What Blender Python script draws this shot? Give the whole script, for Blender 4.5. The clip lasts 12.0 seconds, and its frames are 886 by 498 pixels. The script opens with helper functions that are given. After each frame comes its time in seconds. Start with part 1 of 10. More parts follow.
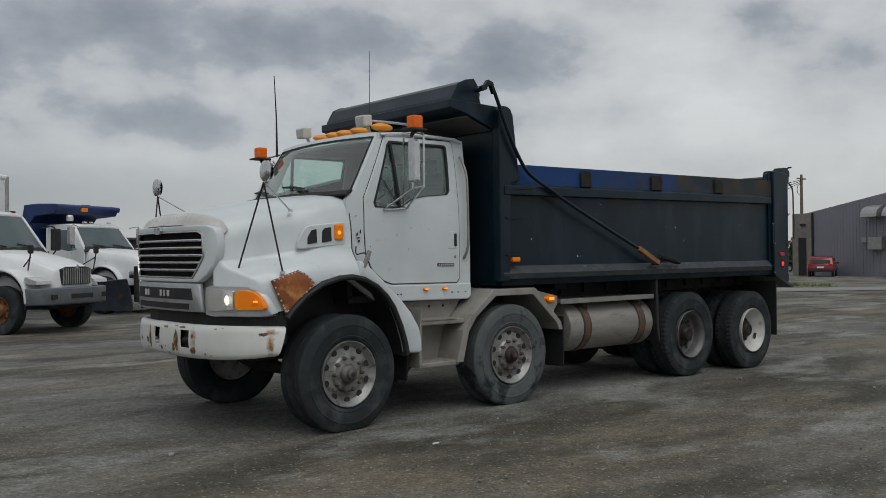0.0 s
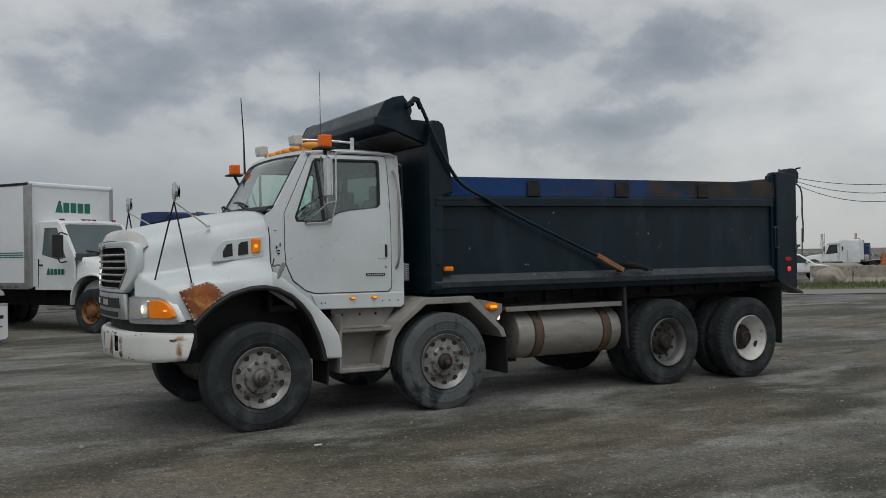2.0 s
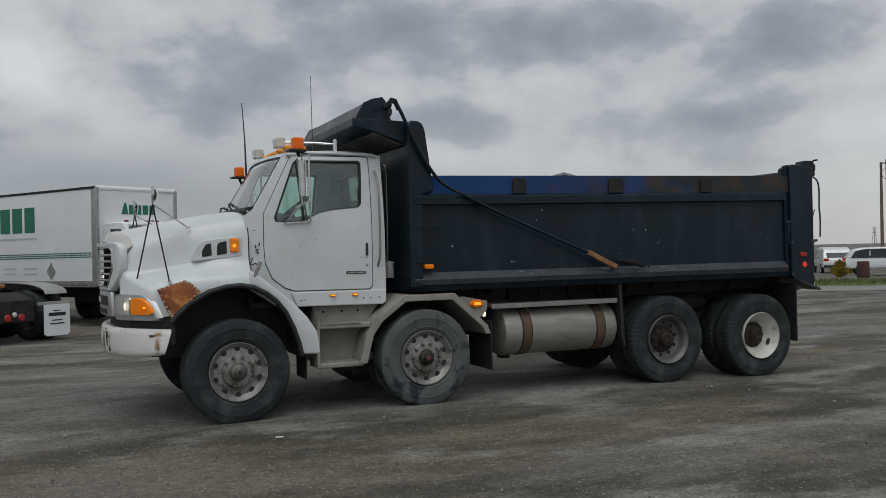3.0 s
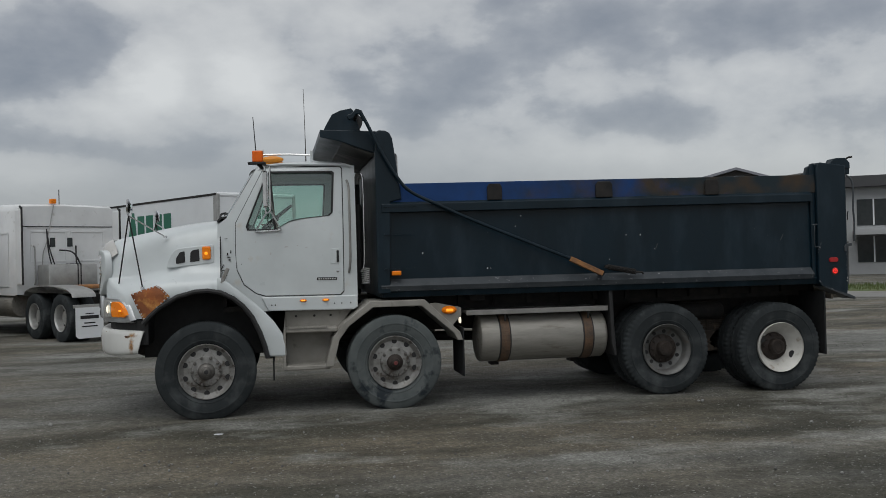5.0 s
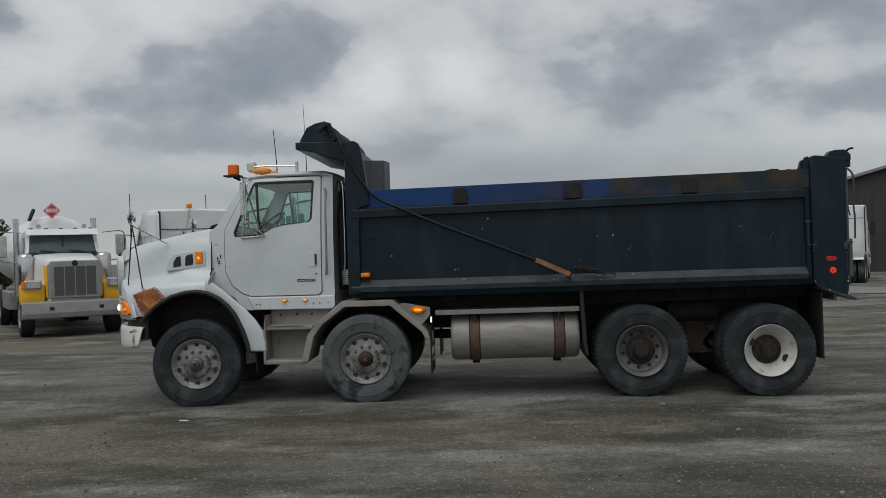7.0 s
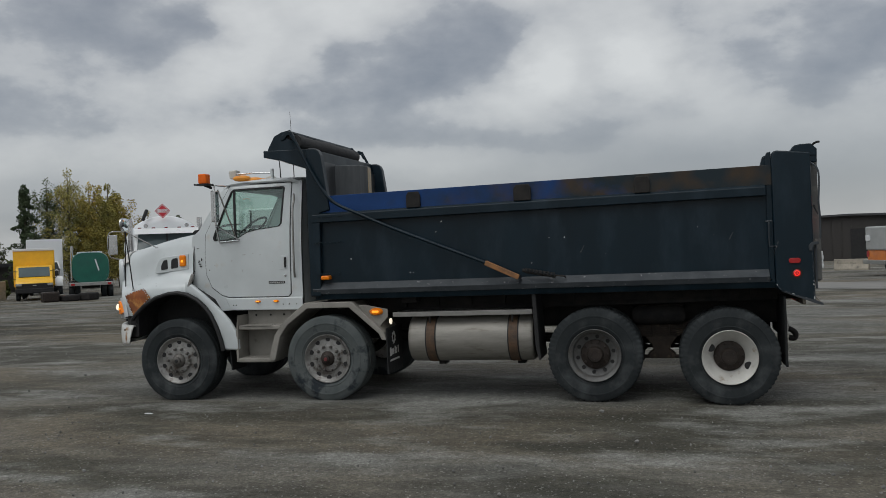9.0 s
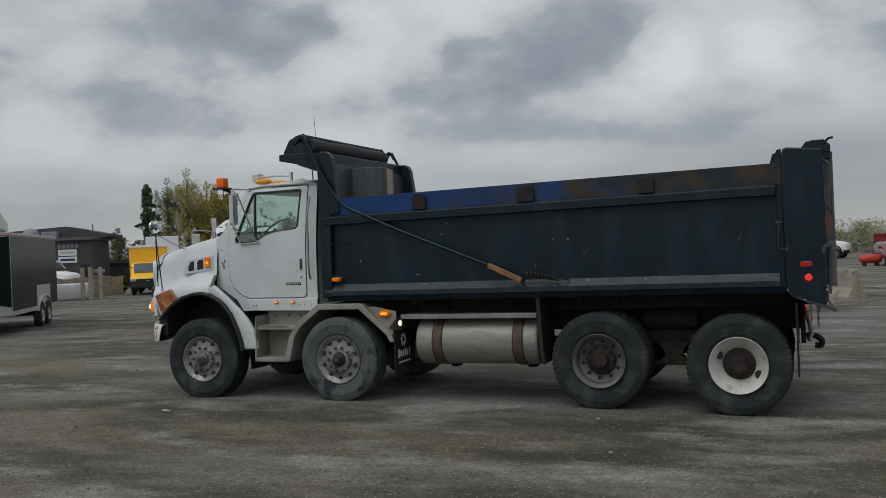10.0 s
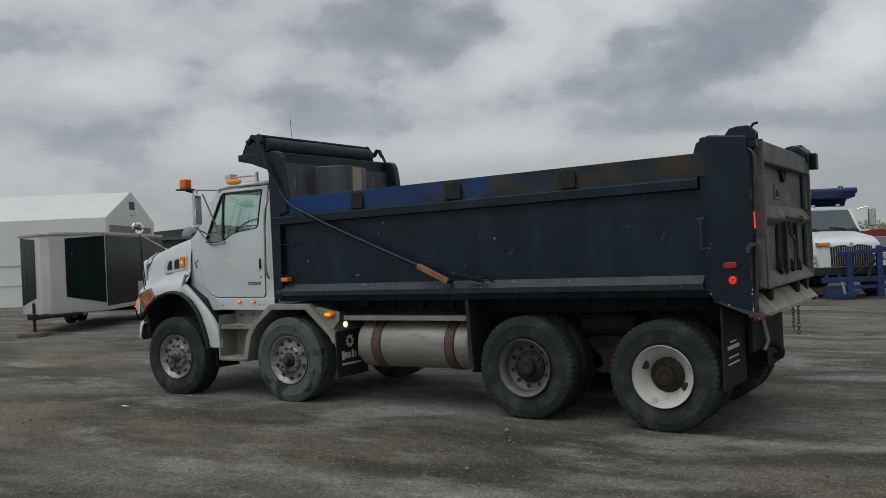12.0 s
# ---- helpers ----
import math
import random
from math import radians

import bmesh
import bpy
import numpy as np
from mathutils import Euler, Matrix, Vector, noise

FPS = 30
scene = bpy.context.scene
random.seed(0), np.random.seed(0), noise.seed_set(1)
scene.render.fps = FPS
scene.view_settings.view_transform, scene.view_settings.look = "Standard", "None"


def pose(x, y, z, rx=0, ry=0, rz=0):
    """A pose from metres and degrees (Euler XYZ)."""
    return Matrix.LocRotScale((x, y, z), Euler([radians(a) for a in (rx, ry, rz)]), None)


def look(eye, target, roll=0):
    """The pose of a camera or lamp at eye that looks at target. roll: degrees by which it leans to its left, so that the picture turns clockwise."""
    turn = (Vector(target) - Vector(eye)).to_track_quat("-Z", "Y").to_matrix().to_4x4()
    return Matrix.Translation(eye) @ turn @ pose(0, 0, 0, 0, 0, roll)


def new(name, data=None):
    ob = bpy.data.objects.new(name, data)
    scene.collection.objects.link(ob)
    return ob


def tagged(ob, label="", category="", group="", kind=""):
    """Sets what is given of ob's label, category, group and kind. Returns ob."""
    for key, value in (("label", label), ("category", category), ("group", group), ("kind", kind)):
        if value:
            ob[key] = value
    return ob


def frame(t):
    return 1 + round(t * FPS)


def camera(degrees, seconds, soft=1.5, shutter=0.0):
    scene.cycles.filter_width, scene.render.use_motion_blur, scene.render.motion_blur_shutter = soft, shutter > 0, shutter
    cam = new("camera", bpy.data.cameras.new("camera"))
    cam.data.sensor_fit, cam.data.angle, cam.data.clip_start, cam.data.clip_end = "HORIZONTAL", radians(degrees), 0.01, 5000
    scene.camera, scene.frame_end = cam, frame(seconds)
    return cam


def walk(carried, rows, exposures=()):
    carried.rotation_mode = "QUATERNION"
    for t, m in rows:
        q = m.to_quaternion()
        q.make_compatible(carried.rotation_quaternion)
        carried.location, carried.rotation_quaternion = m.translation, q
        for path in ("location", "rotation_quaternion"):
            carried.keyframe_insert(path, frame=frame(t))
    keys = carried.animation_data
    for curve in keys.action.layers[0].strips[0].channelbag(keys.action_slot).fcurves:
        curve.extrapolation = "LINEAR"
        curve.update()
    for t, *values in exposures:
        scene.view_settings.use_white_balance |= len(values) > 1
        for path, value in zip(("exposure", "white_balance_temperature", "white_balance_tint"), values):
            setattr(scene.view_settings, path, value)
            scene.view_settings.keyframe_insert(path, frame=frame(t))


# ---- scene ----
cam = camera(52.7, 12.0, 0.9)
PATH = [
    (0, (-4.509, -6.497, 1.546), (-3.212, -4.975, 1.557), -0.5),
    (0.5, (-4.107, -6.96, 1.545), (-2.908, -5.36, 1.558), -0.7),
    (1, (-3.684, -7.405, 1.57), (-2.534, -5.769, 1.581), -0.7),
    (1.5, (-3.2, -7.762, 1.621), (-2.124, -6.076, 1.632), -0.8),
    (2, (-2.73, -8.179, 1.646), (-1.738, -6.442, 1.656), -0.9),
    (2.5, (-2.214, -8.513, 1.643), (-1.325, -6.721, 1.652), -1.1),
    (3, (-1.649, -8.878, 1.634), (-0.858, -7.041, 1.641), -1.3),
    (3.5, (-1.051, -9.088, 1.649), (-0.369, -7.208, 1.655), -1.4),
    (3.7, (-0.807, -9.2, 1.66), (-0.175, -7.302, 1.666), -1.3),
    (5.3, (1.108, -9.799, 1.673), (1.405, -7.822, 1.683), -1.5),
    (5.5, (1.385, -9.864, 1.662), (1.628, -7.879, 1.669), -1.6),
    (6, (2.05, -9.993, 1.675), (2.154, -7.996, 1.683), -1.7),
    (6.5, (2.748, -10.126, 1.704), (2.737, -8.126, 1.713), -1.8),
    (7, (3.472, -10.311, 1.713), (3.365, -8.314, 1.721), -1.9),
    (7.2, (3.742, -10.327, 1.687), (3.602, -8.332, 1.696), -1.9),
    (8.8, (5.764, -10.116, 1.79), (5.309, -8.169, 1.789), -2.2),
    (9, (6.029, -10.059, 1.781), (5.537, -8.12, 1.779), -2.3),
    (9.5, (6.669, -9.875, 1.817), (6.052, -7.973, 1.814), -2.3),
    (10, (7.256, -9.586, 1.815), (6.513, -7.729, 1.812), -2.4),
    (10.5, (7.848, -9.256, 1.78), (7.025, -7.433, 1.778), -2.5),
    (11, (8.376, -8.875, 1.752), (7.487, -7.084, 1.75), -2.6),
    (11.5, (8.902, -8.469, 1.754), (7.931, -6.721, 1.752), -2.6),
    (12, (9.419, -8.066, 1.754), (8.345, -6.379, 1.756), -2.6),
]
walk(cam, [(t, look(eye, target, roll)) for t, eye, target, roll in PATH])

scene.view_settings.exposure = 0.0

# ---- world, sun ----
world = bpy.data.worlds.new("overcast_sky")
scene.world = world
world.use_nodes = True
wn, wl = world.node_tree.nodes, world.node_tree.links
wn.clear()


def wnode(kind, **kw):
    n = wn.new(kind)
    for k, v in kw.items():
        if k in n.inputs:
            n.inputs[k].default_value = v
    return n


SUN_EL, SUN_AZ = radians(58), radians(200)     # azimuth measured clockwise from +y
w_out = wnode("ShaderNodeOutputWorld")
w_bg = wnode("ShaderNodeBackground", Strength=1.0)
sky = wnode("ShaderNodeTexSky")
sky.sky_type, sky.sun_disc = "NISHITA", False
sky.sun_elevation, sky.sun_rotation = SUN_EL, SUN_AZ
w_tc = wnode("ShaderNodeTexCoord")
w_sep = wnode("ShaderNodeSeparateXYZ")
wl.new(w_tc.outputs["Generated"], w_sep.inputs[0])


def wmath(op, a, b=None):
    n = wn.new("ShaderNodeMath")
    n.operation = op
    for i, v in enumerate((a, b)):
        if v is None:
            continue
        if isinstance(v, (int, float)):
            n.inputs[i].default_value = v
        else:
            wl.new(v, n.inputs[i])
    return n.outputs[0]


up = wmath("MAXIMUM", w_sep.outputs[2], 0.0)
w_vec = wnode("ShaderNodeCombineXYZ")
wl.new(w_sep.outputs[0], w_vec.inputs[0])
wl.new(w_sep.outputs[1], w_vec.inputs[1])
wl.new(wmath("MULTIPLY", w_sep.outputs[2], 1.75), w_vec.inputs[2])


def wnoise(scale, detail, rough, dist, w):
    n = wnode("ShaderNodeTexNoise", Scale=scale, Detail=detail, Roughness=rough, Distortion=dist)
    n.noise_dimensions = "4D"
    n.inputs["W"].default_value = w
    wl.new(w_vec.outputs[0], n.inputs["Vector"])
    return n.outputs[0]


big = wnoise(3.0, 1.0, 0.4, 0.0, 3.1)
heap = wnoise(5.6, 4.0, 0.42, 0.0, 5.4)
fine = wnoise(14.0, 5.0, 0.55, 0.0, 7.7)
veil = wmath("ADD", wmath("ADD", wmath("MULTIPLY", big, 0.20), wmath("MULTIPLY", heap, 0.34)), wmath("MULTIPLY", fine, 0.23))
# heading and height of the sky's point, frayed by turbulence, for the single clouds
w_at = wnode("ShaderNodeCombineXYZ")
wl.new(wmath("ARCTAN2", w_sep.outputs[0], w_sep.outputs[1]), w_at.inputs[0])
wl.new(wmath("ARCSINE", w_sep.outputs[2]), w_at.inputs[1])
w_fray = wnode("ShaderNodeTexNoise", Scale=9.0, Detail=6.0, Roughness=0.58)
wl.new(w_vec.outputs[0], w_fray.inputs["Vector"])


def wvec(op, a, b):
    n = wn.new("ShaderNodeVectorMath")
    n.operation = op
    for i, v in enumerate((a, b)):
        if isinstance(v, tuple):
            n.inputs[i].default_value = v
        elif v is not None:
            wl.new(v, n.inputs[i])
    return n.outputs["Value" if op == "LENGTH" else 0]


w_place = wvec("ADD", w_at.outputs[0], wvec("MULTIPLY", wvec("SUBTRACT", w_fray.outputs["Color"], (0.5, 0.5, 0.5)), (0.10, 0.040, 0.0)))


def cloud_field(clouds):
    """The sum of soft clouds: heading and height in radians, half width, half height, weight."""
    total = None
    for az, alt, wide, high, weight in clouds:
        d = wvec("LENGTH", wvec("MULTIPLY", wvec("SUBTRACT", w_place, (az, alt, 0.0)), (1 / wide, 1 / high, 0.0)), None)
        n = wn.new("ShaderNodeMapRange")
        n.interpolation_type = "SMOOTHSTEP"
        for key, value in (("From Min", 1.55), ("From Max", 0.15), ("To Min", 0.0), ("To Max", weight)):
            n.inputs[key].default_value = value
        wl.new(d, n.inputs["Value"])
        total = n.outputs[0] if total is None else wmath("ADD", total, n.outputs[0])
    return total


DARK_CLOUDS = [(1.05, .235, .05, .03, .8), (.795, .222, .085, .038, 1), (.61, .236, .075, .035, .8), (.50, .222, .06, .03, .7), (.43, .14, .095, .025, .55), (.72, .14, .06, .014, .5),
               (.33, .248, .08, .028, .5), (.18, .188, .12, .058, 1), (.02, .14, .035, .022, .6), (-.2, .225, .12, .05, 1), (-.3, .178, .11, .034, .75), (-.27, .13, .1, .02, .45),
               (-.345, .222, .028, .02, .7), (-.17, .11, .155, .02, .45), (-.065, .136, .055, .024, .55), (-.565, .243, .145, .04, 1), (-.69, .161, .1, .042, .75), (-.985, .235, .085, .03, .5)]
LOW_BANKS = [(-.99, .147, .1, .03, .3), (.05, .06, .30, .075, .78), (-.42, .06, .22, .05, .45), (-.75, .055, .2, .05, .45), (.45, .06, .25, .04, .3)]
PALE_GAPS = [(1.0, .13, .06, .03, .8), (.855, .115, .1, .025, .6), (.06, .12, .06, .03, .7), (.33, .1, .1, .025, .5), (-.13, .197, .035, .035, 1), (-.27, .095, .1, .02, .7),
             (-.456, .25, .03, .04, .8), (-.02, .2, .04, .04, .8), (-.515, .12, .08, .03, .6), (-.49, .2, .05, .03, .7), (-.89, .19, .06, .03, .5), (-.207, .085, .12, .015, .5)]
dens = wmath("ADD", wmath("ADD", veil, 0.072), wmath("SUBTRACT", wmath("MULTIPLY", cloud_field(DARK_CLOUDS), 0.135), wmath("MULTIPLY", cloud_field(PALE_GAPS), 0.13)))
ramp = wnode("ShaderNodeValToRGB")
wl.new(dens, ramp.inputs[0])
el = ramp.color_ramp.elements
el[0].position, el[0].color = 0.34, (0.60, 0.61, 0.605, 1)
el[1].position, el[1].color = 0.68, (0.165, 0.188, 0.222, 1)
for at, shade in ((0.44, (0.50, 0.51, 0.512)), (0.495, (0.415, 0.428, 0.44)), (0.525, (0.315, 0.332, 0.355)), (0.56, (0.262, 0.28, 0.308)), (0.61, (0.21, 0.23, 0.262))):
    e = el.new(at)
    e.color = (*shade, 1)
# towards the horizon the layers close into an even pale grey
hz = wnode("ShaderNodeMapRange")
wl.new(up, hz.inputs["Value"])
hz.inputs["From Min"].default_value, hz.inputs["From Max"].default_value = 0.0, 0.16
hz.inputs["To Min"].default_value, hz.inputs["To Max"].default_value = 0.70, 0.0
mixh = wn.new("ShaderNodeMixRGB")
wl.new(hz.outputs[0], mixh.inputs[0])
wl.new(ramp.outputs[0], mixh.inputs[1])
mixh.inputs[2].default_value = (0.415, 0.425, 0.43, 1)
# low grey banks lie over it
bank = wn.new("ShaderNodeMixRGB")
wl.new(cloud_field(LOW_BANKS), bank.inputs[0])
bank.use_clamp = True
wl.new(mixh.outputs[0], bank.inputs[1])
bank.inputs[2].default_value = (0.215, 0.232, 0.258, 1)
mixs = wn.new("ShaderNodeMixRGB")
mixs.blend_type = "ADD"
mixs.inputs[0].default_value = 0.012
wl.new(bank.outputs[0], mixs.inputs[1])
wl.new(sky.outputs[0], mixs.inputs[2])
wl.new(mixs.outputs[0], w_bg.inputs[0])
wl.new(w_bg.outputs[0], w_out.inputs[0])

sun = new("sun", bpy.data.lights.new("sun", "SUN"))
sun.data.energy, sun.data.angle, sun.data.color = 1.25, radians(50), (0.97, 0.98, 0.95)
sun_dir = Vector((math.sin(SUN_AZ) * math.cos(SUN_EL), math.cos(SUN_AZ) * math.cos(SUN_EL), math.sin(SUN_EL)))
sun.matrix_world = look(sun_dir * 60, (0, 0, 0))


# ---- materials ----
def mat(name, c1, c2=None, rough=0.5, metal=0.0, scale=6.0, spots=None, spot_at=0.62, spot_soft=0.06, spot_scale=9.0,
        bump=0.0, bump_scale=60.0, coat=0.0, rough_var=0.12, stretch=(1, 1, 1), emit=None, power=0.0, trans=0.0, per_object=0.0, spec=0.5):
    m = bpy.data.materials.new(name)
    m.use_nodes = True
    nt = m.node_tree
    bsdf = nt.nodes["Principled BSDF"]
    L = nt.links.new
    tc = nt.nodes.new("ShaderNodeTexCoord")
    mp = nt.nodes.new("ShaderNodeMapping")
    mp.inputs["Scale"].default_value = stretch
    L(tc.outputs["Object"], mp.inputs[0])

    def noise_tex(sc, det=5.0):
        n = nt.nodes.new("ShaderNodeTexNoise")
        n.inputs["Scale"].default_value, n.inputs["Detail"].default_value = sc, det
        n.inputs["Roughness"].default_value = 0.6
        L(mp.outputs[0], n.inputs["Vector"])
        return n.outputs[0]

    n1 = noise_tex(scale)
    col = nt.nodes.new("ShaderNodeMixRGB")
    rmp = nt.nodes.new("ShaderNodeMapRange")
    rmp.inputs["From Min"].default_value, rmp.inputs["From Max"].default_value = 0.33, 0.67
    L(n1, rmp.inputs["Value"])
    L(rmp.outputs[0], col.inputs[0])
    col.inputs[1].default_value = (*c1, 1)
    col.inputs[2].default_value = (*(c2 or c1), 1)
    last = col.outputs[0]
    if spots:
        n2 = noise_tex(spot_scale, 8.0)
        r2 = nt.nodes.new("ShaderNodeMapRange")
        r2.inputs["From Min"].default_value, r2.inputs["From Max"].default_value = spot_at - spot_soft, spot_at + spot_soft
        L(n2, r2.inputs["Value"])
        mx = nt.nodes.new("ShaderNodeMixRGB")
        L(r2.outputs[0], mx.inputs[0])
        L(last, mx.inputs[1])
        mx.inputs[2].default_value = (*spots, 1)
        last = mx.outputs[0]
    if per_object:
        oi = nt.nodes.new("ShaderNodeObjectInfo")
        hv = nt.nodes.new("ShaderNodeHueSaturation")
        mr = nt.nodes.new("ShaderNodeMapRange")
        mr.inputs["To Min"].default_value, mr.inputs["To Max"].default_value = 1 - per_object, 1 + per_object
        L(oi.outputs["Random"], mr.inputs["Value"])
        L(mr.outputs[0], hv.inputs["Value"])
        L(last, hv.inputs["Color"])
        last = hv.outputs[0]
    L(last, bsdf.inputs["Base Color"])
    rr = nt.nodes.new("ShaderNodeMapRange")
    rr.inputs["To Min"].default_value, rr.inputs["To Max"].default_value = max(0.02, rough - rough_var), min(1, rough + rough_var)
    L(noise_tex(scale * 3.1), rr.inputs["Value"])
    L(rr.outputs[0], bsdf.inputs["Roughness"])
    bsdf.inputs["Metallic"].default_value = metal
    bsdf.inputs["Specular IOR Level"].default_value = spec
    bsdf.inputs["Coat Weight"].default_value = coat
    bsdf.inputs["Coat Roughness"].default_value = 0.12
    bsdf.inputs["Transmission Weight"].default_value = trans
    if bump:
        bp = nt.nodes.new("ShaderNodeBump")
        bp.inputs["Strength"].default_value, bp.inputs["Distance"].default_value = bump, 0.02
        L(noise_tex(bump_scale, 6.0), bp.inputs["Height"])
        L(bp.outputs[0], bsdf.inputs["Normal"])
    if emit:
        bsdf.inputs["Emission Color"].default_value = (*emit, 1)
        bsdf.inputs["Emission Strength"].default_value = power
    return m


def glass_mat(name, tint, rough=0.03):
    m = bpy.data.materials.new(name)
    m.use_nodes = True
    nt = m.node_tree
    nt.nodes.clear()
    out = nt.nodes.new("ShaderNodeOutputMaterial")
    tr = nt.nodes.new("ShaderNodeBsdfTransparent")
    tr.inputs[0].default_value = (*tint, 1)
    gl = nt.nodes.new("ShaderNodeBsdfGlossy")
    gl.inputs["Roughness"].default_value = rough
    lw = nt.nodes.new("ShaderNodeLayerWeight")
    lw.inputs["Blend"].default_value = 0.5
    pw = nt.nodes.new("ShaderNodeMath")
    pw.operation = "POWER"
    nt.links.new(lw.outputs["Facing"], pw.inputs[0])
    pw.inputs[1].default_value = 2.8
    fr = nt.nodes.new("ShaderNodeMapRange")
    fr.inputs["To Min"].default_value, fr.inputs["To Max"].default_value = 0.095, 0.85
    nt.links.new(pw.outputs[0], fr.inputs["Value"])
    mx = nt.nodes.new("ShaderNodeMixShader")
    nt.links.new(fr.outputs[0], mx.inputs[0])
    nt.links.new(tr.outputs[0], mx.inputs[1])
    nt.links.new(gl.outputs[0], mx.inputs[2])
    nt.links.new(mx.outputs[0], out.inputs[0])
    return m


M_WHITE = mat("white_truck_paint", (0.57, 0.605, 0.617), (0.50, 0.533, 0.545), 0.32, 0.0, 1.7, spots=(0.50, 0.49, 0.46), spot_at=0.70, spot_scale=5, coat=0.25, bump=0.03, bump_scale=3.0)
M_WHITE2 = mat("white_fleet_paint", (0.72, 0.73, 0.74), (0.60, 0.61, 0.62), 0.38, 0.0, 1.2, spots=(0.42, 0.41, 0.39), spot_at=0.68, spot_scale=4, coat=0.2)
M_BUMPER = mat("chipped_white_bumper_paint", (0.64, 0.645, 0.63), (0.56, 0.56, 0.54), 0.42, 0.0, 2.0, spots=(0.16, 0.09, 0.05), spot_at=0.69, spot_soft=0.015, spot_scale=11)
M_RUST = mat("rusty_steel", (0.30, 0.088, 0.020), (0.12, 0.040, 0.017), 0.8, 0.0, 4.5, spots=(0.56, 0.27, 0.075), spot_at=0.60, spot_soft=0.10, spot_scale=7, bump=0.25, bump_scale=40)
M_RUSTBAR = mat("rusty_painted_bar", (0.36, 0.16, 0.05), (0.16, 0.08, 0.04), 0.75, 0.0, 9, bump=0.2)
M_BOX = mat("black_blue_dump_paint", (0.0033, 0.0138, 0.0230), (0.0023, 0.0097, 0.0160), 0.37, 0.0, 1.1, spots=(0.016, 0.030, 0.044), spot_at=0.64, spot_soft=0.14, spot_scale=1.9, stretch=(1.6, 1, .55), bump=0.05, bump_scale=2.2, rough_var=0.16, spec=0.30)
# worn, dusty paint; its base is lightened to paint the ledge's reflection
M_BOXWORN_SHEEN = mat("worn_dusty_sheen_box_paint", (0.058, 0.065, 0.072), (0.032, 0.038, 0.045), 0.5, 0.0, 3.5, spots=(0.22, 0.225, 0.23), spot_at=0.68, spot_soft=0.05, spot_scale=16, bump=0.1, spec=0.25)
M_STRAP = mat("brown_rusted_strap", (0.115, 0.065, 0.036), (0.055, 0.038, 0.028), 0.75, 0.0, 9, bump=0.2)
M_LINER2 = mat("rusted_brown_liner", (0.055, 0.045, 0.036), (0.034, 0.032, 0.034), 0.7, 0.0, 2.5, spots=(0.11, 0.055, 0.025), spot_at=0.62, spot_scale=5)


def worn_liner():
    """Blue paint that gives way to bare brown steel towards the tail."""
    m = mat("worn_blue_liner", (0.012, 0.052, 0.185), (0.010, 0.038, 0.125), 0.5, 0.0, 2.2, spots=(0.05, 0.06, 0.085), spot_at=0.68, spot_scale=3.5, spec=0.2)
    nt = m.node_tree
    L = nt.links.new
    bsdf = nt.nodes["Principled BSDF"]
    paint = bsdf.inputs["Base Color"].links[0].from_socket
    tc = nt.nodes.new("ShaderNodeTexCoord")
    sep = nt.nodes.new("ShaderNodeSeparateXYZ")
    L(tc.outputs["Object"], sep.inputs[0])
    nz = nt.nodes.new("ShaderNodeTexNoise")
    nz.inputs["Scale"].default_value, nz.inputs["Detail"].default_value, nz.inputs["Roughness"].default_value = 1.6, 7.0, 0.65
    L(tc.outputs["Object"], nz.inputs["Vector"])
    ma = nt.nodes.new("ShaderNodeMath")
    ma.operation = "MULTIPLY_ADD"
    L(nz.outputs[0], ma.inputs[0])
    ma.inputs[1].default_value = 6.5
    L(sep.outputs[0], ma.inputs[2])
    mr = nt.nodes.new("ShaderNodeMapRange")
    mr.inputs["From Min"].default_value, mr.inputs["From Max"].default_value = 6.8, 8.6
    L(ma.outputs[0], mr.inputs["Value"])
    brown = nt.nodes.new("ShaderNodeMixRGB")
    nz2 = nt.nodes.new("ShaderNodeTexNoise")
    nz2.inputs["Scale"].default_value, nz2.inputs["Detail"].default_value = 3.4, 6.0
    L(tc.outputs["Object"], nz2.inputs["Vector"])
    rb = nt.nodes.new("ShaderNodeMapRange")
    rb.inputs["From Min"].default_value, rb.inputs["From Max"].default_value = 0.42, 0.66
    L(nz2.outputs[0], rb.inputs["Value"])
    L(rb.outputs[0], brown.inputs[0])
    brown.inputs[1].default_value, brown.inputs[2].default_value = (0.017, 0.027, 0.034, 1), (0.056, 0.039, 0.026, 1)
    mx = nt.nodes.new("ShaderNodeMixRGB")
    L(mr.outputs[0], mx.inputs[0])
    L(paint, mx.inputs[1])
    L(brown.outputs[0], mx.inputs[2])
    L(mx.outputs[0], bsdf.inputs["Base Color"])
    return m


M_BLUE = worn_liner()
M_GATE = mat("dusty_grey_tailgate", (0.135, 0.135, 0.131), (0.078, 0.079, 0.079), 0.55, 0.0, 2.4, spots=(0.24, 0.23, 0.21), spot_at=0.64, spot_soft=0.1, spot_scale=4, bump=0.1, spec=0.3)
M_DUSTSTEEL = mat("dusty_tan_steel", (0.40, 0.36, 0.30), (0.24, 0.22, 0.19), 0.7, 0.0, 4, spots=(0.15, 0.13, 0.11), spot_at=0.63, spot_scale=8, bump=0.15)
M_FRAME = mat("greasy_black_frame", (0.018, 0.018, 0.019), (0.035, 0.032, 0.030), 0.7, 0.0, 6, bump=0.2, spec=0.15)
M_RUBBER = mat("dusty_tyre_rubber", (0.0185, 0.022, 0.024), (0.027, 0.0315, 0.034), 0.80, 0.0, 5, spots=(0.060, 0.066, 0.069), spot_at=0.60, spot_soft=0.09, spot_scale=2.9, bump=0.12, spec=0.2)
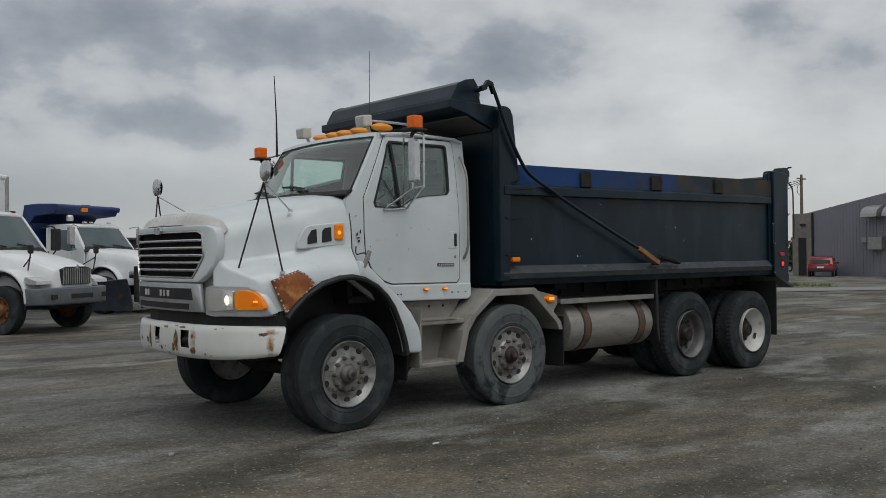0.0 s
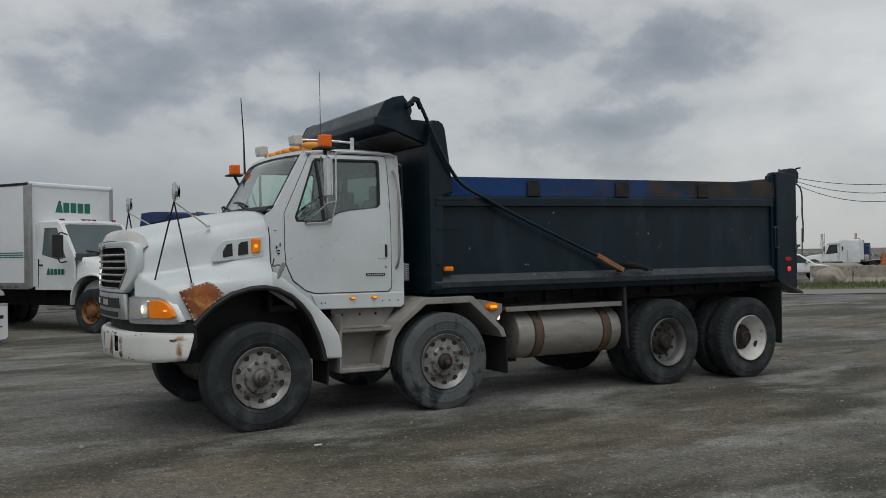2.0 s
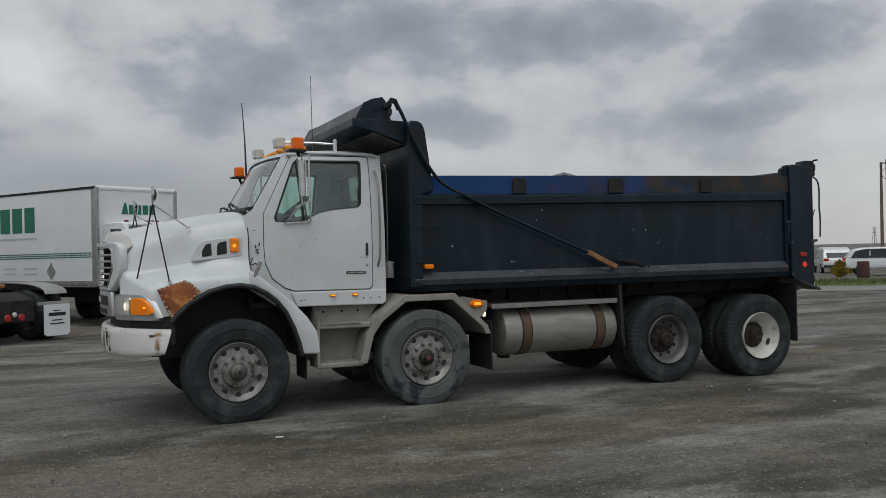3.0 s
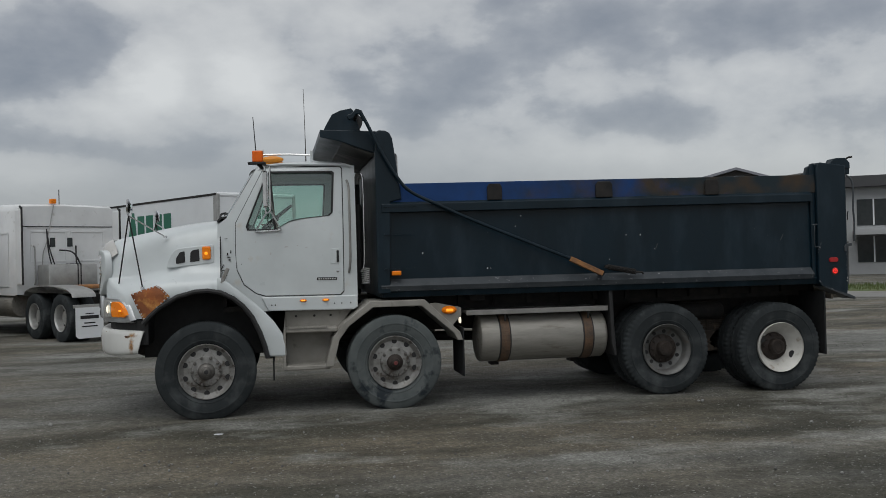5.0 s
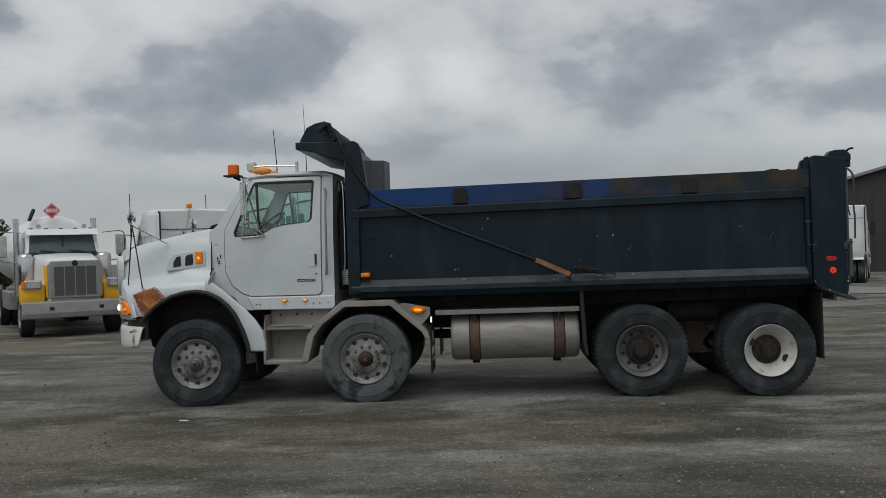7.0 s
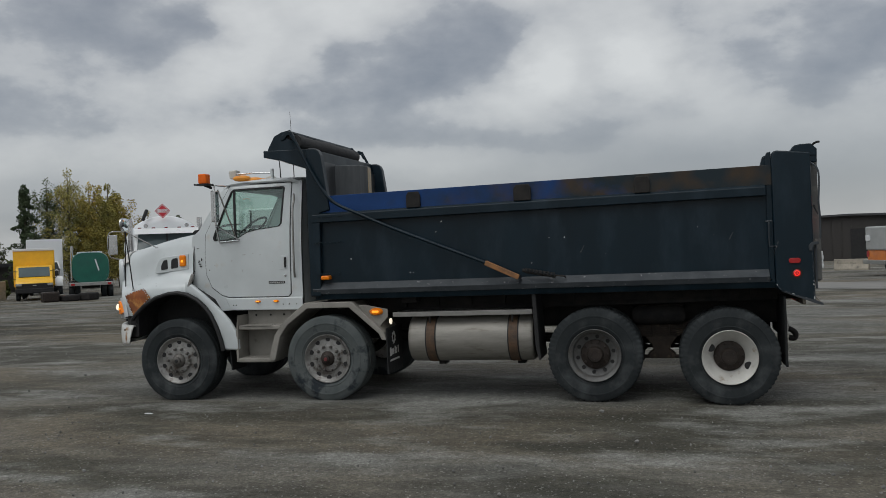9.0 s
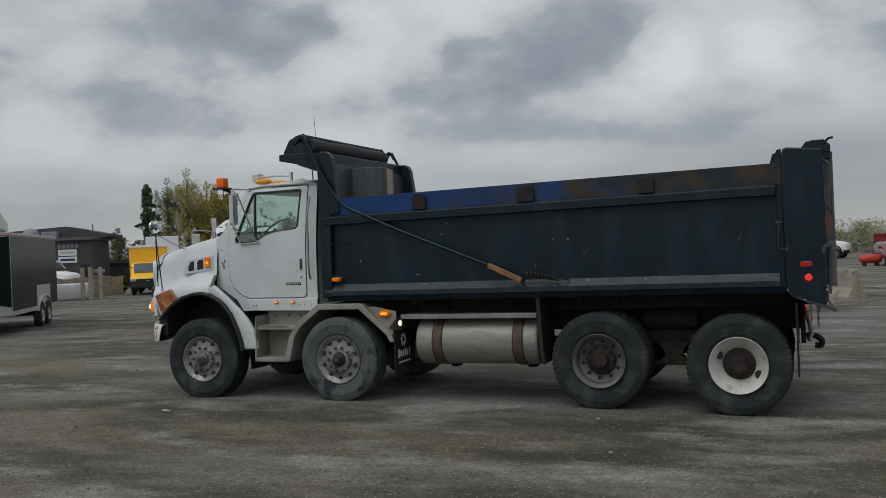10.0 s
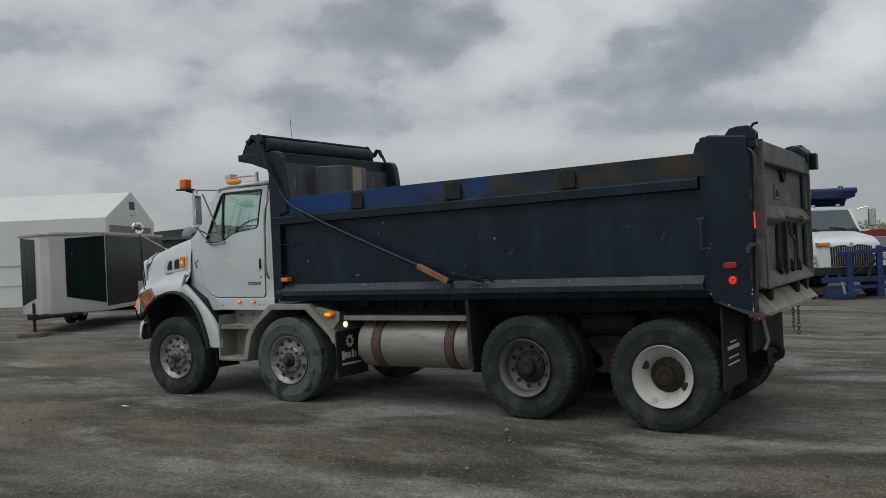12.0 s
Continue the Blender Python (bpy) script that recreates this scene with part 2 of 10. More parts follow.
M_RUBBER2 = mat("scuffed_grey_tyre_rubber", (0.062, 0.072, 0.074), (0.10, 0.11, 0.11), 0.8, 0.0, 3, spots=(0.020, 0.026, 0.032), spot_at=0.57, spot_soft=0.035, spot_scale=2.6, bump=0.12, spec=0.25)
M_BLACK = mat("black_plastic", (0.02, 0.02, 0.021), (0.03, 0.03, 0.031), 0.6, 0.0, 8, bump=0.08, spec=0.25)
M_FLAP = mat("dusty_black_mud_flap", (0.022, 0.023, 0.024), (0.014, 0.015, 0.016), 0.75, 0.0, 5, spec=0.2)
M_ALU = mat("dull_aluminium", (0.30, 0.293, 0.28), (0.215, 0.21, 0.20), 0.5, 0.45, 5, spots=(0.20, 0.18, 0.15), spot_at=0.66, spot_scale=7, bump=0.06)
M_FENDER = mat("grimy_aluminium_fender", (0.29, 0.275, 0.25), (0.21, 0.20, 0.18), 0.6, 0.2, 4, spots=(0.14, 0.13, 0.11), spot_at=0.67, spot_scale=6, bump=0.08)
M_TANK = mat("brushed_tank_aluminium", (0.30, 0.285, 0.26), (0.21, 0.20, 0.18), 0.58, 0.45, 4, stretch=(0.6, 3, 3), rough_var=0.1, spots=(0.15, 0.13, 0.10), spot_at=0.64, spot_scale=5)
M_CHROME = mat("weathered_chrome", (0.62, 0.62, 0.62), (0.5, 0.5, 0.5), 0.22, 1.0, 8)
M_MIRROR = mat("mirror_glass", (0.82, 0.84, 0.86), None, 0.04, 1.0, 1, rough_var=0.01)
M_WRIM = mat("white_steel_rim", (0.55, 0.54, 0.51), (0.42, 0.41, 0.385), 0.5, 0.0, 6, spots=(0.22, 0.17, 0.12), spot_at=0.68, spot_scale=7)
M_GRIM = mat("grey_painted_rim", (0.15, 0.151, 0.148), (0.085, 0.084, 0.083), 0.55, 0.2, 6, spots=(0.10, 0.085, 0.07), spot_at=0.64, spot_scale=9)
M_ALURIM = mat("grimy_aluminium_rim", (0.33, 0.325, 0.315), (0.19, 0.187, 0.18), 0.42, 0.55, 9, spots=(0.075, 0.06, 0.05), spot_at=0.60, spot_soft=.08, spot_scale=12, bump=0.06)
M_HUB = mat("oily_brown_hub", (0.044, 0.034, 0.029), (0.023, 0.019, 0.017), 0.6, 0.2, 12, bump=0.2, spec=0.3)
M_AMBER = mat("amber_lens", (0.92, 0.25, 0.004), (0.80, 0.19, 0.004), 0.30, 0.0, 5, coat=0.08, spec=0.3)
M_BEACON = mat("orange_beacon_plastic", (0.86, 0.155, 0.006), (0.74, 0.12, 0.006), 0.35, 0.0, 9, spec=0.3)
M_AMBERLIT = mat("lit_amber_lens", (0.9, 0.3, 0.02), None, 0.2, 0.0, 5, emit=(1.0, 0.36, 0.02), power=0.9)
M_REDLIT = mat("lit_red_lens", (0.8, 0.03, 0.02), None, 0.2, 0.0, 5, emit=(1.0, 0.04, 0.03), power=1.0)
M_RED = mat("red_lens", (0.34, 0.012, 0.014), (0.26, 0.010, 0.012), 0.3, 0.0, 5, emit=(1.0, 0.03, 0.02), power=0.03)
M_LAMPWHITE = mat("lit_white_lamp", (0.9, 0.88, 0.8), None, 0.2, 0.0, 5, emit=(1.0, 0.9, 0.7), power=0.9)
M_LAMPCLEAR = mat("clear_lamp_lens", (0.62, 0.62, 0.60), (0.45, 0.45, 0.44), 0.15, 0.3, 20, coat=0.5)
M_GLASS = glass_mat("tinted_cab_glass", (0.83, 0.945, 0.90))
M_GLASSD = glass_mat("dark_cab_glass", (0.45, 0.5, 0.5))
M_INT = mat("dark_grey_cab_interior", (0.17, 0.17, 0.165), (0.12, 0.12, 0.12), 0.8, 0.0, 5, spec=0.2)
M_ORANGE = mat("orange_hose_plastic", (0.80, 0.30, 0.02), (0.66, 0.23, 0.02), 0.4, 0.0, 6)
M_CHAIN = mat("galvanised_dark_chain", (0.12, 0.11, 0.10), (0.07, 0.065, 0.06), 0.5, 0.7, 20)
M_INK = mat("grey_lettering_paint", (0.45, 0.45, 0.45), None, 0.6, 0.0, 10)
M_WHITEINK = mat("white_lettering_paint", (0.62, 0.62, 0.61), (0.5, 0.5, 0.5), 0.6, 0.0, 30)


def add_stains(m, spots):
    """Rust that runs over the paint from chips: centres and radii in metres."""
    nt = m.node_tree
    L = nt.links.new
    bsdf = nt.nodes["Principled BSDF"]
    paint = bsdf.inputs["Base Color"].links[0].from_socket
    tc = nt.nodes.new("ShaderNodeTexCoord")

    def nz(scale):
        n = nt.nodes.new("ShaderNodeTexNoise")
        n.inputs["Scale"].default_value, n.inputs["Detail"].default_value, n.inputs["Roughness"].default_value = scale, 6.0, 0.65
        L(tc.outputs["Object"], n.inputs["Vector"])
        return n.outputs[0]

    grain, blot = nz(26.0), nz(60.0)
    total = None
    for c, r in spots:
        mp = nt.nodes.new("ShaderNodeMapping")
        mp.inputs["Location"].default_value = [-a / b for a, b in zip(c, r)]
        mp.inputs["Scale"].default_value = [1 / b for b in r]
        L(tc.outputs["Object"], mp.inputs[0])
        ln = nt.nodes.new("ShaderNodeVectorMath")
        ln.operation = "LENGTH"
        L(mp.outputs[0], ln.inputs[0])
        ma = nt.nodes.new("ShaderNodeMath")
        ma.operation = "MULTIPLY_ADD"
        L(grain, ma.inputs[0])
        ma.inputs[1].default_value = 1.6
        L(ln.outputs["Value"], ma.inputs[2])
        mr = nt.nodes.new("ShaderNodeMapRange")
        mr.inputs["From Min"].default_value, mr.inputs["From Max"].default_value = 1.75, 1.05
        L(ma.outputs[0], mr.inputs["Value"])
        if total is None:
            total = mr.outputs[0]
        else:
            mx = nt.nodes.new("ShaderNodeMath")
            mx.operation = "MAXIMUM"
            L(total, mx.inputs[0])
            L(mr.outputs[0], mx.inputs[1])
            total = mx.outputs[0]
    rp = nt.nodes.new("ShaderNodeValToRGB")
    e2 = rp.color_ramp.elements
    e2[0].position, e2[0].color = 0.35, (0.10, 0.045, 0.02, 1)
    e2[1].position, e2[1].color = 0.65, (0.42, 0.22, 0.07, 1)
    L(blot, rp.inputs[0])
    mix2 = nt.nodes.new("ShaderNodeMixRGB")
    L(total, mix2.inputs[0])
    L(paint, mix2.inputs[1])
    L(rp.outputs[0], mix2.inputs[2])
    L(mix2.outputs[0], bsdf.inputs["Base Color"])


add_stains(M_BUMPER, [((-1.25, .69, .84), (.12, .05, .15)), ((-1.25, .70, .73), (.12, .05, .07)), ((-1.28, .86, .945), (.10, .06, .03)), ((-1.31, 1.12, .95), (.10, .08, .03)), ((-1.30, 1.10, .74), (.08, .035, .05)),
                      ((-.80, .08, .905), (.09, .06, .035)), ((-.79, .08, .80), (.035, .06, .12)), ((-1.31, 1.42, .76), (.08, .03, .07)), ((-.90, 2.36, .86), (.1, .05, .14))])

# ---- mesh tools ----
from mathutils.geometry import tessellate_polygon


def part(name, bm, material, parent=None, label="", m=None, smooth=False):
    """One mesh object from bm, under a thing or a part."""
    bmesh.ops.recalc_face_normals(bm, faces=bm.faces[:])
    me = bpy.data.meshes.new(name)
    bm.to_mesh(me)
    bm.free()
    me.materials.append(material)
    if smooth:
        for p in me.polygons:
            p.use_smooth = True
        me.set_sharp_from_angle(angle=radians(smooth if smooth is not True else 40))
    ob = new(name, me)
    if m is not None:
        ob.matrix_basis = m
    if parent is not None:
        ob.parent = parent
    if label:
        ob["label"] = label
    return ob


def thing(name, label, category, group="", m=None, kind=""):
    ob = new(name)
    ob.empty_display_size = 0.3
    if m is not None:
        ob.matrix_basis = m
    return tagged(ob, label, category, group, kind)


def bevel(bm, w, seg=2, ang=28):
    if w <= 0:
        return bm
    es = [e for e in bm.edges if len(e.link_faces) == 2 and e.calc_face_angle(0) > radians(ang)]
    if es:
        bmesh.ops.bevel(bm, geom=es, offset=w, segments=seg, profile=0.5, affect="EDGES", clamp_overlap=True)
    return bm


def box(x0, x1, y0, y1, z0, z1, bv=0.0, bm=None):
    b = bmesh.new()
    bmesh.ops.create_cube(b, size=1, matrix=Matrix.Translation(((x0 + x1) / 2, (y0 + y1) / 2, (z0 + z1) / 2)) @ Matrix.Diagonal((abs(x1 - x0), abs(y1 - y0), abs(z1 - z0), 1)))
    bevel(b, bv)
    return join(bm, b) if bm is not None else b


def join(bm, other):
    """Adds the faces of other to bm, frees other."""
    vs = [bm.verts.new(v.co) for v in other.verts]
    other.verts.index_update()
    for f in other.faces:
        try:
            bm.faces.new([vs[v.index] for v in f.verts])
        except ValueError:
            pass
    other.free()
    return bm


AX = {"y": lambda a, b, c: (a, c, b), "x": lambda a, b, c: (c, a, b), "z": lambda a, b, c: (a, b, c)}


def prism(outline, lo, hi, axis="y", holes=(), bv=0.0, bm=None, seg=2):
    """A plate: the outline (with holes) in the plane across the axis, from lo to hi along it. axis y takes (x, z), x takes (y, z), z takes (x, y)."""
    b = bmesh.new()
    place = AX[axis]
    loops = [list(outline)] + [list(h) for h in holes]
    lo_v = [[b.verts.new(place(p[0], p[1], lo)) for p in lp] for lp in loops]
    hi_v = [[b.verts.new(place(p[0], p[1], hi)) for p in lp] for lp in loops]
    if holes:
        flat_lo, flat_hi = sum(lo_v, []), sum(hi_v, [])
        for tri in tessellate_polygon([[Vector((p[0], p[1], 0)) for p in lp] for lp in loops]):
            for flat in (flat_lo, flat_hi):
                try:
                    b.faces.new([flat[i] for i in tri])
                except ValueError:
                    pass
    else:
        b.faces.new(lo_v[0])
        b.faces.new(hi_v[0])
    for a, c in zip(lo_v, hi_v):
        for i in range(len(a)):
            j = (i + 1) % len(a)
            b.faces.new((a[i], a[j], c[j], c[i]))
    if holes:
        bmesh.ops.dissolve_limit(b, angle_limit=radians(1), verts=b.verts[:], edges=b.edges[:])
    bmesh.ops.recalc_face_normals(b, faces=b.faces[:])
    if bv:
        bevel(b, bv, seg)
    return join(bm, b) if bm is not None else b


def lathe(profile, n=32, axis="y", at=(0, 0, 0), bm=None, closed=False):
    """Turns a profile of (radius, height) round the axis through at."""
    b = bmesh.new()
    rings = []
    for r, h in profile:
        ring = []
        for k in range(n):
            a = 2 * math.pi * k / n
            c, s = r * math.cos(a), r * math.sin(a)
            v = {"y": (c, h, s), "x": (h, c, s), "z": (c, s, h)}[axis]
            ring.append(b.verts.new(Vector(v) + Vector(at)))
        rings.append(ring)
    pairs = list(zip(rings, rings[1:])) + ([(rings[-1], rings[0])] if closed else [])
    for p, q in pairs:
        for k in range(n):
            j = (k + 1) % n
            b.faces.new((p[k], p[j], q[j], q[k]))
    if not closed:
        for ring in (rings[0], rings[-1]):
            b.faces.new(ring)
    bmesh.ops.remove_doubles(b, verts=b.verts[:], dist=1e-5)
    return join(bm, b) if bm is not None else b


def tube(points, r, n=8, bm=None, caps=True):
    """A round bar along points; r may be one radius or one a point."""
    b = bmesh.new()
    pts = [Vector(p) for p in points]
    rad = r if isinstance(r, (list, tuple)) else [r] * len(pts)
    rings, side = [], None
    for i, p in enumerate(pts):
        d = (pts[min(i + 1, len(pts) - 1)] - pts[max(i - 1, 0)]).normalized()
        if side is None:
            side = d.orthogonal().normalized()
        side = (side - d * side.dot(d)).normalized()
        up2 = d.cross(side)
        rings.append([b.verts.new(p + rad[i] * (math.cos(2 * math.pi * k / n) * side + math.sin(2 * math.pi * k / n) * up2)) for k in range(n)])
    for p, q in zip(rings, rings[1:]):
        for k in range(n):
            j = (k + 1) % n
            b.faces.new((p[k], p[j], q[j], q[k]))
    if caps:
        b.faces.new(rings[0])
        b.faces.new(rings[-1])
    return join(bm, b) if bm is not None else b


def smooth_path(points, sub=4):
    """Rounds a polyline with a Catmull-Rom curve."""
    pts = [Vector(p) for p in points]
    out = []
    for i in range(len(pts) - 1):
        p0, p1, p2, p3 = pts[max(i - 1, 0)], pts[i], pts[i + 1], pts[min(i + 2, len(pts) - 1)]
        for k in range(sub):
            t = k / sub
            out.append(0.5 * ((2 * p1) + (p2 - p0) * t + (2 * p0 - 5 * p1 + 4 * p2 - p3) * t * t + (3 * p1 - p0 - 3 * p2 + p3) * t ** 3))
    return out + [pts[-1]]


def grid(rows, bm=None, thick=0.0):
    """A sheet through rows of points."""
    b = bmesh.new()
    vs = [[b.verts.new(p) for p in row] for row in rows]
    for a, c in zip(vs, vs[1:]):
        for i in range(len(a) - 1):
            b.faces.new((a[i], a[i + 1], c[i + 1], c[i]))
    if thick:
        bmesh.ops.recalc_face_normals(b, faces=b.faces[:])
        bmesh.ops.solidify(b, geom=b.faces[:], thickness=thick)
    return join(bm, b) if bm is not None else b


def moved(bm, m):
    bmesh.ops.transform(bm, matrix=m, verts=bm.verts[:])
    return bm


def mirror_y(bm, yc):
    for v in bm.verts:
        v.co.y = 2 * yc - v.co.y
    bmesh.ops.reverse_faces(bm, faces=bm.faces[:])
    return bm


def lettering(name, text, size, material, parent, m, label="", stretch=1.0):
    cu = bpy.data.curves.new(name, "FONT")
    cu.body, cu.size, cu.extrude, cu.align_x, cu.align_y = text, size, 0.002, "CENTER", "CENTER"
    tmp = bpy.data.objects.new(name, cu)
    me = bpy.data.meshes.new_from_object(tmp)
    bpy.data.objects.remove(tmp)
    me.materials.append(material)
    ob = new(name, me)
    ob.matrix_basis = m @ Matrix.Diagonal((stretch, 1, 1, 1))
    ob.parent = parent
    if label:
        ob["label"] = label
    return ob


# ---- ground ----
def ground_mat():
    m = bpy.data.materials.new("gravel_yard")
    m.use_nodes = True
    nt = m.node_tree
    L = nt.links.new
    bsdf = nt.nodes["Principled BSDF"]
    tc = nt.nodes.new("ShaderNodeTexCoord")

    def nz(scale, det=6.0, rough=0.6, stretch=(1, 1, 1), rot=0.0):
        mp = nt.nodes.new("ShaderNodeMapping")
        mp.inputs["Scale"].default_value = stretch
        mp.inputs["Rotation"].default_value = (0, 0, rot)
        L(tc.outputs["Object"], mp.inputs[0])
        n = nt.nodes.new("ShaderNodeTexNoise")
        n.inputs["Scale"].default_value, n.inputs["Detail"].default_value, n.inputs["Roughness"].default_value = scale, det, rough
        L(mp.outputs[0], n.inputs["Vector"])
        return n.outputs[0]

    def rng(v, a, b, lo=0.0, hi=1.0):
        n = nt.nodes.new("ShaderNodeMapRange")
        n.inputs["From Min"].default_value, n.inputs["From Max"].default_value = a, b
        n.inputs["To Min"].default_value, n.inputs["To Max"].default_value = lo, hi
        L(v, n.inputs["Value"])
        return n.outputs[0]

    def mix(f, a, b, mode="MIX"):
        n = nt.nodes.new("ShaderNodeMixRGB")
        n.blend_type = mode
        for i, v in ((0, f), (1, a), (2, b)):
            if isinstance(v, tuple):
                n.inputs[i].default_value = (*v, 1)
            elif isinstance(v, float):
                n.inputs[i].default_value = v
            else:
                L(v, n.inputs[i])
        return n.outputs[0]

    base = mix(rng(nz(0.16, 5), 0.38, 0.62), (0.180, 0.178, 0.174), (0.138, 0.132, 0.123))
    base = mix(rng(nz(0.24, 5, 0.55, (0.55, 1.25, 1), 0.12), 0.44, 0.58, 0.0, 0.95), base, (0.158, 0.132, 0.100))     # brown dirt
    base = mix(rng(nz(0.42, 6, 0.60, (0.50, 1.45, 1), 0.06), 0.475, 0.575, 0.0, 0.9), base, (0.058, 0.054, 0.040))     # damp and mossy patches
    base = mix(rng(nz(0.9, 4, 0.55, (0.7, 1.2, 1), 0.15), 0.45, 0.60, 0.0, 0.65), base, mix(1.0, base, (0.55, 0.55, 0.53), "MULTIPLY"))     # broad darker blotches
    base = mix(rng(nz(0.7, 6, 0.6, (0.6, 1.3, 1), -0.1), 0.53, 0.64, 0.0, 0.8), base, (0.262, 0.258, 0.250))         # pale dust
    base = mix(rng(nz(3.2, 6, 0.7, (0.8, 1.25, 1)), 0.40, 0.66, 0.0, 0.55), base, mix(1.0, base, (0.55, 0.545, 0.535), "MULTIPLY"))
    base = mix(rng(nz(11.0, 5, 0.7), 0.38, 0.64, 0.0, 0.65), base, mix(1.0, base, (0.50, 0.495, 0.485), "MULTIPLY"))
    base = mix(rng(nz(34.0, 4, 0.7), 0.40, 0.60, 0.0, 0.6), base, mix(1.0, base, (0.50, 0.50, 0.49), "MULTIPLY"))
    vor = nt.nodes.new("ShaderNodeTexVoronoi")
    vor.inputs["Scale"].default_value = 62.0
    L(tc.outputs["Object"], vor.inputs["Vector"])
    sep = nt.nodes.new("ShaderNodeSeparateColor")
    L(vor.outputs["Color"], sep.inputs[0])
    base = mix(rng(sep.outputs[0], 0.0, 1.0, 0.0, 0.6), base, mix(1.0, base, (0.35, 0.35, 0.35), "MULTIPLY"))
    base = mix(rng(sep.outputs[1], 0.95, 0.99, 0.0, 0.35), base, (0.30, 0.295, 0.285))
    big_v = nt.nodes.new("ShaderNodeTexVoronoi")
    big_v.inputs["Scale"].default_value = 21.0
    L(tc.outputs["Object"], big_v.inputs["Vector"])
    sep2 = nt.nodes.new("ShaderNodeSeparateColor")
    L(big_v.outputs["Color"], sep2.inputs[0])
    base = mix(rng(sep2.outputs[0], 0.90, 0.95, 0.0, 0.18), base, (0.05, 0.048, 0.045))
    base = mix(1.0, base, (1.67, 1.70, 1.63), "MULTIPLY")
    L(base, bsdf.inputs["Base Color"])
    bsdf.inputs["Roughness"].default_value = 0.9
    b1 = nt.nodes.new("ShaderNodeBump")
    b1.inputs["Strength"].default_value, b1.inputs["Distance"].default_value = 0.7, 0.03
    h = nt.nodes.new("ShaderNodeMath")
    h.operation = "ADD"
    L(rng(vor.outputs["Distance"], 0.0, 0.5, 0.5, 0.0), h.inputs[0])
    L(nz(14, 8, 0.75), h.inputs[1])
    L(h.outputs[0], b1.inputs["Height"])
    L(b1.outputs[0], bsdf.inputs["Normal"])
    return m


def interp(x, xs, ys):
    return float(np.interp(x, xs, ys))


def gz(x, y):
    """The yard falls away gently beyond the parked row."""
    r = math.hypot(x - 2, y + 8)
    dip = interp(x, [3, 5, 6, 7, 10, 18], [0, -.008, -.022, -.045, -.05, 0]) if abs(y) < 40 else 0.0
    return -0.013 * (min(max(r, 32), 150) - 32) + dip


M_GROUND = ground_mat()
g = bmesh.new()
axis_pts = sorted(set([-2500, -1200, -600, -300, -160, -90, -60, -45] + list(range(-36, -6, 2)) + list(range(-6, 14)) + list(range(14, 60, 2)) + [70, 90, 160, 300, 600, 1200, 2500]))
rows = []
for gx in axis_pts:
    rows.append([(gx, gy, gz(gx, gy) + 0.012 * noise.noise(Vector((gx * 0.21, gy * 0.21, 0))) - 0.006) for gy in axis_pts])
ground = part("ground", grid(rows, g), M_GROUND, smooth=True)
tagged(ground, "grey gravel and dirt yard with damp patches", "ground", kind="structure")

# ---- the dump truck: x runs from its nose to its tail, y from its near side to its far side ----
YC = 1.25
TRUCK = thing("dump_truck", "white twin-steer dump truck with black steel box and rust-patched fender", "dump truck")


# hood and fenders in one skin
def nose_x(d):
    return interp(abs(d), [0, .2, .35, .5, .62, .75, .9, 1.05, 1.16, 1.25], [-1.20, -1.196, -1.186, -1.168, -1.142, -1.085, -.995, -.90, -.79, -.70])


HS = [0, .03, .07, .15, .3, .5, .7, .85, 1]
HT = dict(zt=[1.80, 1.86, 1.905, 1.945, 1.985, 2.04, 2.085, 2.11, 2.125], wt=[.58, .575, .57, .57, .59, .64, .70, .74, .77], ws=[.755, .755, .76, .775, .83, .92, .965, .975, .98],
          zs=[1.45, 1.455, 1.46, 1.47, 1.50, 1.54, 1.56, 1.56, 1.54], fw=[1.13, 1.14, 1.15, 1.17, 1.20, 1.215, 1.215, 1.21, 1.20], zf=[1.37, 1.38, 1.40, 1.42, 1.455, 1.475, 1.485, 1.49, 1.49],
          zl=[1.07, 1.07, 1.07, 1.08, 1.21, 1.31, 1.355, 1.36, 1.335])


def hood_half(s, lift=0.0):
    """The hood's section at s, from its middle to the fender's edge."""
    q = {k: interp(s, HS, v) for k, v in HT.items()}
    zt, ws, zs, fw, zf = q["zt"] + lift, q["ws"] + lift, q["zs"], q["fw"], q["zf"]
    half = [(0, zt), (q["wt"] * .6, zt - .004), (q["wt"], zt - .03), (ws - .05, zt - .085), (ws, zt - .16), (ws + .035, (zt + zs) / 2 - .02), (ws + .05, zs + .06), (ws + .075, zs + .015),
            (fw - .10, zf + .005), (fw - .045, zf - .02), (fw - .012, zf - .07), (fw, zf - .14), (fw, (zf - .14 + q["zl"]) / 2 if zf - .14 > q["zl"] else q["zl"] + .004), (fw - .004, min(q["zl"], zf - .145))]
    return [(nose_x(d) + (0.125 - nose_x(d)) * s, d, z) for d, z in half]


def hood_skin():
    rows = []
    steps = [0, .015, .03, .05, .07, .10] + [.10 + .90 * (i + 1) / 24 for i in range(24)]
    for s in steps:
        pts = hood_half(s)
        rows.append([(x, YC + d, z) for x, d, z in reversed(pts)] + [(x, YC - d, z) for x, d, z in pts[1:]])
    b = grid(rows)
    # nose under the leading edge
    low = [(x + .07 if abs(y - YC) < .72 else x - .01, y, 1.035) for x, y, z in rows[0]]
    mid = [(x + .07 if abs(y - YC) < .72 else x - .015, y, (z * .92 + 1.035 * .08)) for x, y, z in rows[0]]
    grid([rows[0], mid, low], b)
    bmesh.ops.remove_doubles(b, verts=b.verts[:], dist=0.002)
    return b


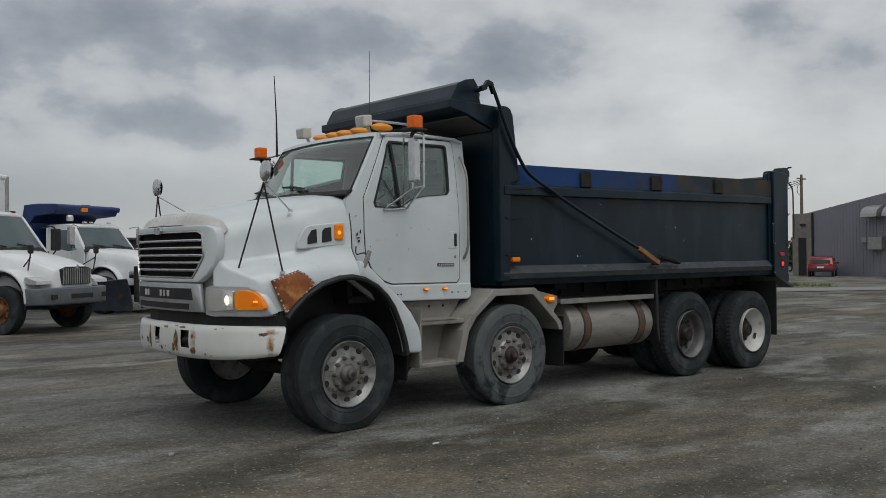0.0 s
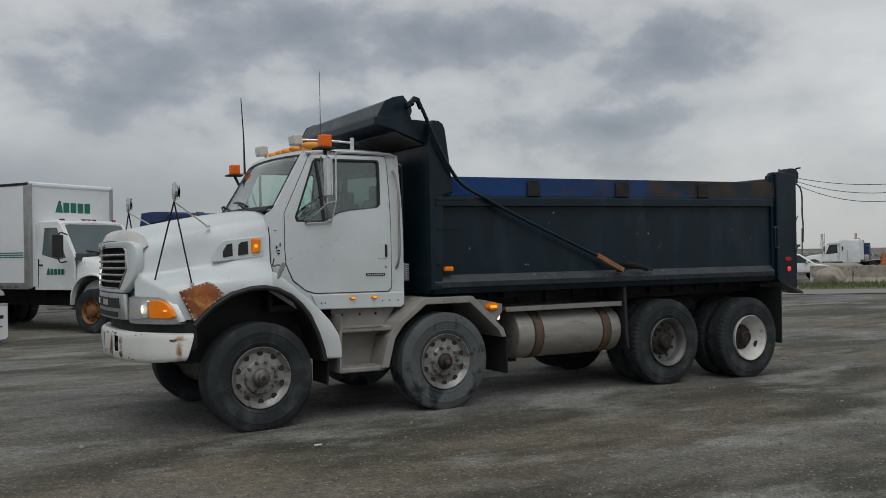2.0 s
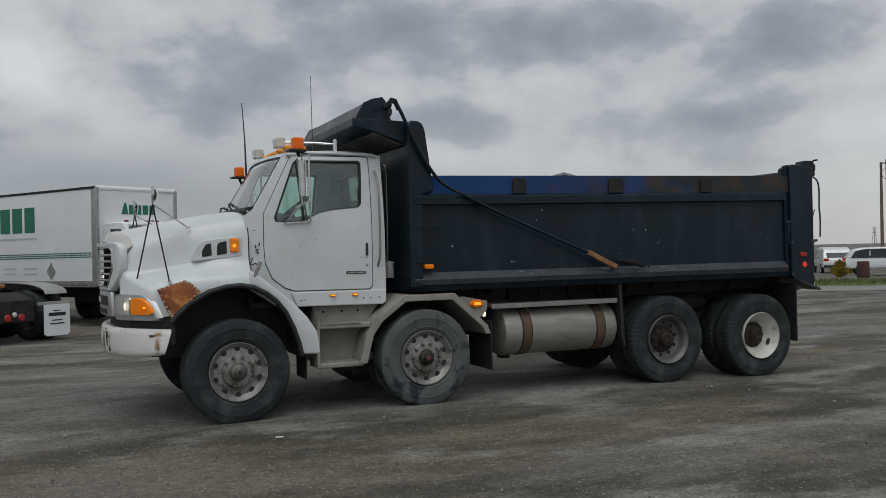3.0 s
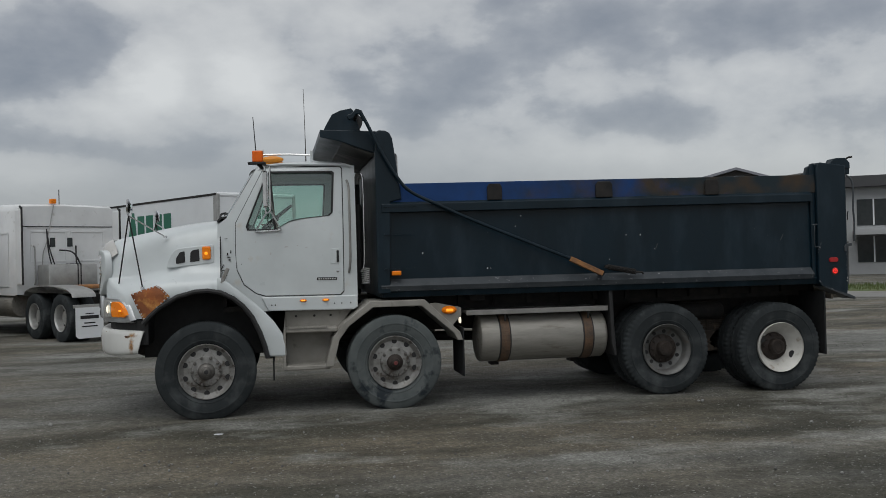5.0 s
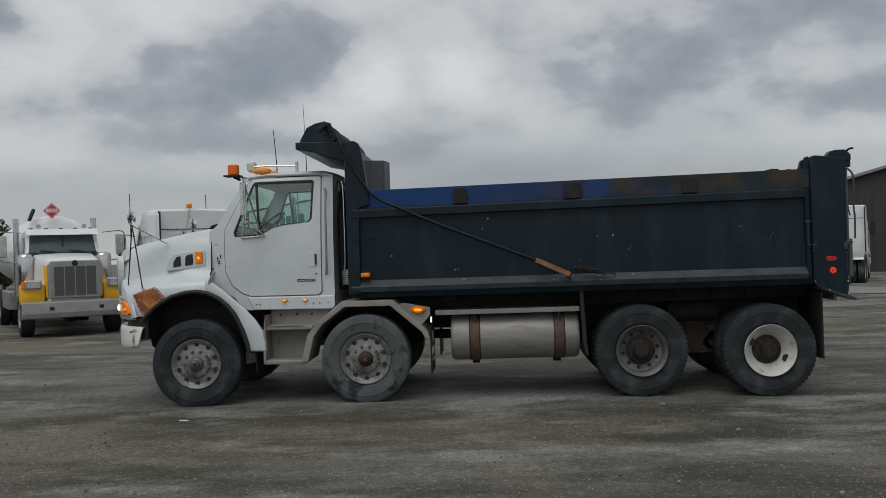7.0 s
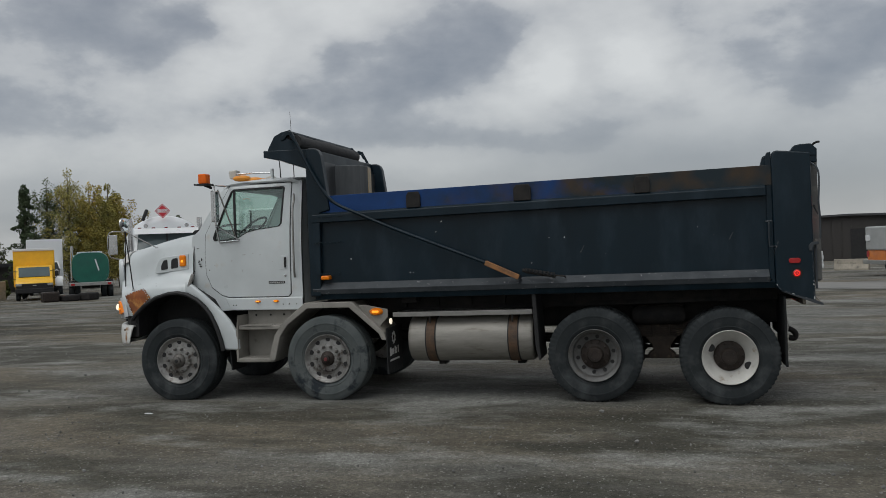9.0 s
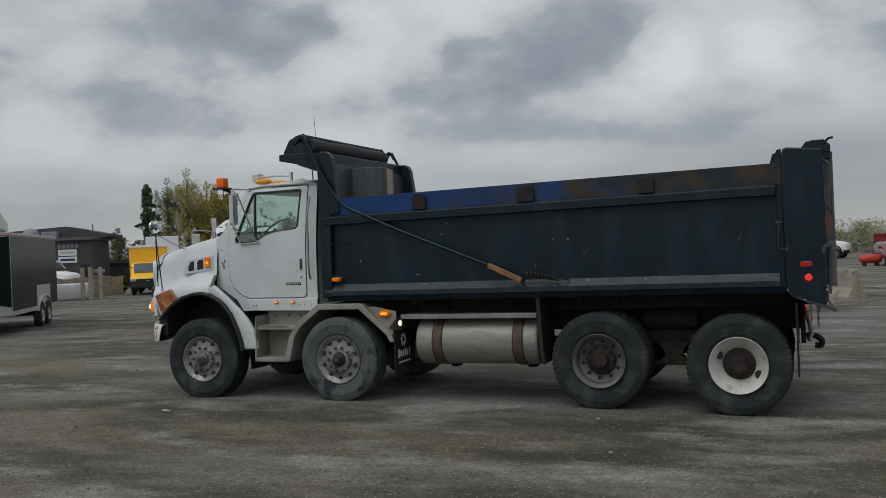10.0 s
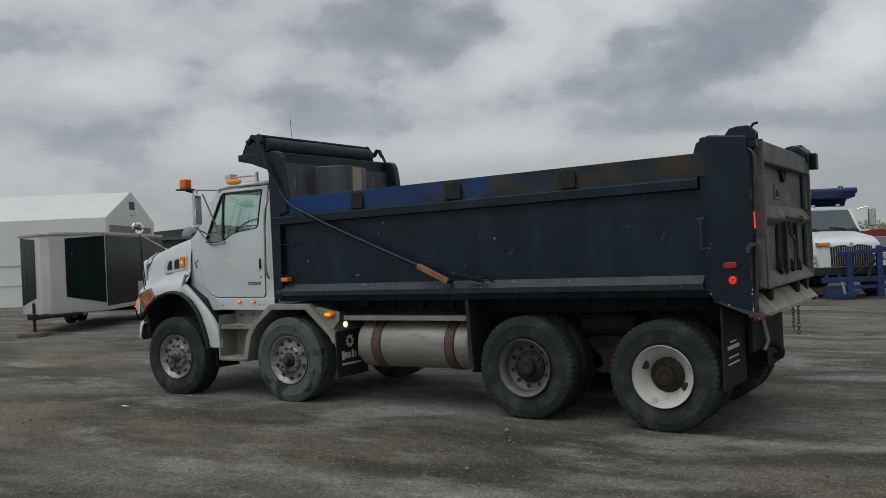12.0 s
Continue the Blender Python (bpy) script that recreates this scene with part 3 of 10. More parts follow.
hood = part("hood", hood_skin(), M_WHITE, TRUCK, "white hood and fenders, scuffed", smooth=50)
part("hood_gap", tube([(.128, YC - d, z - .006) for x, d, z in hood_half(1.0)[:9]], .006, 6), M_BLACK, hood)
# bug deflector hugging the hood's leading edge
rows = []
for s, lift in ((.0, .020), (.015, .030), (.03, .034), (.05, .030), (.07, .022), (.088, .014), (.10, .008)):
    pts = hood_half(s, lift)[:6]
    pts[5] = tuple(a + (c - a) * .20 * math.sin(math.pi * min(1, s / .10)) for a, c in zip(pts[4], pts[5]))
    rows.append([(x - .016, YC + d + .004, z) for x, d, z in reversed(pts)] + [(x - .016, YC - d - .004, z) for x, d, z in pts[1:]])
part("bug_deflector", grid(rows, thick=.006), mat("smoky_clear_plastic", (0.50, 0.49, 0.475), (0.40, 0.39, 0.375), 0.3, 0.0, 4, spots=(0.44, 0.43, 0.41), spot_at=.60, spot_soft=.15, spot_scale=6), hood, "yellowed clear plastic bug deflector", smooth=50)
# grille surround, slats, dark core, name strip with plain blocks, lower intake
def nosed(b, out):
    """Bends a plate built about x = 0 onto the nose."""
    for k in range(-7, 8):
        bmesh.ops.bisect_plane(b, geom=b.verts[:] + b.edges[:] + b.faces[:], plane_co=(0, YC + k * .11, 0), plane_no=(0, 1, 0))
    for v in b.verts:
        v.co.x += nose_x(v.co.y - YC) - out
    return b


def across(half):
    return [(YC - a, z) for a, z in half] + [(YC + a, z) for a, z in reversed(half)]


M_VOID = mat("unlit_black_mesh", (0.014, 0.0145, 0.015), (0.022, 0.022, 0.022), 0.9, 0, 30, spec=0.03)
gout = [(.72, 1.805), (.785, 1.785), (.815, 1.74), (.826, 1.65), (.82, 1.55), (.79, 1.47), (.72, 1.385), (.64, 1.322)]
gin = [(.645, 1.745), (.68, 1.722), (.69, 1.545), (.625, 1.43), (.575, 1.37)]
gmid = [(.66, 1.757), (.698, 1.733), (.708, 1.542), (.638, 1.418), (.585, 1.356)]
grille = part("grille", nosed(prism(across(gout), -.02, .05, "x", holes=[across(gmid)], bv=.007), .03), M_WHITE, TRUCK, "white grille surround", smooth=40)
part("grille_frame", nosed(prism(across(gmid), -.026, .05, "x", holes=[across(gin)], bv=.005), .03), M_CHROME, grille, "thin chrome grille frame", smooth=40)
part("grille_core", nosed(prism(across([(.715, 1.765), (.725, 1.53), (.65, 1.41), (.60, 1.35)]), .030, .038, "x"), .03), M_VOID, grille, "black radiator core")
for k in range(5):
    z = 1.425 + k * .0635
    w = interp(z, [1.36, 1.425, 1.54, 1.74], [.58, .635, .705, .70])
    slat = prism([(YC - w, z - .012), (YC + w, z - .012), (YC + w, z + .012), (YC - w, z + .012)], -.016, .024, "x", bv=.004)
    part("grille_slat", nosed(slat, .03), M_CHROME, grille, "chrome grille slat", smooth=40)
part("emblem", moved(lathe([(.001, -.012), (.045, -.012), (.05, 0), (.001, .004)], 20, "x"), Matrix.Translation((nose_x(0) - .055, YC, 1.772)) @ Matrix.Diagonal((1, 1.7, .75, 1))), M_CHROME, grille, "oval chrome emblem")
M_TRIM = mat("brushed_grey_trim", (0.46, 0.47, 0.48), (0.36, 0.37, 0.38), 0.35, 0.6, 9)
part("name_panel", nosed(prism(across([(.64, 1.315), (.68, 1.07)]), -.014, .03, "x", bv=.01), .03), M_TRIM, TRUCK, "grey metal panel below the grille", smooth=40)
part("name_inset", nosed(prism(across([(.55, 1.27), (.57, 1.175)]), -.022, -.010, "x", bv=.004), .03), M_BLACK, grille)
for a, w in ((.33, .035), (.26, .04), (-.03, .035), (-.10, .02), (-.18, .045)):
    part("letter_block", box(nose_x(a) - .058, nose_x(a) - .05, YC + a - w / 2 - .01, YC + a + w / 2 - .01, 1.195, 1.25, .003), M_INK, grille)
part("lower_intake", nosed(prism(across([(.52, 1.14), (.52, 1.09)]), -.020, -.012, "x"), .03), M_BLACK, grille)


def bump_x(a):
    return interp(abs(a), [0, .3, .55, .75, .95, 1.1, 1.18, 1.22], [-1.245, -1.235, -1.20, -1.135, -1.01, -.875, -.785, -.695])


def bump_pt(d, f, out=0.0):
    """A point on the bumper's face: d across, f from its foot (0) to its top (1)."""
    a = abs(d)
    top, bot = interp(a, [0, .7, 1.12, 1.22], [.968, .962, .958, .950]), interp(a, [0, .5, .9, 1.12, 1.22], [.672, .668, .672, .688, .705])
    back, side = interp(f, [0, .06, .15, .5, .85, .95, 1], [.055, .025, .010, .0, .006, .018, .045]), interp(a, [.6, 1.08], [0, 1])
    x = bump_x(d) + back * (1 - side) + (f - .5) * interp(a, [1.02, 1.22], [0, .07])
    y = d - math.copysign(back * side, d)
    n = 1.0 if a < .5 else .8
    return (x - out * n, YC + y + (out * .6 * (1 if d > 0 else -1) if a > .8 else 0), bot + (top - bot) * f)


HOLES = ((-.50, -.36), (.02, .15))


def bumper_skin():
    ds = sorted([-1.22, -1.20, -1.16, -1.1, -1.02, -.92, -.8, -.65, -.58, -.50, -.43, -.36, -.25, -.12, .02, .085, .15, .25, .36, .5, .65, .8, .92, 1.02, 1.1, 1.16, 1.20, 1.22])
    fs = [0, .06, .15, .30, .36, .55, .76, .82, .92, .97, 1]
    b = bmesh.new()
    vs = [[b.verts.new(bump_pt(d, f)) for f in fs] + [b.verts.new((bump_pt(d, 1)[0] + interp(abs(d), [.6, 1.08], [.07, .0]), bump_pt(d, 1)[1] - math.copysign(interp(abs(d), [.6, 1.08], [0, .06]), d), bump_pt(d, 1)[2] - .012))] for d in ds]
    for i in range(len(ds) - 1):
        for k in range(len(fs)):
            mid = (ds[i] + ds[i + 1]) / 2
            if k < len(fs) - 1 and any(a < mid < c for a, c in HOLES) and .30 <= (fs[k] + fs[k + 1]) / 2 <= .80:
                continue
            b.faces.new((vs[i][k], vs[i + 1][k], vs[i + 1][k + 1], vs[i][k + 1]))
    bmesh.ops.recalc_face_normals(b, faces=b.faces[:])
    bmesh.ops.solidify(b, geom=b.faces[:], thickness=.012)
    return b


bumper = part("bumper", bumper_skin(), M_BUMPER, TRUCK, "chipped white steel bumper with rust stains", smooth=50)


def bump_patch(cd, cf, rd, rf, seed, n=16):
    r = random.Random(seed)
    b = bmesh.new()
    rim = []
    for k in range(n):
        a = 2 * math.pi * k / n
        q = r.uniform(.55, 1.15)
        rim.append((cd + rd * q * math.cos(a), min(.96, max(.03, cf + rf * q * math.sin(a)))))
    inner = [b.verts.new(bump_pt(cd + (d - cd) * .5, cf + (f - cf) * .5, .003)) for d, f in rim]
    outer = [b.verts.new(bump_pt(d, f, .0025)) for d, f in rim]
    for k in range(n):
        j = (k + 1) % n
        b.faces.new((inner[k], inner[j], outer[j], outer[k]))
    b.faces.new(inner)
    return b


M_STAIN = mat("thin_rust_stain", (0.20, 0.09, 0.035), (0.40, 0.26, 0.12), 0.7, 0.0, 12, spots=(0.06, 0.032, 0.02), spot_at=0.50, spot_scale=13)
for d in (-.43, .085):
    part("tow_pocket", box(-1.175, -1.09, YC + d - .08, YC + d + .08, .72, .94), M_BLACK, bumper, "dark tow hook pocket")
    part("tow_pin", tube([(-1.187, YC + d - .05, .82), (-1.187, YC + d + .05, .82)], .026, 10), M_FRAME, bumper)
for k, (cd, cf, rd, rf) in enumerate(((-.42, .50, .05, .45), (-.45, .22, .035, .14), (-.305, .90, .045, .05), (-.13, .90, .07, .05), (-.10, .28, .02, .06), (.02, .25, .018, .05), (-.24, .18, .02, .05), (.22, .55, .02, .05), (.5, .4, .03, .12), (-.76, .12, .02, .03), (-.72, .30, .012, .02), (-1.10, .72, .05, .10), (-1.09, .40, .035, .30), (1.08, .5, .04, .3), (-.16, .10, .025, .05), (.30, .16, .02, .06),
                                          (-.56, .24, .06, .17), (-.55, .66, .022, .10), (-1.13, .74, .045, .09), (-.40, .90, .07, .05), (-.12, .86, .07, .06), (-.02, .22, .03, .10), (.30, .40, .035, .16), (-.30, .93, .05, .03), (-.80, .90, .02, .03), (-.86, .93, .015, .02), (-.70, .16, .02, .05), (-.30, .52, .055, .60), (-.25, .30, .045, .22), (.24, .50, .04, .55))):
    if k not in (0, 1, 2, 3, 11, 12, 13):
        part("rust_stain", bump_patch(cd, cf, rd * .7, rf * .7, k + 3), M_STAIN, bumper, "rust stain on the bumper", smooth=60)
fill = [-1.14, -1.0, -.8, -.6, -.3, 0, .3, .6, .8, 1.0, 1.14]
part("bumper_filler", prism([(bump_x(d) + .10, YC + d) for d in fill] + [(-.62, YC + 1.14), (-.62, YC - 1.14)], .80, 1.06, "z"), M_BLACK, TRUCK)

# headlamps wrap round the fender corners
for sgn in (-1, 1):
    def P(d, out):
        xf = interp(d, [0, .62, .75, .9, 1.05, 1.16, 1.25], [-1.15, -1.15, -1.11, -1.03, -.925, -.81, -.70])
        return (xf - out, YC + sgn * (d + out * .6))

    def patch(d0, d1, z0, zt, out, n=10):
        """A lens on the corner from d0 to d1 across, with the top edge falling along zt."""
        rows = []
        for k in range(n + 1):
            d = d0 + (d1 - d0) * k / n
            x, y = P(d, out)
            c = .012 if k in (0, n) else 0
            z1 = interp(d, [q[0] for q in zt], [q[1] for q in zt]) - c
            rows.append([(x + .05, y, z0 + c), (x, y, z0 + .008 + c), (x - .004, y, (z0 + z1) / 2), (x, y, z1 - .008), (x + .05, y, z1)])
        return grid(rows)
    HZ = [(.68, 1.30), (1.04, 1.292), (1.10, 1.262), (1.15, 1.20), (1.19, 1.08)]
    hl = part("headlamp", patch(.69, 1.19, 1.033, HZ, .008), M_TRIM, TRUCK, "bright headlamp housing with a pointed outer end", smooth=40)
    part("headlamp_reflector", patch(.72, 1.165, 1.075, [(a, z - .022) for a, z in HZ], .014), mat("grey_lamp_housing", (0.42, 0.42, 0.41), (0.34, 0.34, 0.33), .4, .2, 6), hl, "dull grey lamp panel", smooth=40)
    part("headlamp_lens", patch(.858, .95, 1.09, [(.8, 1.262), (1.0, 1.262)], .026), M_LAMPCLEAR, hl, "clear headlamp lens", smooth=40)
    if sgn < 0:
        part("headlamp_bulb", lathe([(.001, -.014), (.026, -.010), (.042, 0)], 16, "x", (P(.905, .034)[0], P(.905, .034)[1], 1.175)), M_LAMPWHITE, hl, "lit headlamp bulb", smooth=True)
    part("turn_signal", patch(.962, 1.158, 1.088, [(.9, 1.265), (1.05, 1.262), (1.09, 1.245), (1.13, 1.20), (1.16, 1.13)], .026), M_AMBER, hl, "amber turn signal lens", smooth=40)
    part("turn_bulb", box(P(1.10, .03)[0] - .012, P(1.10, .03)[0] + .012, P(1.10, .03)[1] - .025, P(1.10, .03)[1] + .02, 1.155, 1.17, .004), M_AMBERLIT, hl)

# fender tails behind the wheel arch, black arch lips, inner liners
ARCH = [(-.66, 1.03), (-.60, 1.10), (-.49, 1.20), (-.31, 1.305), (-.13, 1.352), (0, 1.36), (.13, 1.335), (.26, 1.27), (.366, 1.179), (.45, 1.07), (.53, .90), (.58, .75), (.606, .625)]
tail = [(.10, 1.50), (.20, 1.44), (.369, 1.30), (.55, 1.14), (.68, 1.0), (.77, .86), (.80, .75), (.806, .62), (.606, .625), (.58, .75), (.53, .90), (.45, 1.07), (.366, 1.179), (.26, 1.27), (.13, 1.335), (.08, 1.345)]
for sgn in (-1, 1):
    b = prism(tail, .045, .115, "y", bv=.025, seg=3)
    lip = tube([(x, .035, z - .01) for x, z in ARCH], .026, 8)
    for v in lip.verts:
        v.co.y = .05 + (v.co.y - .05) * 1.3
    lin = prism([(-.72, .98), (-.6, 1.25), (-.3, 1.42), (.1, 1.44), (.4, 1.25), (.62, .9), (.66, .6), (.60, .6), (.55, .9), (.36, 1.19), (.1, 1.36), (-.28, 1.34), (-.55, 1.18), (-.66, .98)], .10, .62, "y")
    back = box(-.72, .66, .55, .62, .62, 1.42)
    if sgn > 0:
        for q in (b, lip, lin, back):
            mirror_y(q, YC)
    part("fender_tail", b, M_WHITE, TRUCK, "white rear half of the front fender", smooth=40)
    part("arch_lip", lip, M_BLACK, TRUCK, "black rubber wheel arch lip", smooth=40)
    part("arch_liner", join(lin, back), M_BLACK, TRUCK)
# rust patch plate with rivets on the near fender
RP = [(-.785, 1.335), (-.64, 1.385), (-.52, 1.42), (-.47, 1.395), (-.385, 1.305), (-.50, 1.20), (-.62, 1.07), (-.66, 1.055), (-.70, 1.14)]


def on_fender(x, z, out=0.0):
    lean = max(0.0, z - 1.33)
    front = max(0.0, -.45 - x)
    return (x, .032 + lean * lean * 4.2 + lean * .12 + front * .16 - out, z)


def patch_sheet(poly, out, n=14):
    b = bmesh.new()
    c = (sum(p[0] for p in poly) / len(poly), sum(p[1] for p in poly) / len(poly))
    edge = []
    for i in range(len(poly)):
        a, d = poly[i], poly[(i + 1) % len(poly)]
        for k in range(4):
            edge.append((a[0] + (d[0] - a[0]) * k / 4, a[1] + (d[1] - a[1]) * k / 4))
    rings = [[b.verts.new(on_fender(c[0] + (p[0] - c[0]) * f, c[1] + (p[1] - c[1]) * f, out if f < 1 else out - .01)) for p in edge] for f in (.03, .35, .7, .97, 1.0)]
    for p, q in zip(rings, rings[1:]):
        for k in range(len(edge)):
            j = (k + 1) % len(edge)
            b.faces.new((p[k], p[j], q[j], q[k]))
    b.faces.new(rings[0])
    return b


rust = part("rust_patch", patch_sheet(RP, .012), M_RUST, TRUCK, "riveted rusty steel repair patch on the fender", smooth=60)
for i in range(len(RP)):
    a, d = RP[i], RP[(i + 1) % len(RP)]
    for f in (.1, .4, .7):
        x, z = a[0] + (d[0] - a[0]) * f, a[1] + (d[1] - a[1]) * f
        x, z = x + (-.57 - x) * .07, z + (1.28 - z) * .07
        part("rivet", lathe([(.001, -.005), (.007, -.004), (.009, .004)], 8, "y", on_fender(x, z, .014)), M_INK, rust)

# hood side vents with the side marker
VENT_AT = pose(0, .228, 0, 0, 0, -1.5)
for sgn in (-1, 1):
    def sy(y):
        return y if sgn < 0 else 2 * YC - y
    pan = moved(prism([(-.435, 1.615), (-.43, 1.66), (-.39, 1.74), (-.35, 1.79), (-.31, 1.807), (.03, 1.842), (.05, 1.836), (.06, 1.82), (.062, 1.66), (.055, 1.645), (.04, 1.638), (-.41, 1.598), (-.43, 1.602)], -.008, .03, "y", bv=.012, seg=3), VENT_AT)
    vents = [moved(prism(v, -.018, .0, "y", bv=.006), VENT_AT) for v in
             ([(-.335, 1.64), (-.335, 1.70), (-.295, 1.765), (-.245, 1.775), (-.24, 1.655)], [(-.19, 1.655), (-.185, 1.76), (-.16, 1.785), (-.095, 1.795), (-.09, 1.67)])]
    lampb = moved(box(-.062, .028, -.03, 0, 1.68, 1.822, .014), VENT_AT)
    bulb = moved(lathe([(.001, -.038), (.014, -.036), (.02, -.028)], 12, "y", (-.02, 0, 1.745)), VENT_AT)
    for q in [pan, lampb, bulb] + vents:
        if sgn > 0:
            mirror_y(q, YC)
    vp = part("vent_panel", pan, M_WHITE, TRUCK, "white hood vent panel")
    for q in vents:
        part("vent", q, M_BLACK, vp, "black mesh vent")
    part("marker_lamp", lampb, M_AMBER, vp, "amber side marker lamp")
    part("marker_bulb", bulb, M_AMBERLIT, vp)
# hood latch strap
part("hood_latch", moved(box(-.02, .02, -.015, .015, -.09, .09, .008), pose(.175, .06, 1.50, 0, 25, 0)), M_ALU, TRUCK, "rubber and metal hood latch")
part("hood_latch_hook", tube(smooth_path([(.16, .2, 1.62), (.13, .15, 1.55), (.17, .08, 1.56), (.2, .05, 1.50)]), .006, 6), M_BLACK, TRUCK)

# hood mirrors on tripods
for sgn in (-1, 1):
    def my(y):
        return y if sgn < 0 else 2 * YC - y
    top = (-.80, my(.16), 2.16)
    hm = part("hood_mirror", lathe([(.001, .03), (.05, .026), (.085, .008), (.09, -.004), (.082, -.008), (.001, -.012)], 22, "x", (-.80, my(.13), 2.25)), M_CHROME, TRUCK, "round convex hood mirror with grey shell", smooth=40)
    part("mirror_face", lathe([(.001, .012), (.05, .008), (.08, 0)], 22, "x", (-.768, my(.13), 2.25)), M_MIRROR, hm)
    for foot in ((-.948, .349, 1.41), (-.665, .09, 1.40), (-.45, .32, 1.935)):
        part("mirror_leg", tube([top, (foot[0], my(foot[1]), foot[2])], .0075, 7), M_FRAME if foot[2] < 1.5 else M_CHROME, hm)
        part("mirror_foot", lathe([(.001, -.01), (.022, -.008), (.02, .012), (.001, .014)], 10, "z", (foot[0], my(foot[1]), foot[2])), M_CHROME, hm)

# ---- cab ----
def cab_y(z):
    return interp(z, [1.0, 1.7, 1.9, 2.1, 2.3, 2.5, 2.66, 2.75], [.25, .25, .256, .273, .30, .333, .37, .42])


def lean_in(b, off=0.0):
    """Leans a plate built at y near 0 onto the cab's side."""
    for v in b.verts:
        v.co.y += cab_y(v.co.z) + off
    return b


def subdiv_z(b, zs):
    for z in zs:
        bmesh.ops.bisect_plane(b, geom=b.verts[:] + b.edges[:] + b.faces[:], plane_co=(0, 0, z), plane_no=(0, 0, 1))
    return b


CUTS = (1.7, 1.8, 1.9, 2.0, 2.1, 2.2, 2.3, 2.4, 2.5, 2.6, 2.66)
SIDE = [(.09, 1.33), (.10, 2.05), (.195, 2.125), (.535, 2.68), (.60, 2.70), (1.56, 2.70), (1.60, 2.66), (1.60, 1.12), (1.57, 1.10), (.50, 1.10), (.40, 1.12)]
WIN = [(.415, 1.985), (.40, 2.03), (.625, 2.60), (.66, 2.635), (1.35, 2.64), (1.372, 2.62), (1.345, 2.17), (1.31, 2.135), (1.005, 2.105), (.87, 2.075), (.735, 2.0), (.69, 1.985)]
DOOR = [(.295, 2.07), (.60, 2.665), (.66, 2.685), (1.44, 2.685), (1.458, 2.66), (1.446, 1.30), (1.41, 1.262), (.60, 1.268), (.50, 1.30), (.37, 1.40), (.30, 1.56), (.288, 1.75)]


def shrink(poly, k):
    cx, cy = sum(p[0] for p in poly) / len(poly), sum(p[1] for p in poly) / len(poly)
    return [(cx + (p[0] - cx) * k, cy + (p[1] - cy) * k) for p in poly]


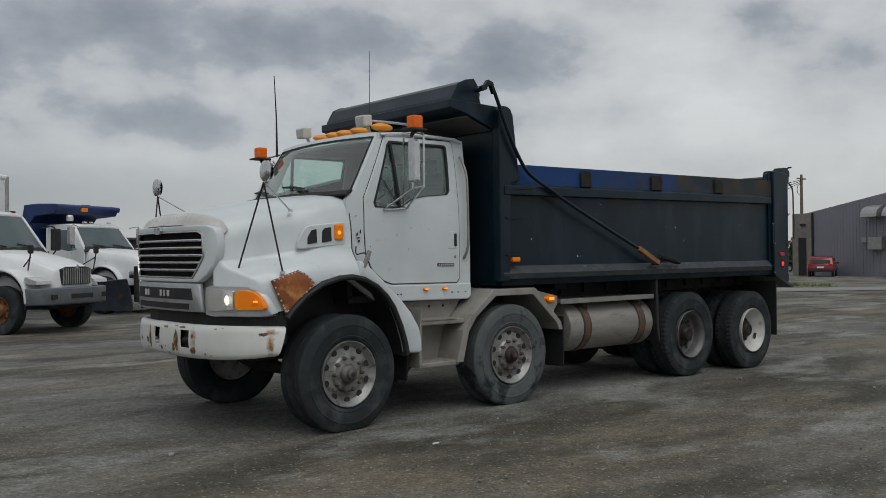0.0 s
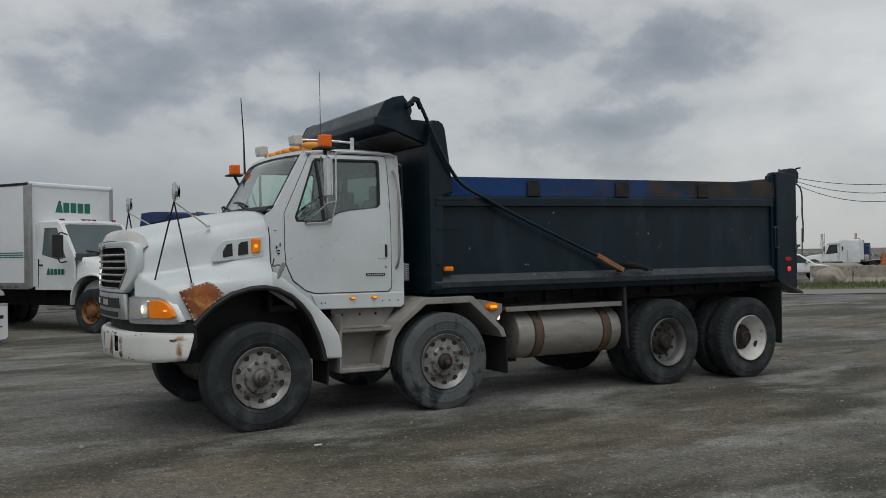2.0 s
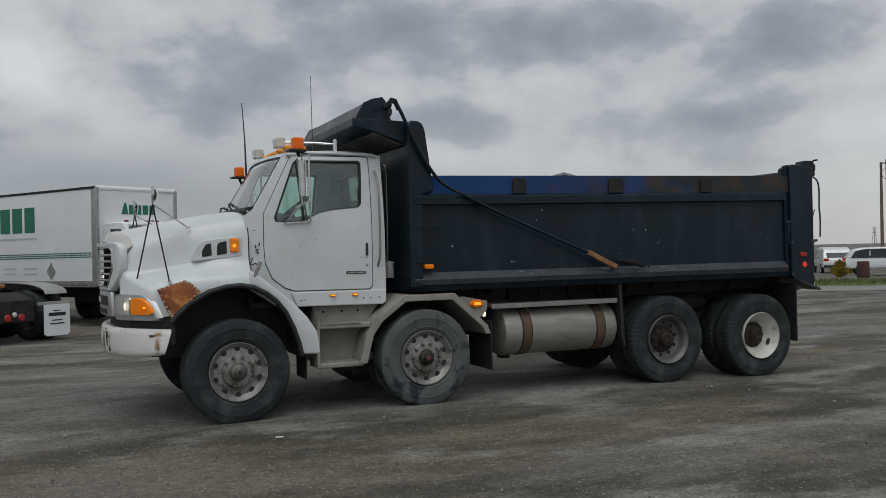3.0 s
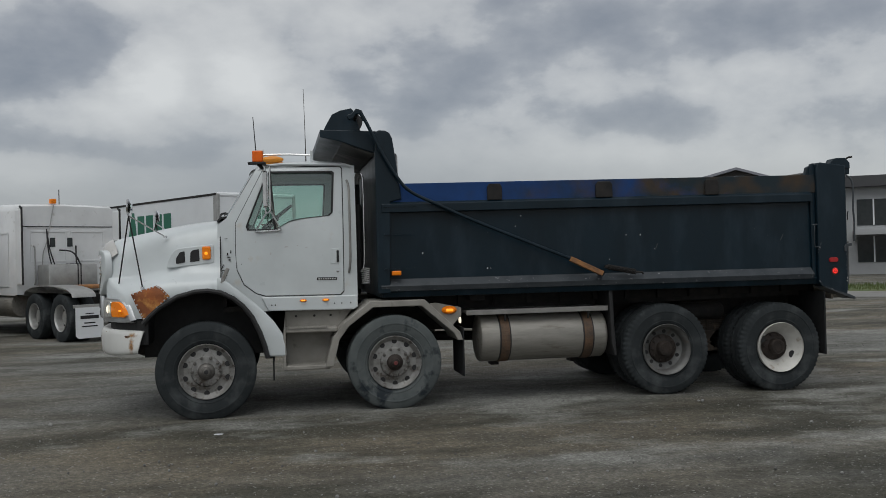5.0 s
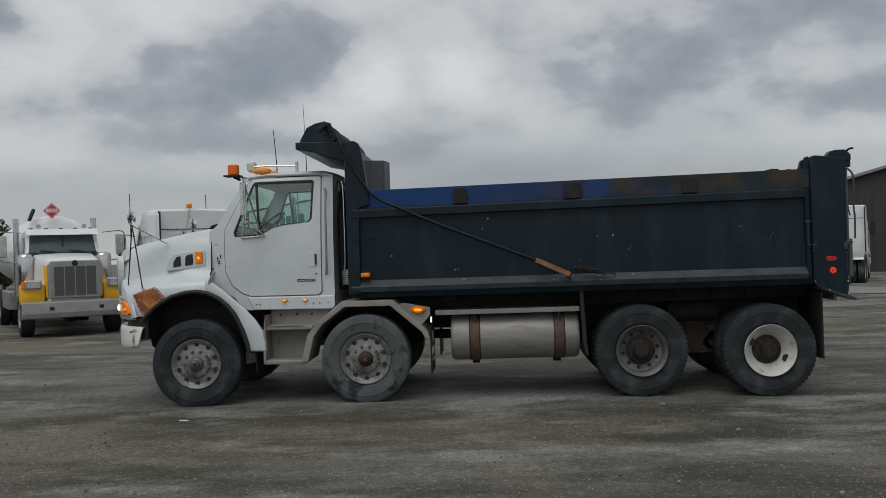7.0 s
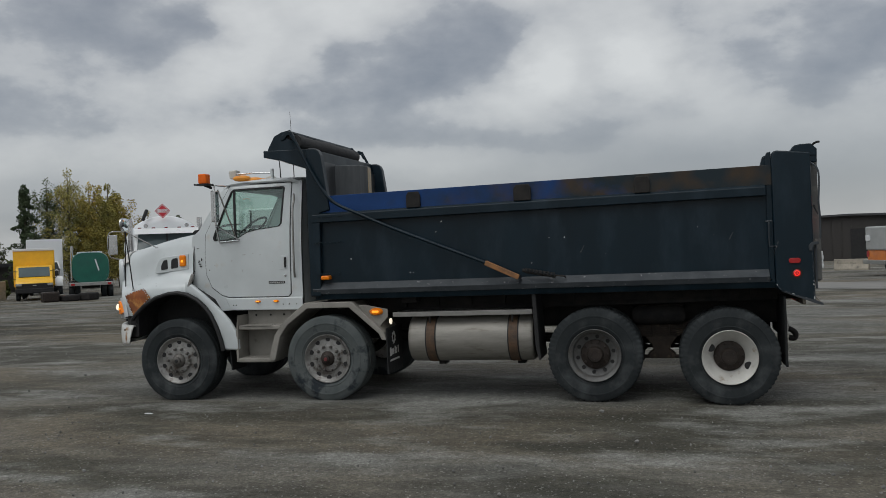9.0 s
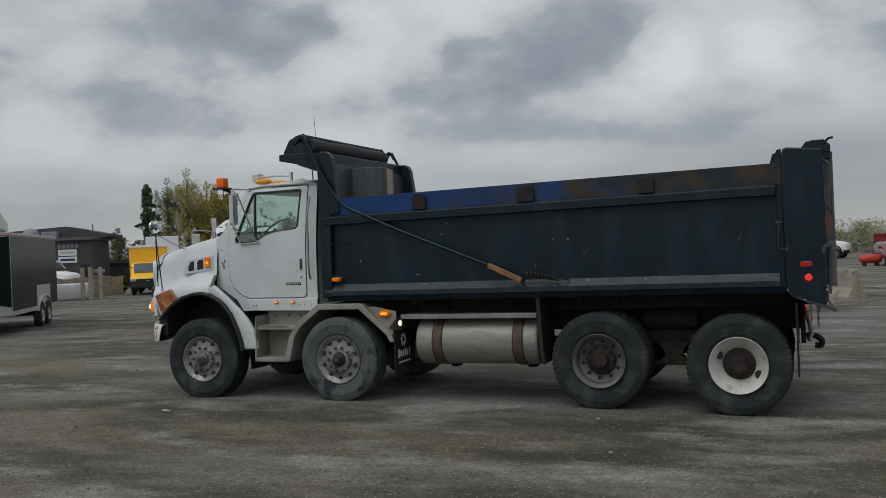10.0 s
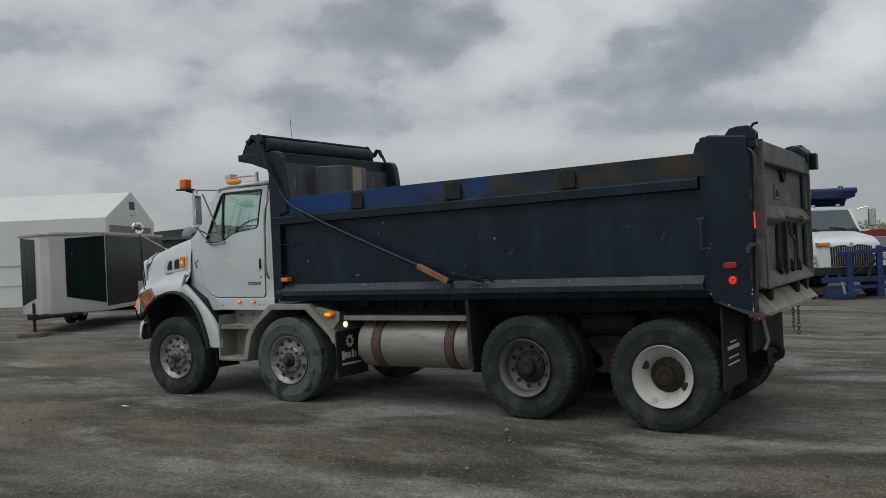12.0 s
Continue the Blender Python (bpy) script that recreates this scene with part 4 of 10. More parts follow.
cab = None
for sgn in (-1, 1):
    pieces = [("cab_side", lean_in(subdiv_z(prism(SIDE, 0, .05, "y", holes=[WIN]), CUTS)), M_WHITE, "white cab side"),
              ("door", lean_in(subdiv_z(prism(DOOR, -.012, .0, "y", holes=[WIN], bv=.004, seg=1), CUTS)), M_WHITE, "white cab door with scuffs"),
              ("window_seal", lean_in(subdiv_z(prism(WIN, -.016, .01, "y", holes=[shrink(WIN, .955)]), CUTS)), M_BLACK, "black rubber window seal"),
              ("door_glass", lean_in(subdiv_z(prism(shrink(WIN, .965), .006, .010, "y"), CUTS)), M_GLASS, "tinted door glass"),
              ("door_seam", lean_in(subdiv_z(prism(shrink(DOOR, 1.012), -.004, .002, "y", holes=[shrink(DOOR, .98)]), CUTS)), M_BLACK, ""),
              ("vent_post", lean_in(subdiv_z(prism([(.655, 2.63), (.68, 2.63), (.725, 2.0), (.70, 2.0)], -.012, .012, "y"), CUTS)), M_BLACK, "")]
    obs = {}
    for nm, b, mt, lb in pieces:
        if sgn > 0:
            mirror_y(b, YC)
        obs[nm] = part(nm, b, mt, TRUCK if nm in ("cab_side", "door") else obs["door"], lb, smooth=25 if nm in ("cab_side", "door") else False)
    if sgn < 0:
        dr = obs["door"]
        part("door_handle", lean_in(prism([(1.375, 1.62), (1.40, 1.62), (1.40, 1.75), (1.375, 1.75)], -.034, -.012, "y", bv=.007)), M_BLACK, dr, "black pull handle")
        part("handle_cup", lean_in(prism([(1.30, 1.60), (1.40, 1.60), (1.40, 1.77), (1.32, 1.77)], -.017, -.008, "y", bv=.004)), M_WHITE, dr)
        part("key_lock", lathe([(.001, -.022), (.014, -.02), (.016, -.01)], 12, "y", (1.385, .25, 1.52)), M_CHROME, dr)
        part("door_badge", lean_in(prism([(1.155, 1.425), (1.375, 1.422), (1.375, 1.452), (1.155, 1.455)], -.018, -.010, "y", bv=.003)), M_BLACK, dr, "dark name badge")
        for k in range(8):
            part("badge_mark", box(1.17 + k * .025, 1.185 + k * .025, .228, .232, 1.431, 1.445), M_INK, dr)
        rr = random.Random(5)
        for x, z, w, h in ((.83, 1.80, .026, .009), (.66, 1.73, .009, .016), (1.05, 1.79, .016, .006), (.80, 1.60, .005, .018), (.95, 1.81, .012, .005), (.50, 1.86, .008, .006), (.42, 1.68, .006, .008), (1.22, 1.70, .005, .006), (.345, 1.62, .006, .007), (.215, 1.70, .022, .008), (.20, 1.735, .009, .018), (.22, 1.672, .014, .011), (.237, 1.76, .007, .025), (.19, 1.90, .02, .004)):
            part("paint_chip", lean_in(prism([(x - w, z - h * rr.random()), (x - w * .2, z - h), (x + w, z - h * .3), (x + w * .5, z + h * .8), (x - w * .5, z + h * .5)], -.0145, -.01, "y")), M_FRAME if x < .4 else M_INK, dr)
    b = tube(smooth_path([(1.508, .30, 2.53), (1.525, .265, 2.46), (1.525, .205, 2.30), (1.525, .19, 1.9), (1.522, .19, 1.62), (1.508, .24, 1.50)], 3), .013, 8)
    if sgn > 0:
        mirror_y(b, YC)
    part("grab_handle", b, M_ALU, TRUCK, "long dull metal grab handle")
    # sill below the door with two markers
    b = prism([(.62, 1.10), (.55, 1.255), (1.60, 1.25), (1.60, 1.12), (1.56, 1.09)], .235, .30, "y", bv=.012)
    mk = [lathe([(.001, -.022), (.025, -.018), (.04, 0)], 16, "y", (mx, .232, 1.205)) for mx in (1.0, 1.245)]
    for q in mk:
        for v in q.verts:
            v.co.z = 1.205 + (v.co.z - 1.205) * .42
            v.co.x = v.co.x
    if sgn > 0:
        mirror_y(b, YC)
        for q in mk:
            mirror_y(q, YC)
    sill = part("cab_sill", b, M_WHITE, TRUCK, "white sill below the door")
    for q in mk:
        part("sill_marker", q, M_AMBER, sill, "lit amber marker lamp")
    for mx in (1.0, 1.245):
        q = box(mx - .022, mx + .022, .204, .216, 1.199, 1.211, .004)
        part("sill_bulb", mirror_y(q, YC) if sgn > 0 else q, M_AMBERLIT, sill)
    for rx in (.66, .70, 1.34, 1.42, 1.52):
        part("sill_bolt", lathe([(.001, -.006), (.007, -.005), (.008, 0)], 8, "y", (rx, .234 if sgn < 0 else 2 * YC - .234, 1.165)), M_FRAME, sill)

# roof, cowl, rear wall, floor
rows = []
for x, z in ((.49, 2.66), (.54, 2.70), (.61, 2.735), (.75, 2.755), (1.1, 2.772), (1.45, 2.765), (1.56, 2.735), (1.60, 2.66)):
    row = []
    for k in range(15):
        f = -1 + 2 * k / 14
        row.append((x, YC + f * .885, z - .045 * abs(f) ** 6 + .02 * (1 - f * f) * (x > .6)))
    rows.append(row)
part("roof", grid(rows, thick=.03), M_WHITE, TRUCK, "white cab roof", smooth=50)
part("roof_seam", tube([(.56, .36, 2.69), (.80, .36, 2.715), (1.5, .36, 2.71), (1.585, .36, 2.68)], .014, 6), M_WHITE, TRUCK)
part("cab_back", prism([(.27, 1.12), (2.23, 1.12), (2.23, 1.95), (2.14, 2.70), (.36, 2.70), (.27, 1.95)], 1.555, 1.60, "x", holes=[[(.65, 2.10), (1.85, 2.10), (1.80, 2.55), (.70, 2.55)]]), M_WHITE, TRUCK, "white cab back wall")
part("rear_window", prism([(.63, 2.08), (1.87, 2.08), (1.82, 2.57), (.68, 2.57)], 1.575, 1.58, "x"), M_GLASSD, TRUCK, "dark rear window glass")
part("cab_floor", box(.14, 1.56, .30, 2.20, 1.10, 1.16), M_FRAME, TRUCK)
part("firewall", box(.13, .18, .30, 2.20, 1.15, 2.0), M_FRAME, TRUCK)
rows = []
for k in range(11):
    f = -1 + 2 * k / 10
    rows.append([(.10 - .05 * (1 - f * f), YC + f * .98, 2.10 + .01 * (1 - f * f)), (.13 - .06 * (1 - f * f), YC + f * .965, 2.135 + .01 * (1 - f * f)), (.20 - .06 * (1 - f * f), YC + f * .94, 2.15)])
part("cowl", grid(rows, thick=.02), M_BLACK, TRUCK, "black cowl below the windshield")


def ws_point(f, s):
    bow = .09 * (1 - f * f)
    half = .945 + (.875 - .945) * s
    return Vector((.205 + .335 * s - bow, YC + f * half, 2.115 + .575 * s + .012 * (1 - f * f)))


def ws_rows(f0, f1, s0, s1, n=12, off=0.0):
    return [[ws_point(f0 + (f1 - f0) * k / n, s0 + (s1 - s0) * j / 4) + Vector((-off, 0, off * .6)) for j in range(5)] for k in range(n + 1)]


wsg = part("windshield", grid(ws_rows(-.97, .97, .03, .95, off=-.004)), M_GLASS, TRUCK, "tinted windshield glass", smooth=60)
for f0, f1 in ((-1, -.955), (.955, 1)):
    part("windshield_pillar", grid(ws_rows(f0, f1, 0, 1, 2, .004), thick=.02), M_WHITE, TRUCK, "white windshield pillar")
b = grid(ws_rows(-.99, .99, .95, 1.03, 12, .004), thick=.02)
part("windshield_header", b, M_WHITE, TRUCK)
b = grid(ws_rows(-.965, .965, .0, .04, 12, .006), thick=.008)
grid(ws_rows(-.965, .965, .945, .965, 12, .007), b, thick=.008)
grid(ws_rows(-.97, -.945, .0, .96, 2, .007), b, thick=.008)
grid(ws_rows(.945, .97, .0, .96, 2, .007), b, thick=.008)
part("windshield_seal", b, M_BLACK, wsg, "black windshield rubber seal")
for f in (-.35, .45):
    a, c = ws_point(f, .03) + Vector((-.05, 0, 0)), ws_point(f + .40, .15) + Vector((-.03, 0, .02))
    part("wiper", tube([a, (a + c) / 2 + Vector((-.02, 0, .02)), c], .011, 6), M_BLACK, wsg, "black wiper")
    part("wiper_blade", tube([ws_point(f + .12, .10) + Vector((-.018, 0, .012)), ws_point(f + .36, .145) + Vector((-.018, 0, .012)), ws_point(f + .62, .17) + Vector((-.018, 0, .012))], [.008, .015, .008], 6), M_BLACK, wsg)
# cab inside
M_LINING = mat("pale_grey_headliner", (0.42, 0.42, 0.40), (0.34, 0.34, 0.33), .85, 0, 4)
part("rear_lining", prism([(.32, 1.2), (2.18, 1.2), (2.18, 1.95), (2.10, 2.66), (.40, 2.66), (.32, 1.95)], 1.545, 1.553, "x", holes=[[(.65, 2.10), (1.85, 2.10), (1.80, 2.55), (.70, 2.55)]]), M_LINING, TRUCK)
part("dashboard", prism([(.18, 1.9), (.18, 2.11), (.34, 2.10), (.50, 2.03), (.50, 1.75), (.35, 1.7)], .32, 2.18, "y", bv=.03), M_INT, TRUCK)
part("steering_wheel", moved(lathe([(.205 + .014 * math.cos(a), .014 * math.sin(a)) for a in np.linspace(0, 2 * math.pi, 9)[:-1]], 28, "z", closed=True), pose(.74, .72, 2.15, 0, -38, 0)), M_BLACK, TRUCK, "black steering wheel", smooth=True)
part("steering_column", tube([(.74, .72, 2.15), (.5, .72, 1.88)], .035), M_BLACK, TRUCK)
for y in (.72, 1.78):
    st = part("seat", box(.92, 1.42, y - .25, y + .25, 1.50, 1.64, .05), M_INT, TRUCK, "dark cab seat", smooth=40)
    part("seat_back", moved(box(-.07, .07, -.24, .24, 0, .66, .05), pose(1.40, y, 1.60, 0, 10, 0)), M_INT, st, smooth=40)
    part("headrest", box(1.47, 1.56, y - .12, y + .12, 2.24, 2.40, .03), M_INT, st)
part("headliner", box(.55, 1.55, .42, 2.08, 2.665, 2.685), M_LINING, TRUCK)

# roof bar with flood lamps, orange domes, beacons, aerials
part("roof_rail", tube(smooth_path([(.60, .56, 2.845), (.9, .53, 2.845), (1.14, .50, 2.83)], 3), .012, 8), M_CHROME, TRUCK, "roof side rail")
part("rail_post", box(1.12, 1.155, .48, .52, 2.74, 2.885, .008), M_WHITE, TRUCK)
for y in (.62, 1.72):
    fl = part("flood_lamp", moved(box(-.05, .05, -.075, .075, -.055, .055, .014), pose(.555, y, 2.845, 0, -6, 4)), mat("beige_lamp_housing", (0.55, 0.53, 0.48), (0.45, 0.43, 0.39), .5, 0, 6) if y < 1 else bpy.data.materials["beige_lamp_housing"], TRUCK, "square beige flood lamp")
    part("flood_glass", moved(box(-.055, -.048, -.06, .06, -.042, .042, .003), pose(.555, y, 2.845, 0, -6, 4)), M_LAMPCLEAR, fl)
    part("flood_foot", tube([(.58, y, 2.84), (.62, y, 2.76)], .018, 8), M_WHITE, fl)
for y in (.52, .88, 1.12, 1.32, 1.56):
    b = bmesh.new()
    bmesh.ops.create_uvsphere(b, u_segments=16, v_segments=10, radius=1)
    moved(b, Matrix.Translation((.70, y, 2.785)) @ Matrix.Diagonal((.125, .066, .040, 1)))
    part("roof_marker", b, M_ORANGE, TRUCK, "teardrop orange roof marker lamp", smooth=True)
for x, y, z in ((.55, -.18, 2.675), (.47, 2.50, 2.635)):
    bc = part("beacon", box(x - .055, x + .055, y - .055, y + .055, z + .005, z + .125, .014), M_BEACON, TRUCK, "square orange warning beacon")
    part("beacon_base", box(x - .10, x + .085, y - .08, y + .08, z - .014, z + .004, .004), M_BLACK, bc)
    part("beacon_core", lathe([(.02, z + .02), (.02, z + .09)], 10, "z", (x, y, 0)), M_AMBERLIT, bc)
    part("beacon_stem", tube([(x, y, z - .01), (x + .04, y + (.10 if y < 1 else -.07), z - (.04 if y < 1 else .14))], .018, 8), M_FRAME, bc)
part("aerial", tube([(.50, 2.19, 2.63), (.49, 2.18, 3.05), (.46, 2.17, 3.52)], [.014, .008, .005], 6), M_BLACK, TRUCK, "thin black whip aerial")
part("aerial", tube([(1.10, 1.28, 2.78), (1.095, 1.27, 3.2), (1.085, 1.25, 3.72)], [.008, .004, .0028], 6), M_CHAIN, TRUCK, "thin black whip aerial")

# west-coast door mirrors
for sgn in (-1, 1):
    def my(y):
        return y if sgn < 0 else 2 * YC - y
    head = part("door_mirror", box(.595, .645, my(-.135), my(-.01), 2.21, 2.60, .018), M_CHROME, TRUCK, "tall chrome door mirror")
    part("mirror_face", box(.643, .650, my(-.125), my(-.02), 2.225, 2.585, .003), M_MIRROR, head)
    for a, c in (((.62, -.06, 2.15), (.62, -.06, 2.665)), ((.67, -.16, 2.17), (.67, -.16, 2.645)), ((.62, -.06, 2.665), (.60, .36, 2.675)), ((.67, -.16, 2.645), (.62, -.06, 2.665)),
                 ((.62, -.06, 2.665), (.55, -.18, 2.665)), ((.62, -.06, 2.15), (.50, .235, 1.965)), ((.67, -.16, 2.17), (.78, .235, 1.985)), ((.50, .235, 1.965), (.78, .235, 1.985)), ((.67, -.16, 2.17), (.62, -.06, 2.15)), ((.60, .05, 2.62), (.74, .235, 2.0))):
        part("mirror_arm", tube([(a[0], my(a[1]), a[2]), (c[0], my(c[1]), c[2])], .0095, 7), M_CHROME, head)

# steps and side box below the door
for sgn in (-1, 1):
    def mm(b):
        return mirror_y(b, YC) if sgn > 0 else b
    st = part("step_box", mm(prism([(.80, 1.10), (1.55, 1.10), (1.40, .90), (1.30, .60), (1.27, .50), (.80, .50)], .33, .62, "y", bv=.015)), M_FENDER, TRUCK, "dusty aluminium step box")
    part("step_tread", mm(box(.80, 1.36, .07, .36, .865, .915, .012)), M_FENDER, st, "ribbed aluminium step")
    part("step_tread", mm(box(.79, 1.27, .05, .36, .465, .515, .012)), M_FENDER, st, "ribbed aluminium step")
    for z in (.905, .505):
        for k in range(4):
            part("tread_rib", mm(box(.82, 1.25, .06 + k * .06, .075 + k * .06, z + .008, z + .018)), M_FENDER, st)
    part("step_side", mm(prism([(.80, 1.05), (.80, .47), (.77, .47), (.77, .80)], .05, .36, "y", bv=.004)), M_FENDER, st)
    part("front_flap", mm(prism([(.08, .70), (.5, .70), (.5, .36), (.12, .36)], .66, .675, "x")), M_FLAP, TRUCK, "black rubber flap behind the front wheel")
    for bx, bz in ((.92, 1.03), (1.12, 1.03), (1.30, 1.03)):
        part("step_bolt", mm(lathe([(.001, -.008), (.012, -.006), (.014, 0)], 8, "y", (bx, .33, bz))), M_FRAME, st)

# angular aluminium fender over the second axle
HF = [(1.215, .49), (1.30, .80), (1.42, .95), (1.715, 1.185), (2.315, 1.185), (2.705, .815), (2.74, .72)]
HFi = [(2.68, .72), (2.64, .80), (2.28, 1.115), (1.745, 1.115), (1.48, .92), (1.375, .78), (1.30, .49)]
for sgn in (-1, 1):
    b = prism(HF + HFi, .02, .66, "y", bv=.008)
    fe = part("axle_fender", mirror_y(b, YC) if sgn > 0 else b, M_FENDER, TRUCK, "grimy aluminium fender over the second axle")
    b = prism([(2.10, 1.10), (2.31, 1.115), (2.60, .84), (2.74, .99), (2.74, 1.08), (2.45, 1.14)], .10, .12, "y", bv=.004)
    part("lamp_bracket", mirror_y(b, YC) if sgn > 0 else b, M_FENDER, fe)
    b = moved(lathe([(.001, -.03), (.055, -.025), (.075, 0)], 18, "y"), Matrix.Translation((2.60, .09, 1.055)) @ Matrix.Diagonal((1.15, 1.2, .62, 1)))
    part("fender_marker", mirror_y(b, YC) if sgn > 0 else b, M_AMBER, fe, "amber oval lamp", smooth=True)
    b = box(2.56, 2.64, .048, .075, 1.04, 1.07, .008)
    part("fender_bulb", mirror_y(b, YC) if sgn > 0 else b, M_AMBERLIT, fe)
    b = lathe([(.001, -.02), (.03, -.018), (.038, 0)], 14, "x", (2.75, .20, .93))
    part("work_lamp", mirror_y(b, YC) if sgn > 0 else b, M_LAMPWHITE, fe, "small lit white lamp")
    b = box(2.735, 2.75, .02, .60, .32, .86)
    fl = part("mud_flap", mirror_y(b, YC) if sgn > 0 else b, M_FLAP, TRUCK, "black mud flap with white printing")
    if sgn < 0:
        b = lathe([(.035, 0), (.06, 0), (.06, .003), (.035, .003)], 24, "x", (2.751, .26, .73), closed=True)
        part("printed_gear", b, M_WHITEINK, fl)
        for k in range(9):
            a = 2 * math.pi * k / 9
            part("gear_tooth", moved(box(0, .003, -.009, .009, .06, .078), Matrix.Translation((2.751, .26, .73)) @ Matrix.Rotation(a, 4, "X")), M_WHITEINK, fl)
        for k, w in enumerate((.05, .045, .035, .045, .02, .03)):
            part("printed_bar", box(2.751, 2.754, .10 + k * .062, .10 + k * .062 + w, .53 if k else .52, .60 + .02 * (k in (0, 3, 5))), M_WHITEINK, fl)
        part("printed_bar", box(2.751, 2.754, .10, .46, .455, .478), M_WHITEINK, fl)

# ---- wheels ----
def tyre_mesh(w, r=.535, rim=.29, tread=True, n=232):
    n = n if tread else 72
    prof = [(rim - .005, -w * .36), (rim + .02, -w * .44), (rim + .035, -w * .452), (rim + .038, -w * .467), (rim + .046, -w * .470), (rim + .049, -w * .462), (rim + .09, -w * .49), (r - .10, -w * .5), (r - .097, -w * .512), (r - .085, -w * .512), (r - .082, -w * .498), (r - .035, -w * .47), (r - .008, -w * .43), (r, -w * .40)]
    prof += [(r, -w * .21), (r - .012, -w * .20), (r - .012, -w * .17), (r, -w * .16), (r, w * .16), (r - .012, w * .17), (r - .012, w * .20), (r, w * .21)]
    prof += [(r, w * .40), (r - .008, w * .43), (r - .035, w * .47), (r - .09, w * .5), (rim + .09, w * .49), (rim + .02, w * .44), (rim - .005, w * .36)]
    b = lathe(prof, n, "y", closed=True)
    if tread:
        for v in b.verts:
            rad = math.hypot(v.co.x, v.co.z)
            k = round(math.atan2(v.co.z, v.co.x) / (2 * math.pi) * n)
            if rad > r - .04 and abs(v.co.y) > w * .3 and k % 4 < 2:
                f = (rad - .011) / rad
                v.co.x, v.co.z = v.co.x * f, v.co.z * f
    return b


def drop_flat(b, r, z):
    """Settles the tread on the ground."""
    for v in b.verts:
        if v.co.z < -z:
            v.co.z = -z + (v.co.z + z) * .1
    return b


M_HUBRED = mat("dull_red_cap", (0.16, 0.03, 0.03), (0.10, 0.03, 0.03), .5, 0, 20)


M_NUT = mat("grimy_steel_nut", (0.16, 0.15, 0.14), (0.085, 0.08, 0.075), .55, .5, 12)


def front_wheel(at, turn, rubber, label, flip=False, r=.535):
    m = pose(*at, 0, 0, turn + (180 if flip else 0))
    disc = [(.001, .02), (.10, .02), (.15, .025), (.165, .045), (.235, .05), (.262, .03), (.285, .0), (.292, .0), (.292, .03), (.27, .06), (.27, .25), (.001, .25)]
    wh = part("wheel", lathe(disc, 48, "y"), M_ALURIM, TRUCK, "dull aluminium disc wheel", m=m, smooth=35)
    tb = moved(tyre_mesh(.345, r, tread=False), Matrix.Translation((0, .16, 0)))
    part("tyre", drop_flat(tb, r, at[2] - gz(at[0], at[1])), rubber, wh, label, smooth=35)
    for k in range(10):
        a = 2 * math.pi * (k + .5) / 10
        part("hand_hole", lathe([(.001, -.005), (.028, -.005), (.030, .004)], 16, "y", (.230 * math.cos(a), .046, .232 * math.sin(a))), M_BLACK, wh)
        a = 2 * math.pi * k / 10
        part("lug_nut", lathe([(.001, -.035), (.014, -.032), (.019, -.01), (.019, .03)], 6, "y", (.145 * math.cos(a), .02, .145 * math.sin(a))), M_NUT, wh)
    part("hub", lathe([(.001, -.052), (.035, -.052), (.045, -.045), (.05, -.02), (.072, -.012), (.08, .0), (.09, .02)], 24, "y"), M_NUT if rubber is M_RUBBER else M_HUB, wh, "grimy hub cap", smooth=40)
    part("hub_ring", lathe([(.001, -.058), (.02, -.057), (.024, -.05)], 16, "y"), M_HUBRED if rubber is M_RUBBER2 else M_BLACK, wh)
    return wh


def dual_wheel(at, rim_mat, label, flip=False, deep=.15):
    m = pose(*at, 0, 0, 180 if flip else 0)
    if rim_mat is M_WRIM:
        prof = [(.292, -.01), (.297, .0), (.285, .012), (.268, .025), (.258, .045), (.245, .06), (.172, deep), (.16, deep + .01), (.001, deep + .01), (.001, deep + .06), (.27, deep + .06), (.285, .05)]
    else:
        prof = [(.292, -.01), (.297, .0), (.285, .012), (.262, .03), (.25, .06), (.245, deep), (.225, deep + .01), (.14, deep + .025), (.12, deep), (.001, deep), (.001, deep + .06), (.27, deep + .06), (.285, .05)]
    wh = part("wheel", lathe(prof, 48, "y", closed=True), rim_mat, TRUCK, label, m=m, smooth=35)
    for off in (.145, .47):
        tb = moved(tyre_mesh(.275, .53), Matrix.Translation((0, off, 0)))
        part("tyre", drop_flat(tb, .53, at[2] - gz(at[0], at[1])), M_RUBBER, wh, "dusty black drive tyre", smooth=35)
    nh = 10 if rim_mat is M_GRIM else 2
    for k in range(nh):
        a = 2 * math.pi * (k + (.3 if nh == 10 else .85)) / nh
        q = lathe([(.001, -.004), (.022 if nh == 10 else .042, -.004), (.024 if nh == 10 else .045, .004)], 14, "y", ((.203 if nh == 10 else .218) * math.cos(a), deep + .013 if nh == 10 else deep * .52, (.203 if nh == 10 else .218) * math.sin(a)))
        part("hand_hole", q, M_BLACK, wh)
    hubp = [(.001, deep - .10), (.075, deep - .10), (.088, deep - .085), (.095, deep - .03), (.13, deep - .02), (.165, deep - .004), (.168, deep + .012)]
    part("hub", lathe(hubp, 24, "y"), M_HUB, wh, "oily brown axle hub", smooth=35)
    for k in range(10):
        a = 2 * math.pi * k / 10
        part("lug_nut", lathe([(.001, deep - .035), (.014, deep - .032), (.018, deep + .01)], 6, "y", (.14 * math.cos(a), 0, .14 * math.sin(a))), M_HUB, wh)
        part("hub_bolt", lathe([(.001, deep - .112), (.008, deep - .11), (.009, deep - .095)], 6, "y", (.05 * math.cos(a), 0, .05 * math.sin(a))), M_HUB, wh)
    return wh


